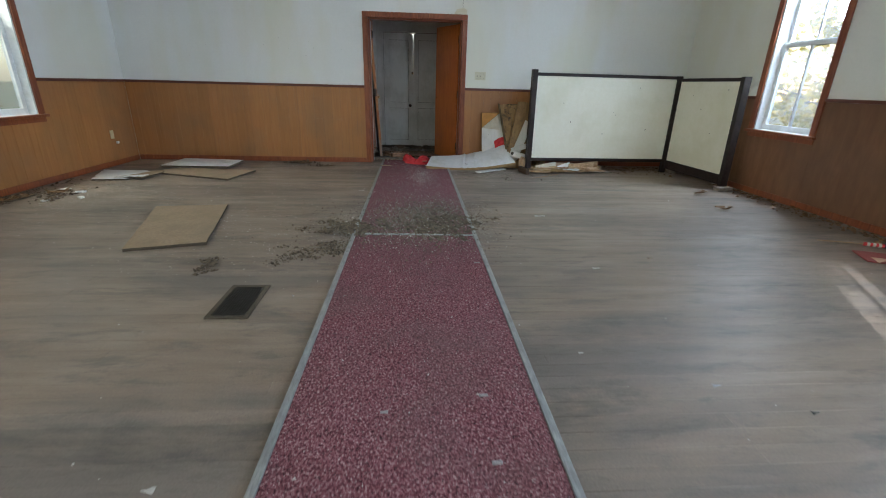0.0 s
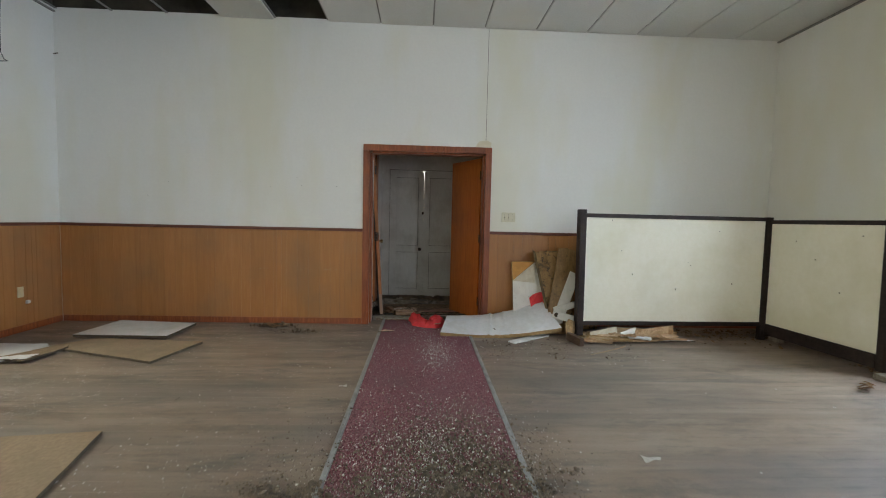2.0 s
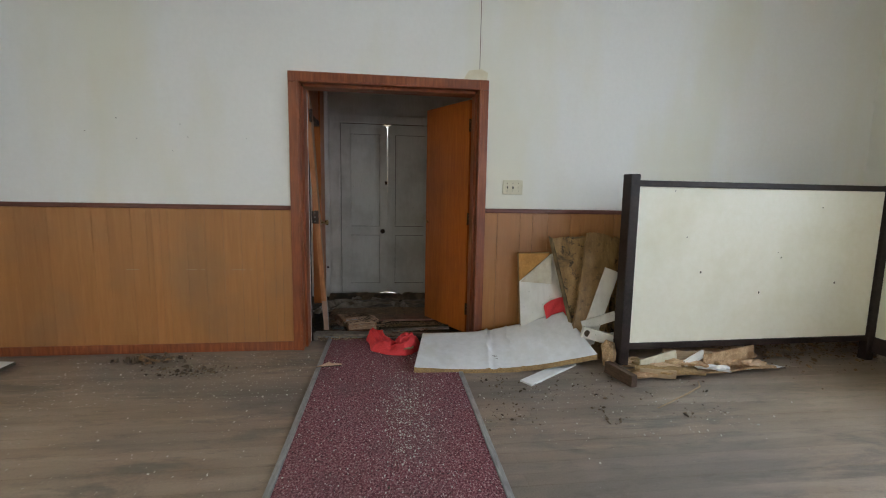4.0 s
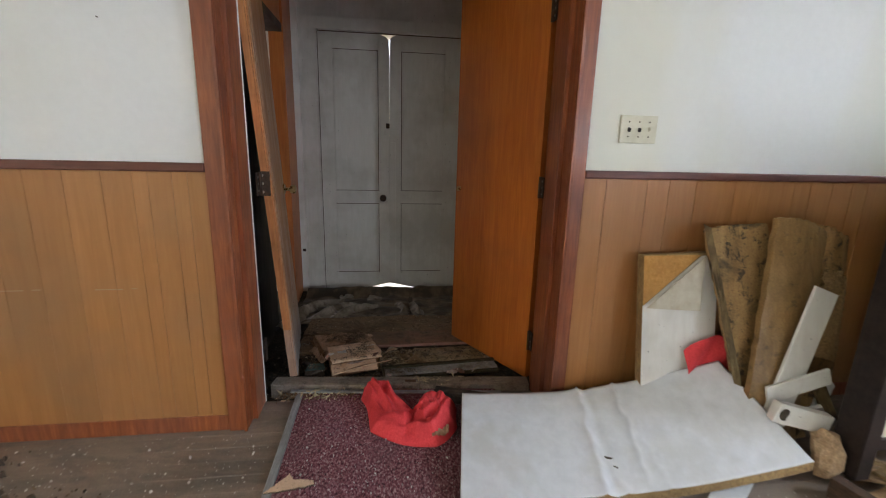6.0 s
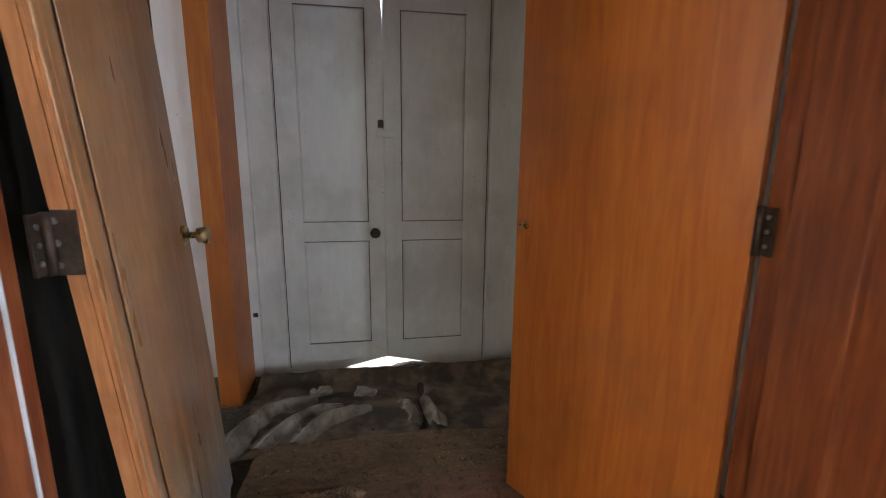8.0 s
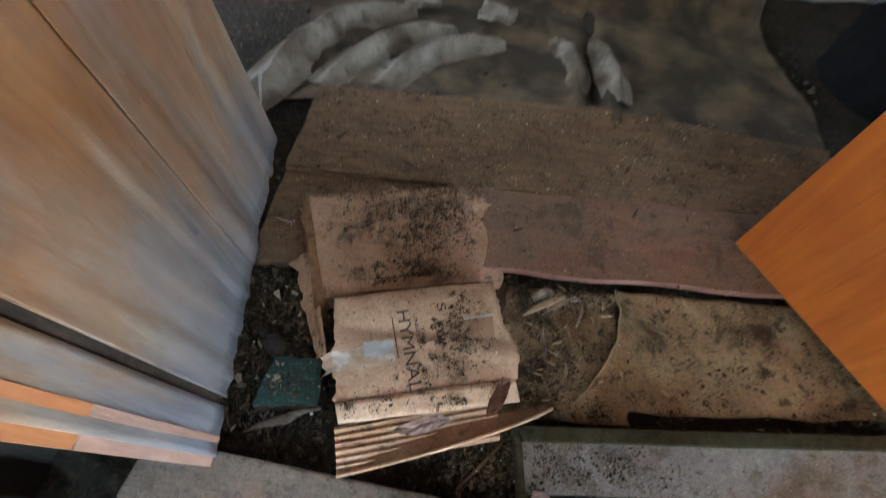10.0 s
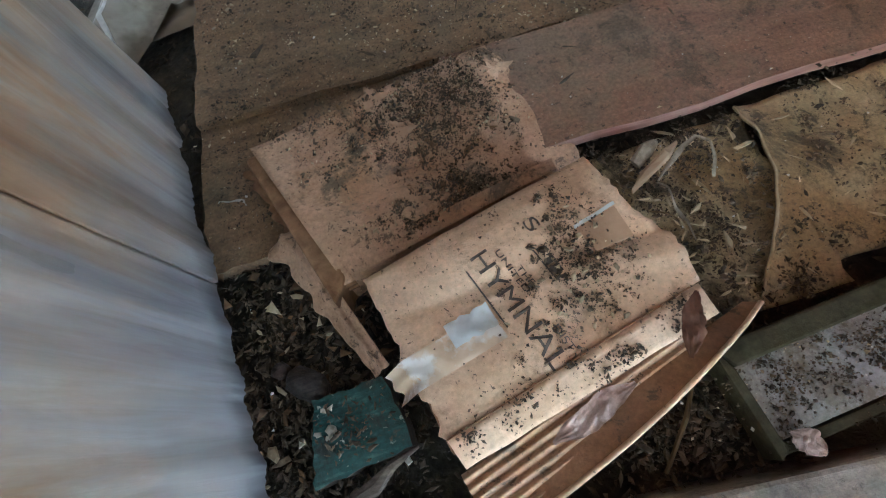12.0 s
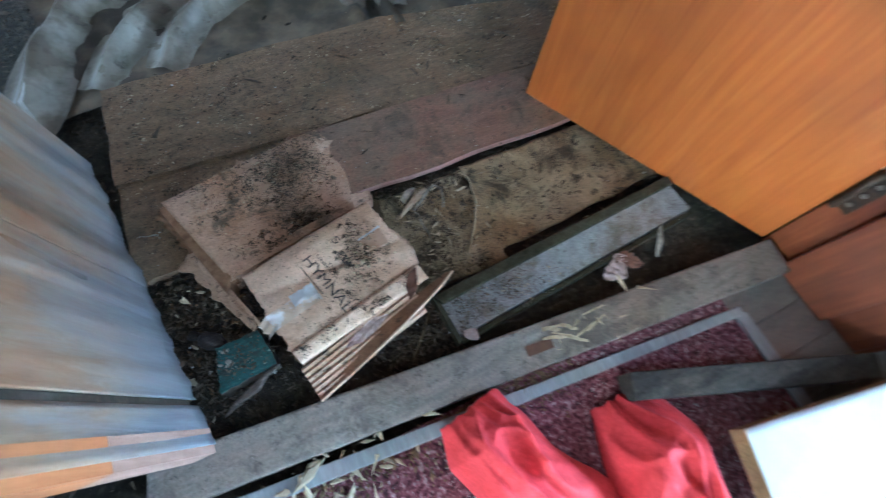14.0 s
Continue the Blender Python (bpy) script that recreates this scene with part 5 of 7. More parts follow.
# ---- front door, two panelled leaves ----
front = thing("door_3", (-0.015, 11.97, 0), "closed pair of old white panelled front doors with light showing between them", "door", kind="structure")
for i, (x0, x1) in enumerate(((-0.575, -0.036), (-0.026, 0.545))):
    notch = (-0.27, 0.21)[i]
    out = [(-0.584, -0.031), (notch, -0.031), (notch + 0.01, -0.024), (-0.031, 0.026), (-0.0285, 1.25), (-0.0292, 1.9), (-0.038, 2.02), (-0.055, 2.045), (-0.12, 2.0655), (-0.584, 2.0655)]
    if i:
        out = [(0.554, -0.031), (notch, -0.031), (notch - 0.01, -0.024), (-0.030, 0.026), (-0.0278, 1.25), (-0.0275, 1.9), (-0.022, 2.04), (0.03, 2.0655), (0.554, 2.0655)]
    leaf = part("leaf", leaned(prism(out, -0.035, 0.0), pose(0, 11.985, 0, 90, 0, 0)), WHITEWOOD, front)
    pa, pb = (-0.47, -0.118) if i == 0 else (0.064, 0.415)
    sx0, sx1 = ((x0 - 0.008, pa), (pb, x1 + 0.008))[i]
    part("stile", box(sx0, 11.968, 0.03, sx1, 11.9849, 2.03, 0.002), WHITEWOOD, leaf)
    side = pb if i == 0 else pa
    e0, e1 = ((-0.031, -0.036), (-0.0265, -0.022))[i]
    part("stile", leaned(prism([(side, 0.03), (e0, 0.03), (e0, 1.25), (e1, 2.02), (side, 2.03)], 0.0001, 0.017), pose(0, 11.985, 0, 90, 0, 0)), WHITEWOOD, leaf)
    for z0, z1 in ((0.03, 0.135), (0.735, 0.842), (1.94, 2.02)):
        part("rail", box(pa, 11.969, z0, pb, 11.9849, z1, 0.002), WHITEWOOD, leaf)
    for z0, z1 in ((0.14, 0.73), (0.847, 1.935)):
        bm = box(pa + 0.006, 11.972, z0, pb - 0.006, 11.9849, z1, 0.003)
        part("panel", bm, WHITEWOOD, leaf)
        # dark strips paint the shade that the shallow panel gaps don't get
        for q in ((pa - 0.001, z0 - 0.005, pb + 0.001, z0 - 0.001), (pa - 0.001, z1 + 0.001, pb + 0.001, z1 + 0.005), (pb - 0.005, z0, pb - 0.001, z1) if i == 0 else (pa + 0.001, z0, pa + 0.005, z1)):
            part("crack", box(q[0], 11.9665, q[1], q[2], 11.9680, q[3]), GROOVE, leaf, "dark strip painting the shade in the panel's shrinkage crack")
for q in ((-0.580, 2.058, 0.550, 2.0645), (-0.5835, 0.0, -0.5795, 2.058), (0.5495, 0.0, 0.5535, 2.058)):
    part("crack", box(q[0], 11.9645, q[1], q[2], 11.9665, q[3]), GROOVE, front, "dark gap between door and casing")
part("meeting_strip", box(-0.030, 11.955, 0.045, 0.022, 11.9675, 1.24, 0.003), WHITEWOOD, front, "worn meeting strip")
part("knob", rod([(-0.085, 11.968, 0.786), (-0.085, 11.935, 0.786), (-0.085, 11.928, 0.786), (-0.085, 11.905, 0.786), (-0.085, 11.90, 0.786)], [0.012, 0.012, 0.026, 0.028, 0.016], 16), IRON, front, "black door knob", True)
part("latch", box(-0.075, 11.952, 1.30, 0.04, 11.968, 1.335, 0.003), WHITEWOOD, front, "painted slide latch")
part("hasp", box(-0.06, 11.950, 1.35, -0.03, 11.968, 1.39, 0.003), IRON, front, "rusty hasp")
for x0, x1 in ((-0.70, -0.587), (0.557, 0.67)):
    part("casing", box(x0, 11.945, -0.03, x1, 11.9695, 2.14, 0.004), WHITEWOOD, front, "white side casing")
    part("casing_bead", box(x1 - 0.022 if x0 < 0 else x0, 11.936, -0.03, x1 if x0 < 0 else x0 + 0.022, 11.9449, 2.068, 0.003), WHITEWOOD, front)
part("head_casing", box(-0.70, 11.943, 2.069, 0.67, 11.9695, 2.16, 0.004), WHITEWOOD, front, "white head casing")
part("corner_board", box(-0.80, 11.932, -0.03, -0.722, 11.9695, 2.6, 0.004), WHITEWOOD, front, "white corner board")
part("corner_board", box(0.80, 11.938, -0.03, 0.86, 11.9695, 2.6, 0.004), WHITEWOOD, front, "white corner board")
part("iron_latch", box(-0.755, 11.922, 0.33, -0.73, 11.932, 0.352, 0.002), IRON, front, "small iron catch")

# ---- threshold ----
sill = thing("threshold", (0, 10.29, 0), "worn grey wooden threshold scattered with litter", "threshold", kind="structure")
part("board", prism([(-0.655, 10.293), (0.66, 10.180), (0.67, 10.262), (-0.64, 10.374)], -0.05, 0.034, 0.005), GREYPAINT, sill)
part("metal_strip", prism([(-0.55, 10.240), (0.50, 10.146), (0.503, 10.166), (-0.55, 10.268)], 0.011, 0.018, 0.002), STRIP, sill, "pale metal carpet bar")
part("notch", prism([(0.02, 10.262), (0.075, 10.257), (0.077, 10.277), (0.022, 10.282)], 0.0341, 0.036), GROOVE, sill, "dark worn patch")

# ---- planks over the rotten floor ----
board("loose_plank", [(-0.60, 10.93), (-0.15, 10.93), (0.62, 10.93), (0.66, 11.15), (0.1, 11.225), (-0.585, 11.20)], -0.008, 0.017, PLANKBROWN, "wide dirty brown plank laid over the rotten floor", "plank", "floor planks", PLANKBROWN)
board("loose_plank", [(-0.605, 10.70), (-0.42, 10.71), (-0.30, 10.75), (-0.2, 10.928), (-0.60, 10.928)], -0.016, 0.006, PLANKBROWN, "mossy dark plank end under the carton", "plank", "floor planks", PLANKBROWN)
board("loose_plank", [(-0.40, 10.722), (0.36, 10.736), (0.70, 10.75), (0.70, 10.926), (-0.24, 10.926)], 0.004, 0.022, PLANKRED, "reddish brown plank with a broken pink edge", "plank", "floor planks", surface("pinkish_split_edge", [(0.3, (0.19, 0.090, 0.066)), (0.7, (0.35, 0.195, 0.150))], stretch=(1, 8, 14), grain=10, blotch=12, blotch_col=(0.16, 0.07, 0.05), rough=0.75, bump=0.5))


def lino_edge(v):
    return -0.005 + 0.105 * math.sin(min(1.0, v * 1.25) * math.pi / 2) + 0.008 * noise.noise(Vector((v * 8, 2, 2)))


def lino_at(u, v):
    x0 = lino_edge(v)
    x = x0 + (0.69 - x0) * u
    lip = math.exp(-(x - x0) / 0.022) * (0.35 + 0.65 * math.sin(v * 2.6 + 0.3) ** 2)
    return (x, 10.482 + 0.05 * u + (0.238 - 0.04 * u) * v + 0.006 * noise.noise(Vector((u * 9, v * 2, 4))), -0.003 + 0.012 * lip + 0.007 * noise.noise(Vector((u * 7, v * 3, 1))))


lino = thing("linoleum_piece", (0.3, 10.6, 0), "curled stained tan linoleum with a raised torn edge", "linoleum")
part("sheet", sheet(90, 30, lino_at, 0.003), LINO, lino, "", True)
# highlight on the raised lip laid on as a pale strip
part("torn_edge", sheet(3, 40, lambda u, v: Vector(lino_at(0.0, v)) + Vector((-0.001 + 0.004 * u * (1 + 0.5 * noise.noise(Vector((v * 12, 1, 1)))), 0, 0.0005 + 0.0012 * math.sin(u * 3.1))), 0.0008), STRAW, lino, "pale strip painting the highlight along the raised torn edge", True)
scrap_lino = thing("linoleum_piece", (0, 10.6, -0.01), "dirt covered brown scrap of old linoleum", "linoleum")
part("sheet", sheet(40, 30, lambda u, v: (-0.125 + 0.225 * u + 0.012 * noise.noise(Vector((1, v * 9, 6))), 10.468 + 0.245 * v, -0.013 + 0.010 * u ** 3 + 0.010 * noise.noise(Vector((u * 5, v * 5, 6)))), 0.003), LINO, scrap_lino, "", True)
part("ragged_edge", sheet(4, 30, lambda u, v: (-0.132 + 0.020 * u + 0.012 * noise.noise(Vector((1, v * 9, 6))), 10.468 + 0.245 * v, -0.008 + 0.006 * u + 0.010 * noise.noise(Vector((0, v * 5, 6)))), 0.002), MOULDY, scrap_lino, "dark ragged edge")

tray = thing("framed_board", (0.2, 10.41, 0), "dirty grey panel in an olive-black wooden frame lying flat", "panel")
P = [(-0.099, 10.446), (0.545, 10.494), (0.552, 10.388), (-0.090, 10.338)]
part("face", prism([(-0.085, 10.43), (0.54, 10.478), (0.548, 10.402), (-0.083, 10.352)], 0.006, 0.024), GREYBOARD, tray, "dusty grey face")
OLIVE = surface("olive_black_frame_wood", [(0.3, (0.022, 0.019, 0.009)), (0.7, (0.070, 0.060, 0.032))], grain=50, blotch=16, blotch_col=(0.055, 0.046, 0.024), rough=0.8, bump=0.4, gloss=0.2, fine=(150, 0.3))
part("frame_side", prism([P[0], P[1], (0.544, 10.471), (-0.084, 10.423)], 0.0, 0.034, 0.003), OLIVE, tray)
part("frame_side", prism([P[0], (-0.087, 10.4225), (-0.080, 10.345), P[3]], 0.0, 0.032, 0.002), OLIVE, tray)
part("frame_side", prism([(-0.0795, 10.339), (0.552, 10.388), (0.551, 10.398), (-0.0795, 10.349)], 0.0, 0.020, 0.002), OLIVE, tray)

# ---- collapsed cartons ----
carton = thing("cardboard_carton", (-0.26, 10.53, 0), "collapsed soiled cardboard carton printed with a title, torn at its edges", "carton")
CU, CV = Vector((0.264, 0.064)), Vector((0.040, -0.167))
C0 = Vector((-0.411, 10.606))


def carton_top(u, v):
    p = C0 + CU * u + CV * v
    z = 0.083 + 0.005 * noise.noise(Vector((u * 3, v * 3, 2))) - 0.006 * (1 - v) ** 6 + 0.004 * math.sin(u * 3)
    rag = 0.008 * noise.noise(Vector((u * 25, v * 25, 0)))
    if u < 0.03:
        p = p + CU * (0.03 * noise.noise(Vector((4, v * 14, 1))))
    z += 0.0022 * noise.noise(Vector((u * 13, v * 11, 5))) - 0.0035 * math.exp(-((v - 0.30 - 0.35 * u) / 0.03) ** 2)
    if u > 0.97:
        p = p + CU * (rag * 3 + 0.05 * math.exp(-((v - 0.75) / 0.2) ** 2))
    return (p.x, p.y, z)


top_flap = part("top_flap", sheet(34, 26, carton_top, 0.006), CARDPALE, carton, "pale printed top flap", True)
part("body", prism([(-0.405, 10.60), (-0.155, 10.66), (-0.115, 10.50), (-0.37, 10.425)], -0.02, 0.072, 0.004), CARDEDGE, carton, "crushed brown carton body")


def flute(u, v):
    p = Vector((-0.372, 10.425)) * (1 - u) + Vector((-0.11, 10.497)) * u + Vector((0.012, -0.052)) * v
    return (p.x, p.y, 0.074 - 0.022 * v + 0.0030 * math.sin(v * 36 + u * 2) - 0.012 * u * v)


part("fold_flap", sheet(20, 4, lambda u, v: (*(Vector((-0.371, 10.4385)) * (1 - u) + Vector((-0.108, 10.5015)) * u + Vector((0.009, -0.026 - 0.004 * u)) * v + Vector((0, 0.0015)) * noise.noise(Vector((u * 9, v * 2, 3)))), 0.0846 + 0.004 * math.sin(u * 3) + 0.005 * noise.noise(Vector((u * 3, 3, 2))) - 0.009 * v), 0.004), CARDPALE, carton, "folded pale flap", True)
part("corrugated_edge", sheet(30, 60, lambda u, v: flute(u * 0.90, 0.30 + 1.0 * v), 0.003), CARD, carton, "exposed corrugated edge")
LOWCARD = surface("wet_brown_cardboard", [(0.3, (0.23, 0.115, 0.055)), (0.7, (0.35, 0.195, 0.105))], grain=22, blotch=9, blotch_col=(0.16, 0.080, 0.04), blotch_amt=0.7, rough=0.8, bump=0.3, depth=0.003, grime=[(40, 0.57, 0.62, (0.07, 0.05, 0.032), 0.8)], fine=(200, 0.25))


def lower_flap(u, v):
    """The bottom flap, curled up to a narrow tip."""
    wide = 0.036 * (1 - u) ** 0.7 + 0.006
    bend = 0.024 * math.sin(u * 3.1)
    return Vector((-0.366 + 0.312 * u + 0.010 * v, 10.390 + 0.088 * u - wide * v - 0.25 * bend * v, 0.030 + 0.016 * math.sin(u * 3) + 0.012 * u * u + 0.010 * v))


part("lower_flap", sheet(30, 10, lower_flap, 0.004), LOWCARD, carton, "curled brown lower flap", True)
part("flap_rim", rod([lower_flap(k / 12, 1.0) for k in range(13)], 0.0026, 6), CARDPALE, carton, "torn pale flap rim", True)
part("crease", rod([Vector(carton_top(k / 16 * 0.96, 0.998)) + Vector((0, -0.0005, 0.0012)) for k in range(17)], 0.0009, 5), CARDEDGE, top_flap, "dark crease along the fold")


def flap_uv(x, y):
    """Where a place of the plan lies on the top flap, along and across."""
    dx, dy = x - C0.x, y - C0.y
    det = CU.x * CV.y - CU.y * CV.x
    return (dx * CV.y - dy * CV.x) / det, (CU.x * dy - CU.y * dx) / det


def flap_z(x, y):
    u, v = flap_uv(x, y)
    return carton_top(min(0.96, max(0, u)), min(1, max(0, v)))[2]


def lid_z(x, y):
    dx, dy = x + 0.514, y - 10.828
    u, v = min(1, max(0, (dx + 0.38 * dy) / 0.32)), min(1, max(0, -dy / 0.205 + 0.3 * dx))
    return 0.0635 - 0.026 * u


def tape_at(u, v):
    x, y, z = carton_top(max(0, -0.08 + 0.42 * u + 0.012 * noise.noise(Vector((v * 9, 2, 1)))), 0.545 + 0.185 * v)
    spill = max(0.0, 0.19 - u)
    return (x - 0.11 * spill, y - 0.03 * spill, z + 0.0012 + 0.0016 * abs(noise.noise(Vector((u * 9, v * 7, 3)))) - 0.12 * spill)


tape_m = sheet(24, 12, tape_at)
part("tape", tape_m, TAPE, top_flap, "wrinkled yellowed tape", True)


def label_at(u, v):
    x, y, z = carton_top(0.17 + 0.17 * u, 0.50 + 0.14 * v + 0.03 * noise.noise(Vector((u * 6, 0, 2))))
    return (x, y, z + 0.0022)


part("label", sheet(10, 8, label_at), LABEL, top_flap, "torn pale bluish label", True)
part("torn_edge", sheet(12, 2, lambda u, v: (-0.193 + 0.048 * u, 10.588 + 0.013 * u + 0.004 * v, 0.0872 + 0.001 * math.sin(u * 9))), LABEL, top_flap, "pale torn paper edge")
part("torn_patch", prism([(-0.192, 10.588), (-0.146, 10.600), (-0.142, 10.564), (-0.182, 10.560)], 0.083, 0.0868), PATCH, top_flap, "torn brown patch")
part("torn_patch", prism([(-0.205, 10.548), (-0.165, 10.556), (-0.16, 10.536), (-0.196, 10.53)], 0.083, 0.0866), CARDPALE, top_flap, "torn pale patch")


def lettering(text, start, end, height, z, parent, material=INK, spread=True):
    """Flat printed words on a lid, their base line from start to end."""
    cu = bpy.data.curves.new("words", "FONT")
    cu.body = text
    cu.size = 1.0
    cu.extrude = 0.0
    tmp = bpy.data.objects.new("words", cu)
    scene.collection.objects.link(tmp)
    bpy.context.view_layer.update()
    me = bpy.data.meshes.new_from_object(tmp.evaluated_get(bpy.context.evaluated_depsgraph_get()))
    bpy.data.objects.remove(tmp)
    bm = bmesh.new()
    bm.from_mesh(me)
    w = max(v.co.x for v in bm.verts)
    h = max(v.co.y for v in bm.verts)
    a, b = Vector(start), Vector(end)
    d = b - a
    up = Vector((-d.y, d.x)).normalized()
    for v in bm.verts:
        p = a + d * (v.co.x / w) + up * (v.co.y / h * height)
        v.co = (p.x, p.y, z(p.x, p.y) + 0.0009)
    return part("lettering", bm, material, parent, "faded printed words")


lettering("HYMNAL", (-0.303, 10.592), (-0.264, 10.464), 0.019, flap_z, top_flap)
lettering("UNITED", (-0.277, 10.590), (-0.262, 10.540), 0.0062, flap_z, top_flap)
lettering("DIST", (-0.252, 10.503), (-0.244, 10.477), 0.0075, flap_z, top_flap)
lettering("THE", (-0.262, 10.568), (-0.255, 10.546), 0.0060, flap_z, top_flap)
lettering("S", (-0.241, 10.612), (-0.236, 10.598), 0.015, flap_z, top_flap)
for a, b in (((-0.313, 10.592), (-0.272, 10.460)), ((-0.253, 10.623), (-0.226, 10.535))):
    d = (Vector(b) - Vector(a)).normalized()
    s = Vector((-d.y, d.x)) * 0.0008
    part("print_rule", prism([tuple(Vector(a) - s), tuple(Vector(b) - s), tuple(Vector(b) + s), tuple(Vector(a) + s)], 0.0855, 0.0862), INK, top_flap, "thin printed rule")
for k in range(5):
    a = Vector((-0.241 + 0.003 * k, 10.594 - 0.012 * k))
    part("print_bar", prism([(a.x, a.y), (a.x + 0.003, a.y - 0.009), (a.x + 0.013, a.y - 0.006), (a.x + 0.010, a.y + 0.003)], 0.0855, 0.0860), INK, top_flap, "blurred print")

second = thing("cardboard_carton", (-0.35, 10.77, 0), "crushed brown carton lid covered with dirt and moss", "carton")
lid = part("lid", sheet(30, 24, lambda u, v: (*(Vector((-0.514, 10.828)) * (1 - u) * (1 - v) + Vector((-0.437, 10.625)) * (1 - u) * v + Vector((-0.165, 10.925)) * u * (1 - v) + Vector((-0.150, 10.690)) * u * v + Vector((0.05, 0.012)) * u ** 8 * (0.5 + 0.8 * noise.noise(Vector((v * 4, 3, 1))) + 0.12 * noise.noise(Vector((v * 14, 1, 1))))),
           0.058 - 0.028 * u - 0.014 * u ** 6 + 0.006 * noise.noise(Vector((u * 4, v * 4, 1))) - 0.012 * v ** 8), 0.006), CARD, second, "soiled brown lid", True)
part("side", prism([(-0.525, 10.82), (-0.505, 10.825), (-0.432, 10.63), (-0.45, 10.60)], -0.02, 0.05, 0.004), CARDEDGE, second, "torn layered side")
for layer in range(3):
    part("torn_layer", sheet(46, 4, lambda u, v: (-0.516 + 0.080 * u - (0.004 + 0.010 * layer + 0.012 * noise.noise(Vector((u * 16, layer, 3)))) * v + 0.012 * (1 - v), 10.826 - 0.205 * u, 0.050 - 0.011 * layer - 0.006 * v + 0.004 * noise.noise(Vector((u * 12, v, layer)))), 0.003), (CARD, CARDEDGE, CARDEDGE)[layer], second, "ragged torn cardboard layer", True)


def hanging(u, v):
    """The end flap, bent out along the torn side."""
    x, y = -0.483 + 0.072 * u, 10.715 - 0.190 * u
    wide = (0.034 + 0.012 * noise.noise(Vector((u * 9, 1, 4)))) * (1.15 - 0.55 * u)
    return (x - wide * v, y - 0.25 * wide * v, 0.038 - 0.020 * v + 0.004 * noise.noise(Vector((u * 9, v * 3, 2))) + 0.006 * math.exp(-((v - 0.45) / 0.1) ** 2))


part("end_flap", sheet(40, 12, hanging, 0.004), CARD, second, "ragged hanging end flap", True)
part("front_side", prism([(-0.445, 10.622), (-0.165, 10.683), (-0.165, 10.70), (-0.445, 10.65)], -0.02, 0.046, 0.003), CARD, second)
lettering("31326", (-0.312, 10.813), (-0.298, 10.782), 0.010, lid_z, lid)
lettering("PEW ED", (-0.294, 10.773), (-0.273, 10.731), 0.011, lid_z, lid)
lettering("OF", (-0.296, 10.713), (-0.287, 10.695), 0.011, lid_z, lid)

CHARRED = surface("dark_wet_wood_edge", [(0.3, (0.03, 0.022, 0.015)), (0.7, (0.10, 0.072, 0.048))], grain=60, rough=0.85, bump=0.5)
board("painted_block", [(-0.510, 10.432), (-0.498, 10.514), (-0.422, 10.518), (-0.407, 10.445)], -0.02, 0.026, TEAL, "broken block of teal painted wood", "wood block", edge=CHARRED, ragged=0.0022)
CHAR = surface("dark_rotted_wood", [(0.3, (0.018, 0.014, 0.012)), (0.7, (0.075, 0.055, 0.045))], stretch=(1, 5, 5), grain=40, rough=0.8, bump=0.7, depth=0.003, fine=(200, 0.4))


solid("dark_chunk", lumpy(rod([(-0.522, 10.550, 0.004), (-0.518, 10.547, 0.006), (-0.508, 10.538, 0.008), (-0.496, 10.527, 0.008), (-0.489, 10.520, 0.006), (-0.487, 10.518, 0.005)], [0.005, 0.014, 0.017, 0.016, 0.012, 0.004], 12), 0.004, 55), CHAR, "dark rotted wood chunk", "wood chunk", smooth=True)
solid("dark_chunk", lumpy(rod([(-0.541, 10.566, 0.0), (-0.537, 10.563, 0.004), (-0.530, 10.556, 0.005), (-0.527, 10.553, 0.002)], [0.003, 0.010, 0.009, 0.003], 10), 0.004, 70), CHAR, "small dark lump of rotted wood", "wood chunk", smooth=True)
STEM = surface("grey_brown_splinter", [(0.3, (0.05, 0.036, 0.026)), (0.7, (0.15, 0.115, 0.088))], stretch=(2, 8, 8), grain=30, rough=0.85, bump=0.5, fine=(150, 0.3))
solid("splinter", lumpy(rod([(-0.52, 10.398, 0.0), (-0.49, 10.408, 0.012), (-0.455, 10.42, 0.02), (-0.43, 10.432, 0.022), (-0.404, 10.443, 0.02)], [0.003, 0.006, 0.007, 0.005, 0.002], 7), 0.005, 60), STEM, "thin grey splinter of wood", "splinter", "splinters")


def curled_leaf(x, y, z, size, ang, material=LEAFBROWN, label="dry curled brown leaf"):
    m = pose(x, y, z, rnd.uniform(-20, 20), rnd.uniform(-20, 20), ang)

    def at(u, v):
        w = math.sin(math.pi * min(0.97, max(0.03, u))) ** 0.7
        s = 2 * v - 1
        return m @ Vector((size * (u - 0.5), size * 0.24 * w * s, size * (0.10 * s * s + 0.05 * math.sin(u * 5 + size * 90))))

    return solid("dry_leaf", sheet(12, 6, at), material, label, "leaf", "dry leaves", smooth=True)


LEAFPALE = surface("pale_pinkish_leaf", [(0.3, (0.36, 0.25, 0.21)), (0.7, (0.58, 0.46, 0.42))], grain=40, blotch=60, blotch_col=(0.16, 0.09, 0.06), rough=0.7, bump=0.5, fine=(150, 0.25))
LEAFDARK = surface("dark_red_brown_leaf", [(0.3, (0.075, 0.028, 0.015)), (0.7, (0.19, 0.085, 0.045))], grain=60, rough=0.6, bump=0.4)
LATE_LEAF = (-0.134, 10.468, 0.088, 0.062, 0.020, 58)

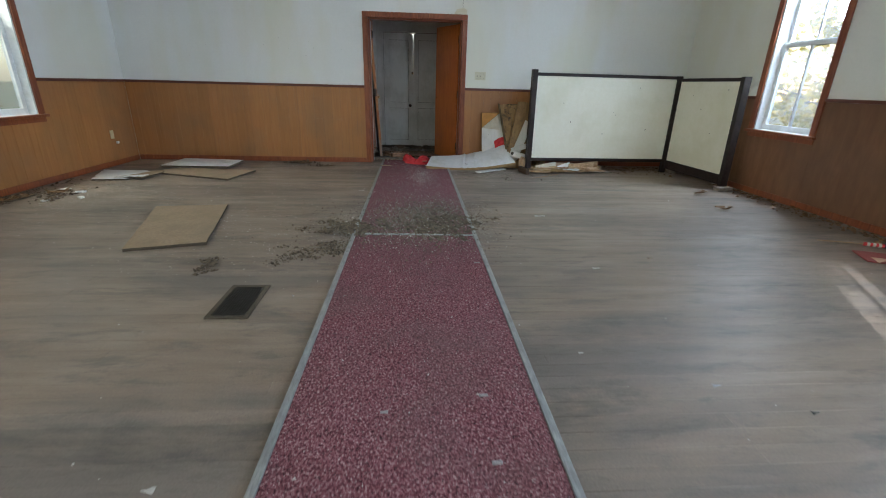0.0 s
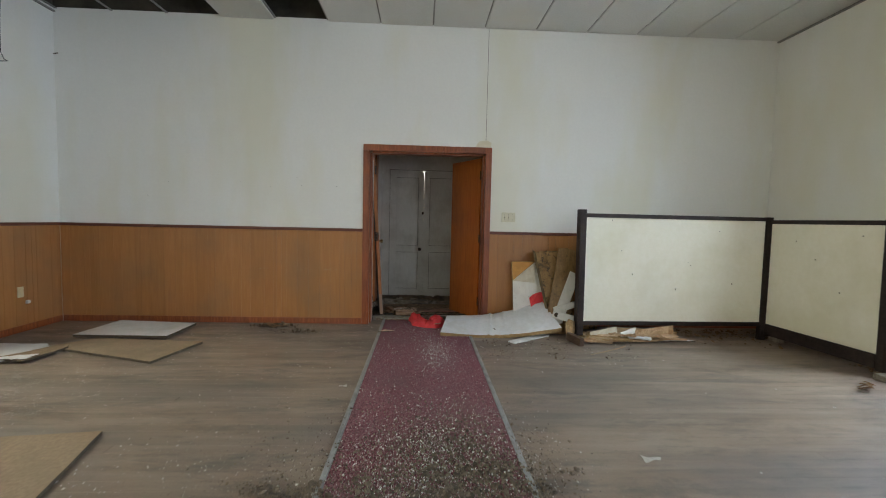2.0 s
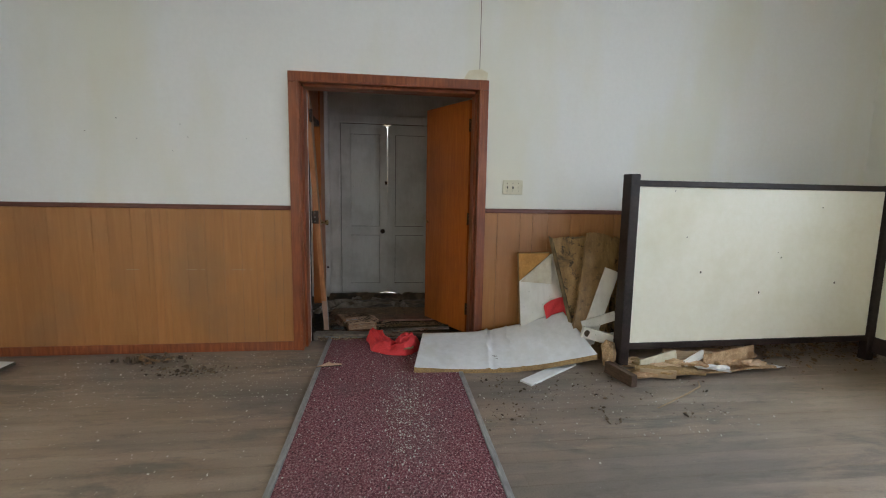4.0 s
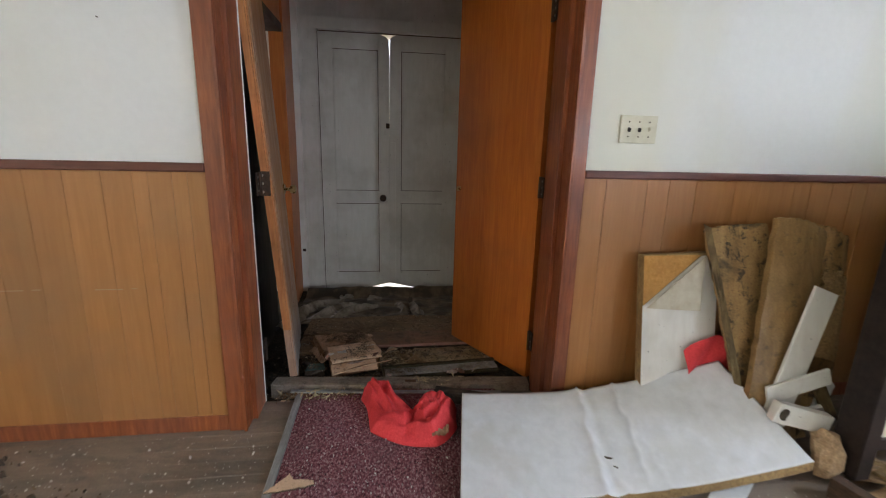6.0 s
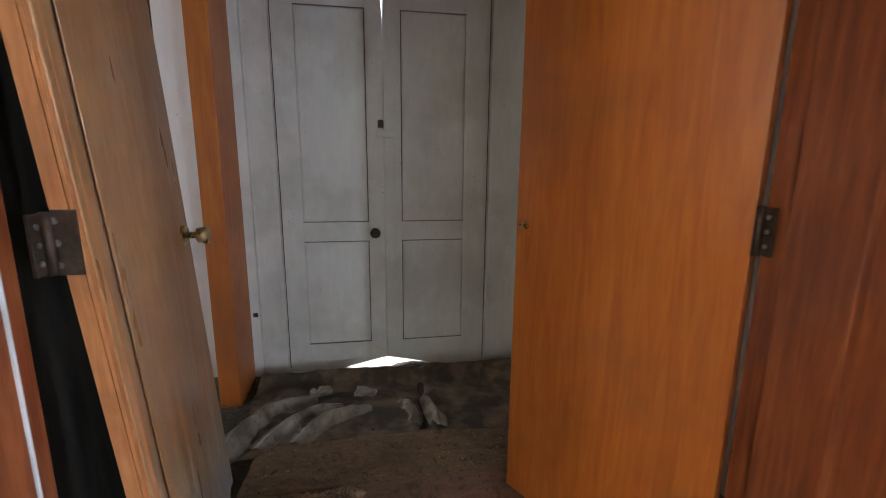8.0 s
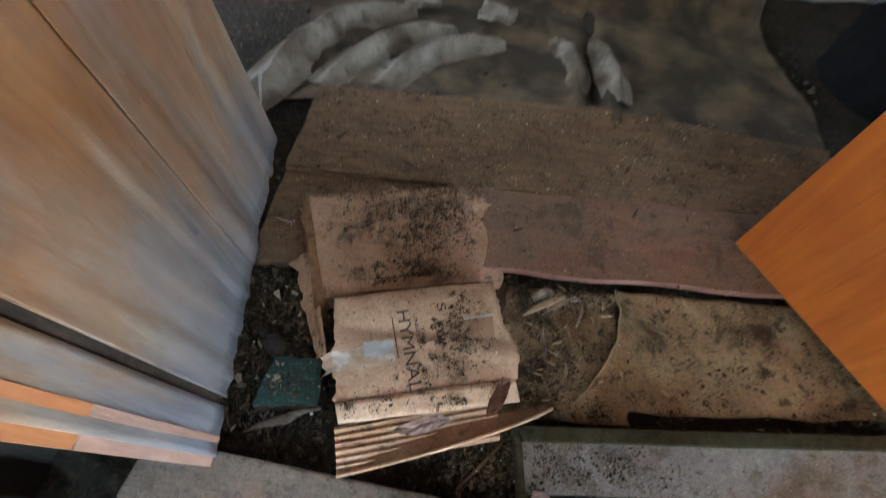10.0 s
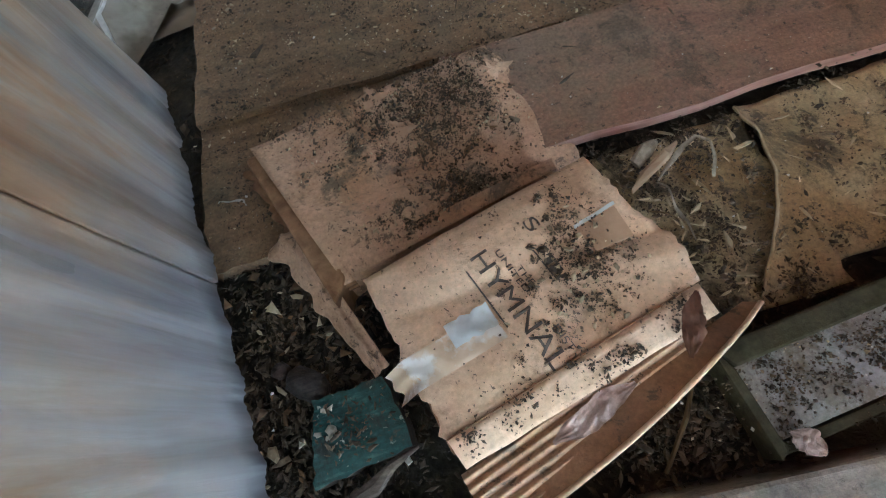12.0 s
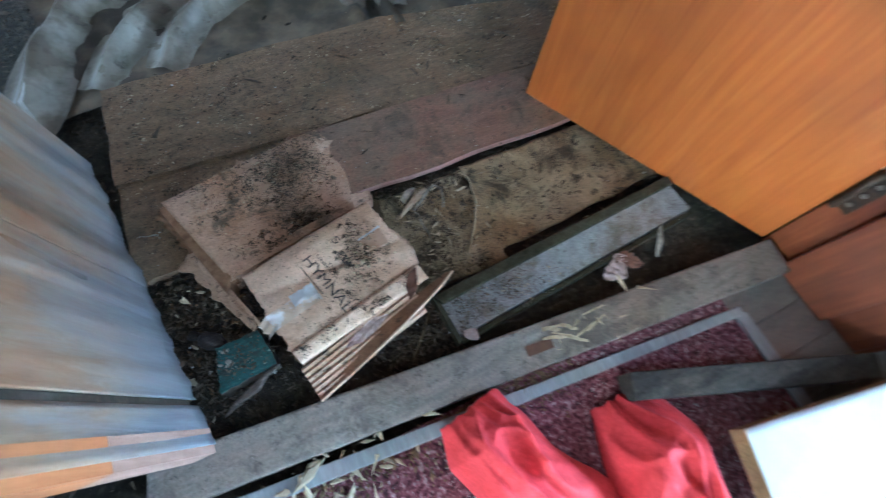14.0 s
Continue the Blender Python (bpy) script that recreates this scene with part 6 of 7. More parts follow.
def crumpled(x, y, z, length, width, ang, material, label):
    m = pose(x, y, z, 0, 0, ang)

    def at(u, v):
        w = width * math.sin(math.pi * min(0.97, max(0.03, u))) ** 0.7 * (1 + 0.25 * noise.noise(Vector((u * 9, x * 30, 5))))
        k = noise.noise(Vector((u * 2.2 + x * 30, 1, 1)))
        return m @ Vector((length * (u - 0.5), w * (v - 0.5) + 0.35 * width * k, 0.004 + 0.34 * width * abs(noise.noise(Vector((u * 6, v * 4 + y * 30, 7))))))

    return solid("dry_leaf", sheet(22, 10, at), material, label, "leaf", "dry leaves", smooth=True)


crumpled(0.150, 9.815, 0.050, 0.10, 0.06, 40, RAWFIBRE, "frayed tan tuft lying on the red cloth")
crumpled(*LATE_LEAF, LEAFDARK, "dark brown curled leaf on the carton corner")
crumpled(-0.240, 10.424, 0.066, 0.092, 0.022, 16, LEAFPALE, "pale pinkish crumpled leaf on the carton")
crumpled(0.285, 10.345, 0.030, 0.080, 0.044, 20, LEAFPALE, "crumpled pale leaf between panel and threshold")
crumpled(0.320, 10.350, 0.030, 0.065, 0.036, -30, LEAFDARK, "dark curled leaf between panel and threshold")
crumpled(-0.060, 10.346, 0.026, 0.032, 0.024, -50, LEAFPALE, "crumpled pale paper scrap on the frame")

# ---- crumpled sheeting by the front door ----
def sheeting(u, v):
    x = -0.70 + 1.38 * u + 0.02 * math.sin(v * 7)
    y = 11.17 + 0.70 * v + 0.04 * noise.noise(Vector((u * 6, v, 3)))
    crease = math.exp(-((x - 0.115 - 0.05 * (v - 0.3)) / 0.020) ** 2)
    z = -0.012 + 0.014 * noise.noise(Vector((u * 9, v * 6, 2))) + 0.006 * noise.noise(Vector((u * 25, v * 16, 2))) - 0.018 * crease + 0.035 * math.exp(-((x - 0.165 - 0.05 * (v - 0.3)) / 0.024) ** 2) * max(0.0, 1 - 1.5 * v) + 0.03 * math.exp(-((x - 0.06) / 0.03) ** 2) * max(0.0, 1 - 1.6 * v)
    return (x, y, z + 0.06 * math.exp(-((y - 11.80) / 0.05) ** 2))


# pale tone paints the gloss of the fold crests; blotches and grime are dirt
PALESHEET = surface("pale_dirty_sheeting", [(0.3, (0.165, 0.135, 0.095)), (0.7, (0.34, 0.30, 0.24))], grain=12, blotch=7, blotch_col=(0.11, 0.080, 0.048), blotch_amt=0.9, edges=(0.48, 0.60), grime=[(14, 0.55, 0.63, (0.07, 0.05, 0.03), 0.85)], rough=0.35, bump=0.35)
rumpled = thing("crumpled_sheeting", (-0.1, 11.5, -0.02), "crumpled dirty brown floor sheeting with pale folds by the front door", "sheeting")
part("base_sheet", sheet(90, 50, sheeting), PLASTIC, rumpled, "buckled dark brown sheet", True)


def fold(points, width, high):
    """A pale arched fold of the sheeting, along the points; its gloss is in the colour."""
    pts = [Vector((x, y, 0)) for x, y in points]

    def at(u, v):
        f = u * (len(pts) - 1)
        i = min(int(f), len(pts) - 2)
        p = pts[i].lerp(pts[i + 1], f - i)
        d = (pts[min(i + 2, len(pts) - 1)] - pts[max(0, i - 1)]).normalized()
        s = 2 * v - 1
        w = width * (0.5 + 0.5 * math.sin(math.pi * min(1.0, 0.15 + 0.85 * u)) ** 0.6) * (1 + 0.12 * noise.noise(Vector((u * 4, p.x * 9, s))))
        lift = (math.exp(-(s / 0.42) ** 2) - 0.28 * abs(s)) * 0.75 * high * (0.8 + 0.4 * noise.noise(Vector((u * 3, p.y * 7, 1)))) * (0.35 + 0.65 * math.sin(math.pi * u))
        return (p.x - d.y * w * s, p.y + d.x * w * s, -0.003 + lift + 0.004 * noise.noise(Vector((u * 6, v * 4, p.x * 5))))

    return sheet(40, 20, at)


for pts, w, h in ((((-0.79, 11.09), (-0.745, 11.20), (-0.69, 11.36), (-0.62, 11.50), (-0.52, 11.575), (-0.40, 11.60)), 0.075, 0.070),
                  (((-0.60, 11.22), (-0.54, 11.33), (-0.46, 11.44), (-0.36, 11.50), (-0.27, 11.52)), 0.062, 0.055),
                  (((-0.45, 11.24), (-0.40, 11.34), (-0.33, 11.42), (-0.22, 11.47), (-0.13, 11.48)), 0.058, 0.050),
                  (((0.055, 11.30), (0.07, 11.38), (0.06, 11.46), (0.02, 11.53)), 0.045, 0.050),
                  (((0.175, 11.27), (0.172, 11.36), (0.155, 11.46), (0.14, 11.54)), 0.045, 0.055)):
    part("fold", fold(pts, w, h), PALESHEET, rumpled, "pale fold painting the gloss on its crest", True)
for x, y, a in ((-0.378, 11.62, 12), (-0.155, 11.585, -8)):
    shred("white_scrap", x, y, 0.0, 0.10, 0.055, a, PALESHEET, "pale torn scrap on the sheeting", 0.02, "pale scraps", "scrap")
BLACKCLOTH = surface("black_cloth", [(0.3, (0.005, 0.005, 0.005)), (0.7, (0.013, 0.012, 0.012))], grain=60, blotch=8, blotch_col=(0.009, 0.009, 0.010), rough=0.85, bump=0.4, gloss=0.15)


def bag(u, v):
    a, e = u * math.tau, v * math.pi / 2
    r = 1 + 0.16 * noise.noise(Vector((math.cos(a) * 1.6, math.sin(a) * 1.6, v * 2)))
    crinkle = 0.018 * (1 - 2 * abs(noise.noise(Vector((math.cos(a) * 4, math.sin(a) * 4, v * 4)))))
    return (1.09 + (0.27 * r + crinkle) * math.cos(a) * math.cos(e), 11.50 + (0.24 * r + crinkle) * math.sin(a) * math.cos(e), -0.03 + (0.25 * r + crinkle) * math.sin(e))


solid("black_bag", sheet(60, 24, bag), BLACKCLOTH, "slumped black bag on the floor behind the open door", "bag", smooth=True)


STRAWGREY = surface("grey_dry_stem", [(0.3, (0.16, 0.13, 0.09)), (0.7, (0.42, 0.37, 0.29))], grain=120, blotch=30, blotch_col=(0.09, 0.07, 0.045), rough=0.8, bump=0.4)


def ribbon(points, width, twist=1.0):
    """A thin torn band through the points, turning as it goes."""
    pts = [Vector(p) for p in points]

    def at(u, v):
        f = u * (len(pts) - 1)
        i = min(int(f), len(pts) - 2)
        p = pts[i].lerp(pts[i + 1], f - i)
        d = (pts[i + 1] - pts[i]).normalized()
        side = Vector((-d.y, d.x, 0)).normalized()
        a = twist * math.sin(u * 5)
        w = width * (0.6 + 0.4 * math.sin(math.pi * u)) * (v - 0.5)
        return p + side * w * math.cos(a) + Vector((0, 0, abs(w) * math.sin(a) + 0.004 * math.sin(u * 7)))

    return sheet(28, 2, at)


for pts, w, mt in ((((-0.72, 11.02, 0.0), (-0.70, 11.10, 0.03), (-0.735, 11.2, 0.04), (-0.72, 11.28, 0.03)), 0.010, FLAKE),
                   (((0.015, 10.628, 0.014), (0.022, 10.648, 0.02), (0.024, 10.668, 0.024), (0.013, 10.680, 0.026), (-0.005, 10.674, 0.024), (-0.022, 10.662, 0.022), (-0.038, 10.652, 0.018), (-0.049, 10.643, 0.014)), 0.007, STRAWGREY),
                   (((-0.049, 10.643, 0.012), (-0.046, 10.628, 0.016), (-0.046, 10.605, 0.014), (-0.040, 10.585, 0.016), (-0.043, 10.56, 0.010)), 0.005, STRAWGREY),
                   (((-0.075, 10.61, 0.012), (-0.05, 10.588, 0.016), (-0.034, 10.560, 0.010)), 0.004, MOULDY)):
    solid("torn_strip", ribbon(pts, w), mt, "thin torn strip curled on the litter", "strip", "torn strips", smooth=True)
solid("splinter", lumpy(rod([(-0.081, 10.643, 0.012), (-0.06, 10.655, 0.020), (-0.03, 10.671, 0.022), (-0.003, 10.686, 0.014)], [0.003, 0.006, 0.007, 0.003], 7), 0.005, 70), RAWPLANK, "split pale wood splinter beside the carton", "splinter", "splinters")
solid("splinter", lumpy(rod([(-0.062, 10.676, 0.012), (-0.045, 10.685, 0.022), (-0.030, 10.692, 0.020)], [0.005, 0.009, 0.004], 7), 0.006, 80), STRAWGREY, "short pale splinter beside the carton", "splinter", "splinters")
solid("splinter", rod([(0.385, 10.332, 0.038), (0.410, 10.358, 0.044), (0.440, 10.392, 0.040)], [0.003, 0.006, 0.003], 7), STRAWGREY, "pale splinter leaning on the framed panel", "splinter", "splinters")
solid("splinter", rod([(-0.105, 10.432, -0.008), (-0.14, 10.392, 0.0), (-0.18, 10.351, -0.006)], [0.0015, 0.003, 0.002], 6), MOULDY, "thin brown stalk beside the carton", "splinter", "splinters")
solid("wire_scrap", ribbon([(-0.585, 10.80, 0.008), (-0.565, 10.785, 0.020), (-0.55, 10.79, 0.018), (-0.543, 10.775, 0.018)], 0.006, 2.0), FLAKE, "pale twisted scrap by the plank", "strip", "torn strips", smooth=True)
for k in range(9):
    a = rnd.uniform(-0.5, 0.9)
    x, y = 0.13 + rnd.gauss(0, 0.045), 10.285 + rnd.gauss(0, 0.012)
    ln = rnd.uniform(0.03, 0.075)
    solid("splinter", ribbon([(x, y, 0.037), (x + ln * 0.5 * math.cos(a), y - ln * 0.5 * math.sin(a), 0.043), (x + ln * math.cos(a), y - ln * math.sin(a), 0.038)], rnd.uniform(0.004, 0.010), 0.4), STRAW, "pale thin splinter on the threshold", "splinter", "splinters", smooth=True)


# ---- loose litter ----
LITTER = surface("dark_leaf_crumbs", [(0.3, (0.038, 0.028, 0.018)), (0.7, (0.150, 0.108, 0.068))], grain=90, rough=0.9, island=0.7, bump=0)
def chips(name, label, material, count, place, size, kind="stuff", flat=0.4, long=1.0):
    """Many small irregular bits in one mesh; place() gives x, y, z."""
    verts, faces = [], []
    for _ in range(count):
        x, y, z = place()
        s = size * min(3.2, math.exp(rnd.gauss(-0.1, 0.55)))
        a = rnd.uniform(0, math.tau)
        ca, sa = math.cos(a), math.sin(a)
        tx, ty = rnd.gauss(0, 0.22), rnd.gauss(0, 0.22)
        n = rnd.randint(3, 5)
        base = len(verts)
        ring = [(math.cos(k * math.tau / n) * rnd.uniform(0.55, 1.25), math.sin(k * math.tau / n) * rnd.uniform(0.55, 1.25)) for k in range(n)]
        for top in (0, 1):
            for px, py in ring:
                g = 1 - 0.35 * top
                qx, qy = px * s * long * g, py * s / long * g
                verts.append((x + qx * ca - qy * sa, y + qx * sa + qy * ca, z + top * s * flat * 1.6 + tx * qx + ty * qy + 0.2 * s))
        faces.append(tuple(base + n + k for k in range(n)))
        for k in range(n):
            faces.append((base + k, base + (k + 1) % n, base + n + (k + 1) % n, base + n + k))
    me = bpy.data.meshes.new(name)
    me.from_pydata(verts, [], faces)
    me.materials.append(material)
    return tagged(new(name, me), label, "litter", "", kind)


def cloud(cx, cy, sx, sy, z=0.0, turn=0.0):
    def place():
        u, v = rnd.gauss(0, 1) * sx, rnd.gauss(0, 1) * sy
        c, s = math.cos(radians(turn)), math.sin(radians(turn))
        return (cx + u * c - v * s, cy + u * s + v * c, z)

    return place


def clumps(place, number, sigma, lift=0.0):
    """Gathers a scatter into uneven clumps."""
    heads = [(place(), rnd.uniform(0.3, 1.6)) for _ in range(number)]

    def gathered():
        (x, y, z), k = rnd.choice(heads)
        return (x + rnd.gauss(0, sigma * k), y + rnd.gauss(0, sigma * k), z + lift * rnd.random())

    return gathered


def area(x0, y0, x1, y1, z=0.0):
    return lambda: (rnd.uniform(x0, x1), rnd.uniform(y0, y1), z)


def on_flap(cx, cy, sx, sy):
    spread = cloud(cx, cy, sx, sy)

    def place():
        for _ in range(40):
            x, y, z = spread()
            u, v = flap_uv(x, y)
            if 0.02 < u < 0.97 and 0.02 < v < 0.98:
                break
        return (x, y, flap_z(x, y) + 0.0004)

    return place


chips("grit_pile", "dark grey-brown grit spilled over the carpet", GRIT, 3600, clumps(cloud(0.22, 6.66, 0.16, 0.18, 0.011), 110, 0.032), 0.0054)
chips("grit_pile", "dark grey-brown grit spilled over the carpet edge", GRIT, 2900, clumps(cloud(-0.52, 6.56, 0.15, 0.08, 0.011, 10), 70, 0.025), 0.0058)
chips("grit_pile", "grit and crumbs trailing over the floorboards", GRIT, 1500, clumps(cloud(-0.72, 6.04, 0.17, 0.08, 0.001, 38), 45, 0.026), 0.0050)
chips("grit_pile", "small heap of grit on floorboards", GRIT, 520, clumps(cloud(-1.405, 5.75, 0.032, 0.09, 0.001, -6), 22, 0.014), 0.0052)
chips("grit_scatter", "fine grit scattered round the aisle", GRIT, 4200, cloud(-0.2, 6.75, 0.38, 0.40, 0.011), 0.0032)
chips("grit_pile", "dark litter by the end wall", LITTER, 220, cloud(-1.40, 9.60, 0.12, 0.05, 0.001), 0.006)
chips("grit_pile", "dark litter lump by the end wall", LITTER, 200, cloud(-1.72, 9.82, 0.10, 0.03, 0.001), 0.010, flat=0.8)
chips("grit_scatter", "pale crumbs mixed into the grit", FLAKE, 1800, cloud(-0.15, 6.6, 0.40, 0.26, 0.0125), 0.0017)
chips("grit_scatter", "pale and grey grit strewn over the carpet", FLAKE, 7500, cloud(0.10, 6.85, 0.26, 0.40, 0.0122), 0.0021)
chips("grit_scatter", "dark grit strewn over the carpet", GRIT, 9000, cloud(0.14, 6.85, 0.24, 0.36, 0.0122), 0.0034)
chips("grit_scatter", "pale crumbs strewn over the floorboards", FLAKE, 900, cloud(-1.3, 6.6, 0.55, 0.6, 0.001), 0.0024)
chips("plaster_flakes", "pale plaster flakes scattered over the carpet", FLAKE, 3000, area(-0.48, 7.0, 0.48, 10.1, 0.0115), 0.0018)
chips("plaster_flakes", "pale plaster flakes on the near carpet", FLAKE, 250, area(-0.48, 3.0, 0.48, 7.0, 0.0115), 0.0020)
chips("plaster_flakes", "pale plaster flakes scattered over floorboards", FLAKE, 1400, area(-4.0, 7.6, -0.55, 9.9, 0.001), 0.0022)
chips("plaster_flakes", "pale flakes gathered by the end wall", FLAKE, 1100, area(-2.2, 9.1, -0.55, 9.95, 0.001), 0.0022)
chips("plaster_flakes", "pale flakes over the open floor", FLAKE, 300, area(-4.0, 3.0, 4.0, 9.2, 0.001), 0.0030)
chips("plaster_dust", "grey plaster crumbs along the west side", FLAKE, 6500, clumps(cloud(-3.35, 7.75, 0.38, 0.55, 0.0005), 170, 0.075), 0.0018, flat=0.25)
chips("leaf_heap", "heap of dead leaves and crumbs by the west wall", LITTER, 260, clumps(cloud(-3.74, 7.62, 0.10, 0.16, 0.002), 14, 0.03, 0.014), 0.008, flat=0.35, long=1.4)
chips("leaf_heap", "low heap of dark crumbs in the west corner", LITTER, 240, clumps(cloud(-4.02, 7.35, 0.07, 0.22, 0.002), 12, 0.03, 0.012), 0.008, flat=0.35, long=1.4)
chips("pile_crumbs", "pale crumbs on the floorboards before the pile", FLAKE, 420, area(0.52, 8.5, 2.1, 9.4, 0.001), 0.0026)
chips("pile_crumbs", "dark crumbs on the floorboards before the pile", LITTER, 420, clumps(area(0.52, 8.7, 2.1, 9.4, 0.001), 60, 0.05), 0.0045, flat=0.35, long=1.3)
chips("plaster_dust", "pale dust patch on the carpet", FLAKE, 1800, cloud(0.10, 8.85, 0.09, 0.30, 0.0115), 0.0019)
chips("wall_litter", "dry leaves and crumbs along the east wall", LEAFBROWN, 900, lambda: (4.15 - abs(rnd.gauss(0, 0.10)), rnd.uniform(5.2, 8.6), 0.001), 0.010, flat=0.3)
chips("wall_litter", "dry leaves and crumbs under the partition", LEAFBROWN, 500, lambda: (rnd.uniform(2.7, 4.1), 9.85 - abs(rnd.gauss(0, 0.28)), 0.001), 0.009, flat=0.3)
chips("wall_litter", "dark crumbs along the west wall", LITTER, 260, lambda: (-4.17 + abs(rnd.gauss(0, 0.16)), rnd.uniform(6.8, 8.5), 0.001), 0.007, flat=0.3)
for x, y, ln, a in ((-3.58, 7.78, 0.16, 20), (-3.42, 7.55, 0.11, -35), (-3.66, 7.42, 0.13, 60), (-3.82, 7.90, 0.14, -15)):
    shred("plaster_piece", x, y, -0.008, ln * 0.6, ln * 0.4, a, WHITEBOARD, "broken white plaster piece on the floorboards", 0.012, "plaster pieces", "plaster")
board("dark_board", [(-4.12, 7.30), (-3.94, 7.36), (-3.92, 7.62), (-4.08, 7.64)], 0.001, 0.016, BROWNBAG, "short dark board lying by the west wall", ragged=0.008)
chips("vestibule_litter", "dark rotted chips over the vestibule floor", LITTER, 5000, area(-0.95, 10.36, 0.75, 11.9, -0.025), 0.0036, flat=0.35, long=1.5)
chips("vestibule_litter", "brown chips and crumbs beside the cartons", LITTER, 5200, cloud(-0.50, 10.56, 0.07, 0.11, -0.012), 0.0024, flat=0.3, long=1.6)
chips("vestibule_litter", "dry leaf fragments beside the cartons", LEAFBROWN, 110, cloud(-0.50, 10.57, 0.055, 0.10, -0.002), 0.0042, flat=0.10, long=1.5)
chips("vestibule_litter", "pale chips beside the cartons", STRAW, 60, cloud(-0.50, 10.57, 0.05, 0.10, 0.002), 0.0035, flat=0.12, long=1.5)
chips("vestibule_litter", "dark crumbs before the framed board", LITTER, 2600, cloud(-0.13, 10.40, 0.06, 0.035, -0.010), 0.0022, flat=0.3, long=1.5)
chips("carton_litter", "brown crumbs lying on the carton lid", LITTER, 3000, clumps(on_flap(-0.205, 10.552, 0.034, 0.038), 80, 0.006), 0.0008, flat=0.5, long=1.35)
def on_fold():
    u, v = rnd.uniform(0.05, 0.98), rnd.random()
    p = Vector((-0.371, 10.4385)) * (1 - u) + Vector((-0.108, 10.5015)) * u + Vector((0.009, -0.028)) * v
    return (p.x, p.y, 0.0856 + 0.004 * math.sin(u * 3) - 0.009 * v)


chips("carton_litter", "dark crumbs along the carton fold", LITTER, 900, clumps(on_fold, 34, 0.006), 0.0009, flat=0.5, long=1.3)
chips("paint_flakes", "pale peeled splinters on the green block", STRAWGREY, 16, cloud(-0.490, 10.482, 0.012, 0.008, 0.026, 35), 0.0034, flat=0.15, long=1.2)
chips("paint_flakes", "brown crumbs on the green block", LITTER, 160, cloud(-0.46, 10.478, 0.025, 0.016, 0.026), 0.0016, flat=0.3, long=1.6)
chips("carton_litter", "pale and brown flakes on the carton lid", STRAW, 120, on_flap(-0.205, 10.552, 0.030, 0.034), 0.0016, flat=0.3, long=1.3)
chips("carton_litter", "sparse dark crumbs over the carton lid", LITTER, 500, on_flap(-0.25, 10.52, 0.06, 0.05), 0.0007)
def on_lid():
    if rnd.random() < 0.72:
        u, v = rnd.gauss(0.66, 0.24), rnd.gauss(0.30, 0.20)
    else:
        u, v = rnd.gauss(0.48, 0.15), rnd.gauss(0.86, 0.06)
    u, v = min(0.99, max(0.10, u)), min(0.95, max(0.03, v))
    x = -0.514 * (1 - u) * (1 - v) - 0.437 * (1 - u) * v - 0.165 * u * (1 - v) - 0.150 * u * v
    y = 10.828 * (1 - u) * (1 - v) + 10.625 * (1 - u) * v + 10.925 * u * (1 - v) + 10.69 * u * v
    return (x, y, 0.0585 - 0.028 * u - 0.014 * u ** 6 + 0.006 * noise.noise(Vector((u * 4, v * 4, 1))) - 0.012 * v ** 8)


for k in range(6):
    x, y, z = on_lid()
    solid("paper_scrap", sheet(8, 6, lambda u, v: (x + 0.045 * (u - 0.5) * (0.4 + 0.6 * math.sin(math.pi * min(1.0, v + 0.15)) + 0.5 * noise.noise(Vector((v * 3, k, 1)))), y + 0.034 * (v - 0.5) * (0.5 + 0.5 * math.sin(math.pi * min(1.0, u + 0.1)) + 0.5 * noise.noise(Vector((u * 3, k, 4)))), z + 0.002 + 0.004 * abs(noise.noise(Vector((u * 3 + k, v * 3, 2)))))), (CARD, PATCH, CARDPALE)[k % 3], "torn flake of soiled cardboard on the carton", "scrap", "cardboard flakes", smooth=True)
chips("carton_litter", "dark moss and crumbs on the second carton", LITTER, 13000, clumps(on_lid, 420, 0.007, 0.002), 0.0008, flat=0.6, long=1.4)
chips("carton_litter", "pale grains in the dirt on the second carton", STRAW, 1100, clumps(on_lid, 120, 0.010, 0.002), 0.0009, flat=0.4, long=1.5)
chips("carton_litter", "brown chips on the second carton", LEAFBROWN, 500, clumps(on_lid, 60, 0.008), 0.0016, flat=0.25, long=1.6)
chips("plank_litter", "dark crumbs on the planks", LITTER, 8000, clumps(area(-0.58, 10.75, 0.62, 11.2, 0.019), 260, 0.012), 0.0012, flat=0.4, long=1.5)
chips("plank_litter", "brown and pale grains on the planks", STRAW, 2200, clumps(area(-0.58, 10.75, 0.62, 11.2, 0.019), 200, 0.02), 0.0011, flat=0.4, long=1.5)
chips("plank_litter", "fine dark dirt over the planks", LITTER, 13000, area(-0.58, 10.74, 0.62, 11.2, 0.019), 0.0008, flat=0.4, long=1.4)
chips("lino_litter", "dark dirt beside the carton", LITTER, 3500, clumps(area(-0.12, 10.47, 0.09, 10.72, -0.004), 70, 0.014), 0.0013, flat=0.4, long=1.5)
chips("lino_litter", "straw and pale bits beside the carton", STRAW, 130, area(-0.11, 10.48, 0.08, 10.71, 0.0), 0.0028, flat=0.15, long=2.2)
chips("plank_litter", "thin dark twigs on the planks", LITTER, 60, area(-0.5, 10.78, 0.5, 11.15, 0.022), 0.005, flat=0.12, long=2.6)
chips("plank_litter", "pale crumbs on the planks and panel", FLAKE, 160, area(-0.58, 10.36, 0.62, 11.2, 0.023), 0.0013)
chips("panel_litter", "brown crumbs on the framed panel", LITTER, 2200, clumps(cloud(0.01, 10.395, 0.07, 0.018, 0.0242), 60, 0.009), 0.0009, flat=0.5)
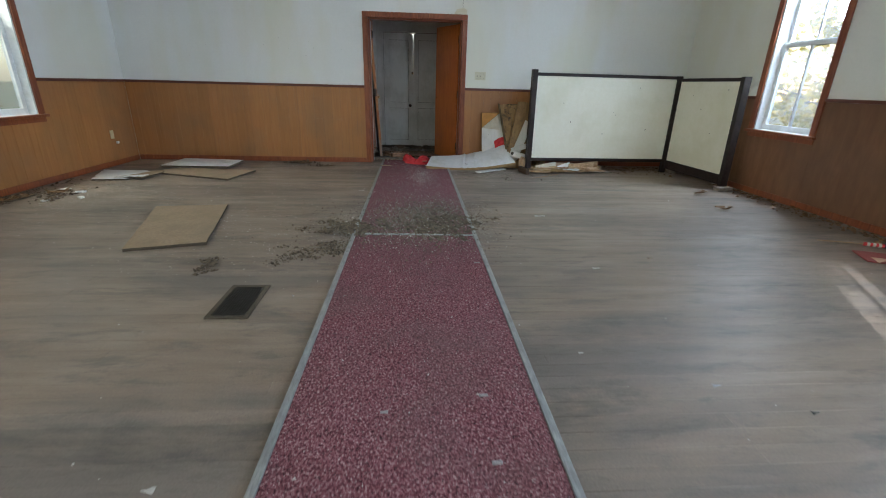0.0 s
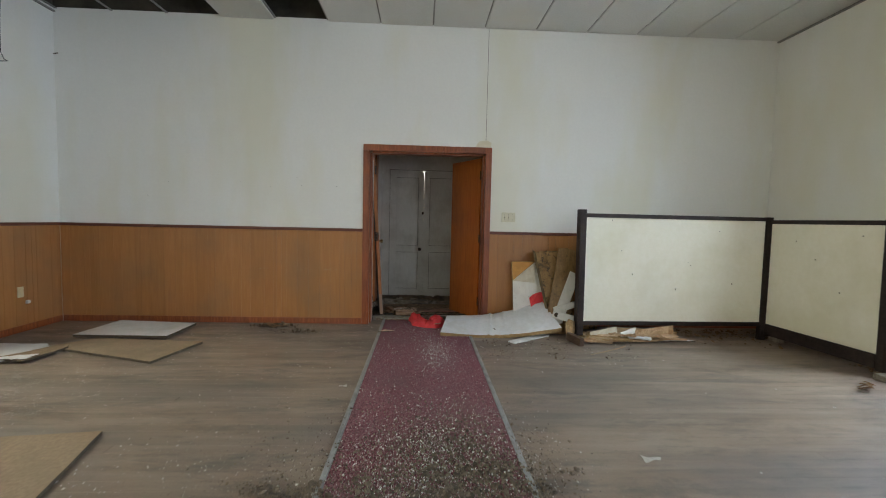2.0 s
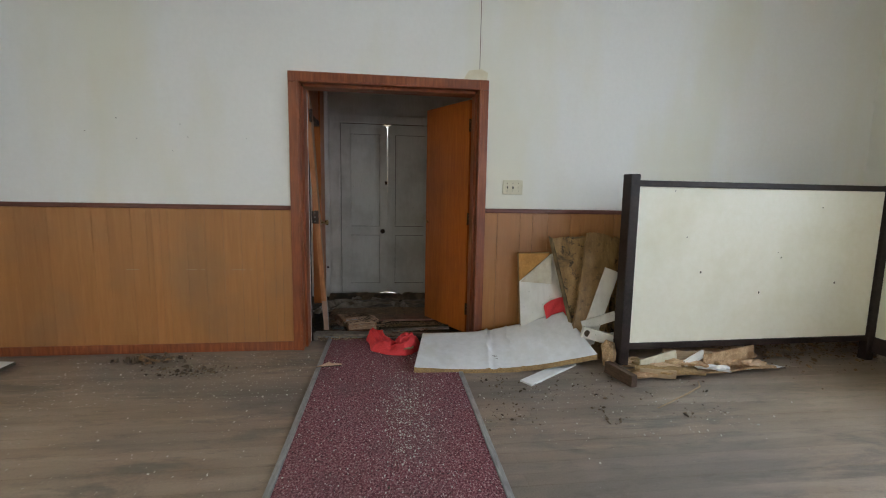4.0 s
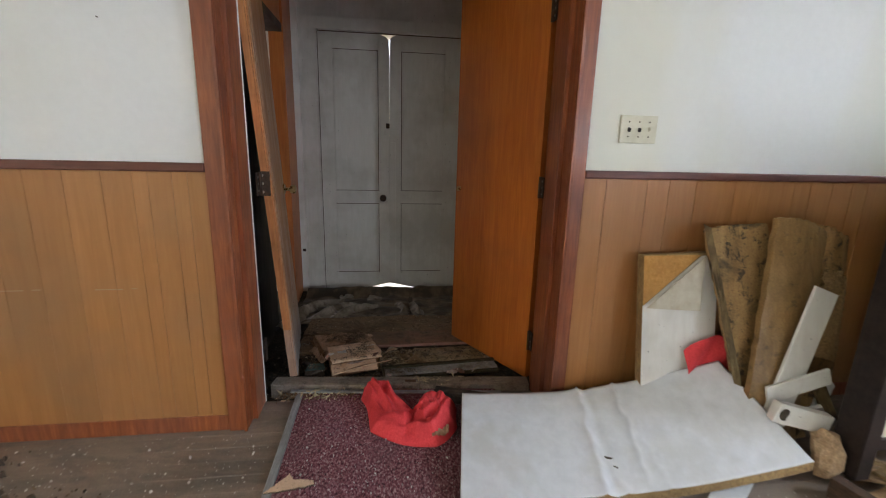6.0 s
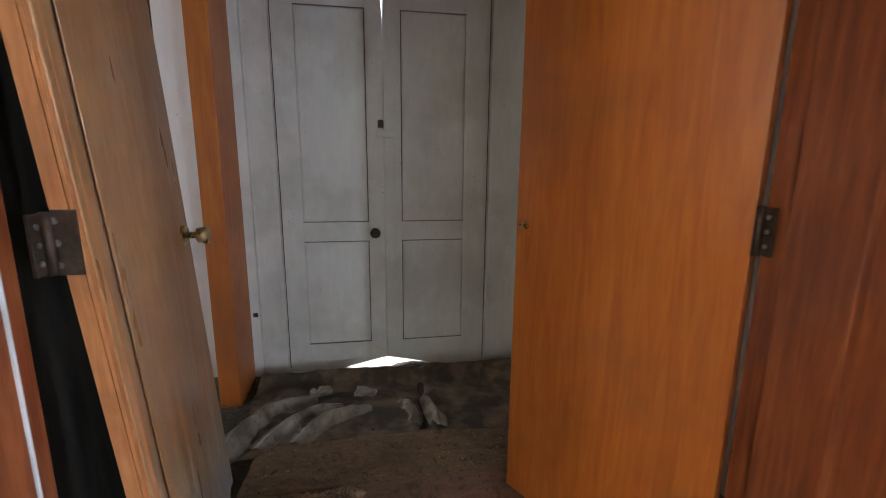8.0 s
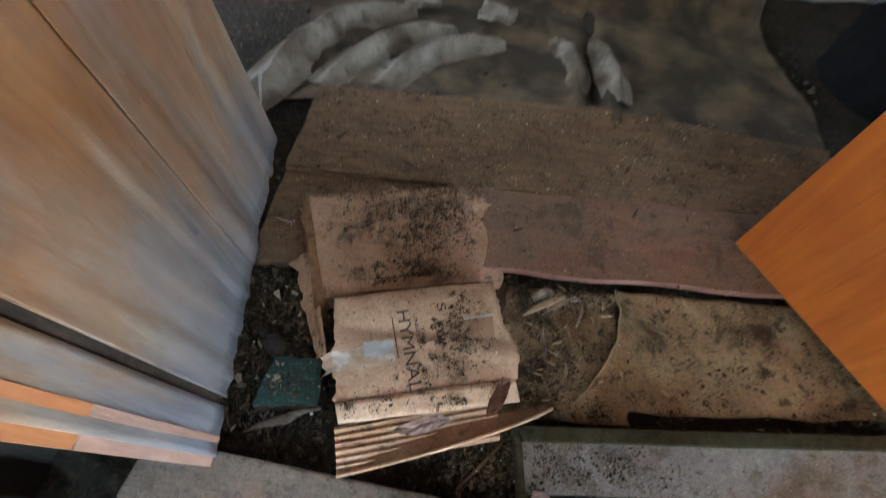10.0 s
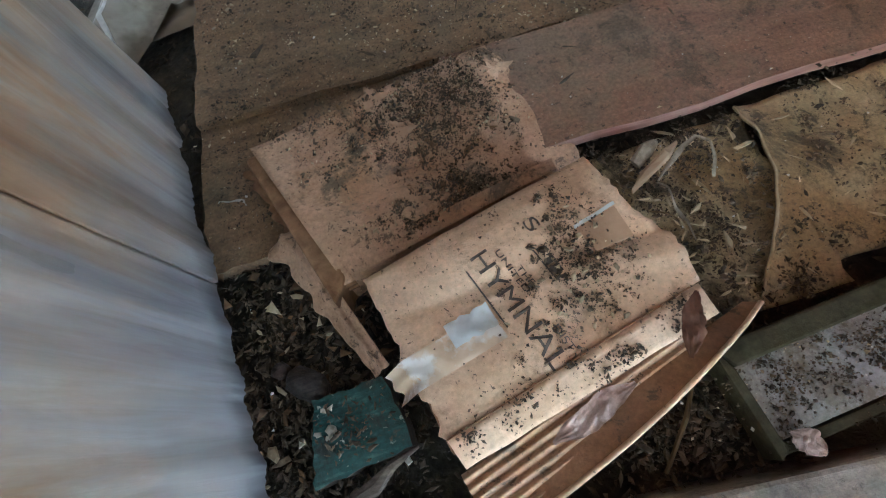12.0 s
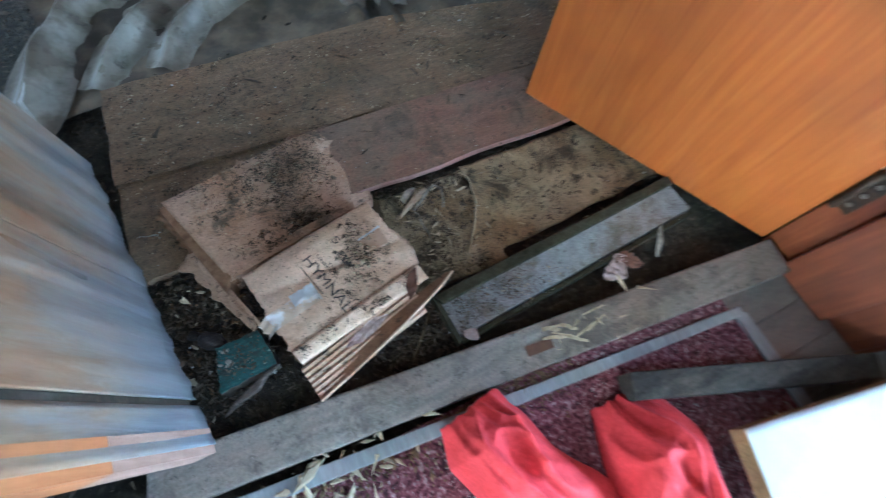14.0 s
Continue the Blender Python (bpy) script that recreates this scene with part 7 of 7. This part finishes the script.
chips("panel_litter", "pale crumbs on the framed board", STRAW, 120, cloud(0.06, 10.40, 0.10, 0.02, 0.0242), 0.0012)
chips("lino_litter", "dark crumbs on the linoleum", LITTER, 4200, clumps(area(-0.08, 10.48, 0.64, 10.72, 0.006), 150, 0.011), 0.0013, flat=0.4, long=1.4)
chips("splinters", "pale splinters lying on the litter", STRAW, 40, area(-0.08, 10.48, 0.60, 10.72, 0.006), 0.005, flat=0.12, long=2.2)
chips("splinters", "pale splinters on the threshold", STRAW, 12, cloud(0.18, 10.265, 0.06, 0.02, 0.035), 0.007, flat=0.12, long=2.4)
chips("splinters", "twigs and grit in front of the threshold", STRAW, 120, cloud(-0.42, 10.22, 0.11, 0.03, 0.012), 0.006, flat=0.2, long=1.9)
chips("threshold_litter", "dark crumbs before the threshold", LEAFBROWN, 1300, lambda: (rnd.uniform(-0.6, 0.1), 10.24 - abs(rnd.gauss(0, 0.035)), 0.012), 0.0026, flat=0.25, long=1.4)

# single scraps on the floor
for x, y, s, mt, lb in ((1.748, 5.865, 0.02, LEAFBROWN, "dark crumpled scrap on floorboards"), (1.57, 4.209, 0.016, BLACK, "small black scrap on floorboards"), (1.207, 6.966, 0.05, FLAKE, "pale sliver on floorboards"),
                        (0.267, 4.339, 0.018, GREYBOARD, "grey torn scrap on the carpet"), (0.264, 4.001, 0.018, GREYBOARD, "grey torn scrap on the carpet"), (-0.124, 4.254, 0.015, GREYBOARD, "grey frayed tuft on the carpet"),
                        (1.26, 5.671, 0.025, FLAKE, "pale scrap on floorboards"), (-0.817, 3.946, 0.02, FLAKE, "pale scrap on floorboards"), (0.779, 4.643, 0.012, FLAKE, "pale scrap on floorboards"),
                        (1.28, 4.385, 0.018, GREYBOARD, "grey scrap on floorboards"), (-0.62, 8.0, 0.03, FLAKE, "pale scrap on floorboards"), (0.43, 5.75, 0.02, GREYBOARD, "grey scrap on the carpet")):
    bm = sheet(6, 4, lambda u, v: (x + s * (2 * u - 1), y + s * 0.5 * (2 * v - 1) * (0.6 + 0.6 * math.sin(3 * u + x)), (0.013 if abs(x) < 0.5 else 0.002) + 0.25 * s * math.sin(3 * u + 2 * v) ** 2), 0.001)
    solid("scrap", bm, mt, lb, "scrap", "floor scraps", smooth=True)
board("paper_triangle", [(-0.515, 9.572), (-0.34, 9.60), (-0.345, 9.622), (-0.42, 9.635), (-0.44, 9.665)], 0.016, 0.022, CARDPALE, "pale torn triangle of board on the carpet edge", "scrap", ragged=0.003)
for x, y, n in ((3.48, 7.979, 9), (3.335, 7.253, 5), (-3.72, 7.67, 9), (-3.94, 7.42, 7), (-1.648, 9.78, 5)):
    for i in range(n):
        curled_leaf(x + rnd.gauss(0, 0.05), y + rnd.gauss(0, 0.035), 0.022 + 0.008 * (i % 3), rnd.uniform(0.05, 0.10), rnd.uniform(0, 360))


# ---- outside ----
structure("ground", sheet(60, 60, lambda u, v: ((u - 0.5) * 240, 5 + (v - 0.5) * 240, -0.75 + 0.25 * noise.noise(Vector((u * 14, v * 14, 0))) * min(1, 8 * abs(u - 0.5)))), GRASS, "lawn with fallen leaves", "ground", True)


def tree(x, y, height, spread, leaves, seed):
    r = random.Random(seed)
    t = thing("tree", (x, y, -0.8), "autumn tree with yellow-green leaves and grey trunk", "tree", "trees outside")
    bm = bmesh.new()
    top = Vector((x + r.uniform(-0.5, 0.5), y + r.uniform(-0.5, 0.5), height * 0.8))
    base = Vector((x, y, -0.9))
    rod([base.lerp(top, k / 6) + Vector((r.uniform(-0.1, 0.1), r.uniform(-0.1, 0.1), 0)) for k in range(7)], [0.26 - 0.035 * k for k in range(7)], 10, bm)
    tips = []
    for k in range(16):
        a = base.lerp(top, r.uniform(0.25, 0.95))
        ang3 = r.uniform(0, math.tau)
        ln = spread * r.uniform(0.5, 1.0)
        b = a + Vector((math.cos(ang3) * ln, math.sin(ang3) * ln, r.uniform(0.1, 0.7) * ln))
        rod([a, a.lerp(b, 0.5) + Vector((0, 0, 0.15)), b], [0.075, 0.045, 0.012], 6, bm)
        tips += [a.lerp(b, f) for f in (0.4, 0.6, 0.8, 1.0)]
    part("trunk", bm, BARK, t, smooth=True)
    verts, faces = [], []
    for _ in range(leaves):
        c = r.choice(tips) + Vector((r.gauss(0, 0.5), r.gauss(0, 0.5), r.gauss(0, 0.4)))
        u = Vector((r.gauss(0, 1), r.gauss(0, 1), r.gauss(0, 0.6))).normalized() * r.uniform(0.08, 0.16)
        w = u.cross(Vector((r.gauss(0, 1), r.gauss(0, 1), r.gauss(0, 1)))).normalized() * 0.07
        n0 = len(verts)
        verts += [tuple(c - u), tuple(c + w), tuple(c + u), tuple(c - w)]
        faces.append((n0, n0 + 1, n0 + 2, n0 + 3))
    me = bpy.data.meshes.new("crown")
    me.from_pydata([tuple(Vector(v) - ORIGIN[t]) for v in verts], [], faces)
    me.materials.append(LEAVES)
    ob = new("crown", me)
    ob.parent = t


for i, (x, y, h, s) in enumerate(((10.8, 14.0, 4.0, 1.9), (8.3, 17.5, 6.5, 2.4), (13.5, 16.0, 9, 3.0), (17, 15.5, 10, 3.4), (19, 21, 11, 3.8), (24, 20, 11, 4), (22, 14, 11, 4), (-12, 14, 9, 3.2), (-16, 18, 10, 3.5), (-10.5, 21, 9, 3), (-19, 12, 11, 4))):
    tree(x, y, h, s, 2400, 40 + i)

# ---- floorboards of the hall ----
W = 0.083
meshes = {}
rest = bmesh.new()
count = 0
y = 10.2
floor = structure("floor", box(-XW, Y0, -0.0255, XW, 10.2, -0.0225), GROOVE, "worn grey-brown wooden floorboards with stains", "floor")
rows = []
while y > Y0 + W:
    rows.append((y - W, y))
    y -= W
pr = random.Random(3)
lengths = (1.8, 2.4, 3.0, 3.6)


def plank_mesh(length):
    bm = bmesh.new()
    e = 0.0012
    lo = [bm.verts.new(p) for p in ((0, 0, -0.022), (length, 0, -0.022), (length, W - 0.0006, -0.022), (0, W - 0.0006, -0.022))]
    mi = [bm.verts.new(p) for p in ((0, 0, -e), (length, 0, -e), (length, W - 0.0006, -e), (0, W - 0.0006, -e))]
    hi = [bm.verts.new(p) for p in ((e, e * 0.6, 0), (length - e, e * 0.6, 0), (length - e, W - 0.0006 - e * 0.6, 0), (e, W - 0.0006 - e * 0.6, 0))]
    for a, b in ((lo, mi), (mi, hi)):
        for i in range(4):
            bm.faces.new((a[i], a[(i + 1) % 4], b[(i + 1) % 4], b[i]))
    bm.faces.new(hi)
    me = bpy.data.meshes.new("floorboard")
    bm.to_mesh(me)
    bm.free()
    me.materials.append(FLOOR)
    return me


for y0, y1 in rows:
    x = -XW
    cuts = []
    while x < XW - 0.01:
        length = pr.choice(lengths)
        if x == -XW:
            length = pr.choice((0.7, 1.0, 1.4, 1.8, 2.2))
        if XW - (x + length) < 0.7:
            length = XW - x
        cuts.append((x, length))
        x += length
    for x, length in cuts:
        key = round(length, 2)
        sink = pr.uniform(-0.0012, 0.0)
        if count < 290 and y0 > 2.9:
            if key not in meshes:
                meshes[key] = plank_mesh(key)
            ob = new("floorboard", meshes[key])
            ob.location = (x, y0, sink)
            ob.parent = floor
            count += 1
        else:
            box(x + 0.001, y0, -0.022, x + length - 0.001, y1 - 0.0015, sink, 0, rest)
tagged(part("floorboards", rest, FLOOR, floor, "floorboards of the rear of the hall"), kind="stuff")
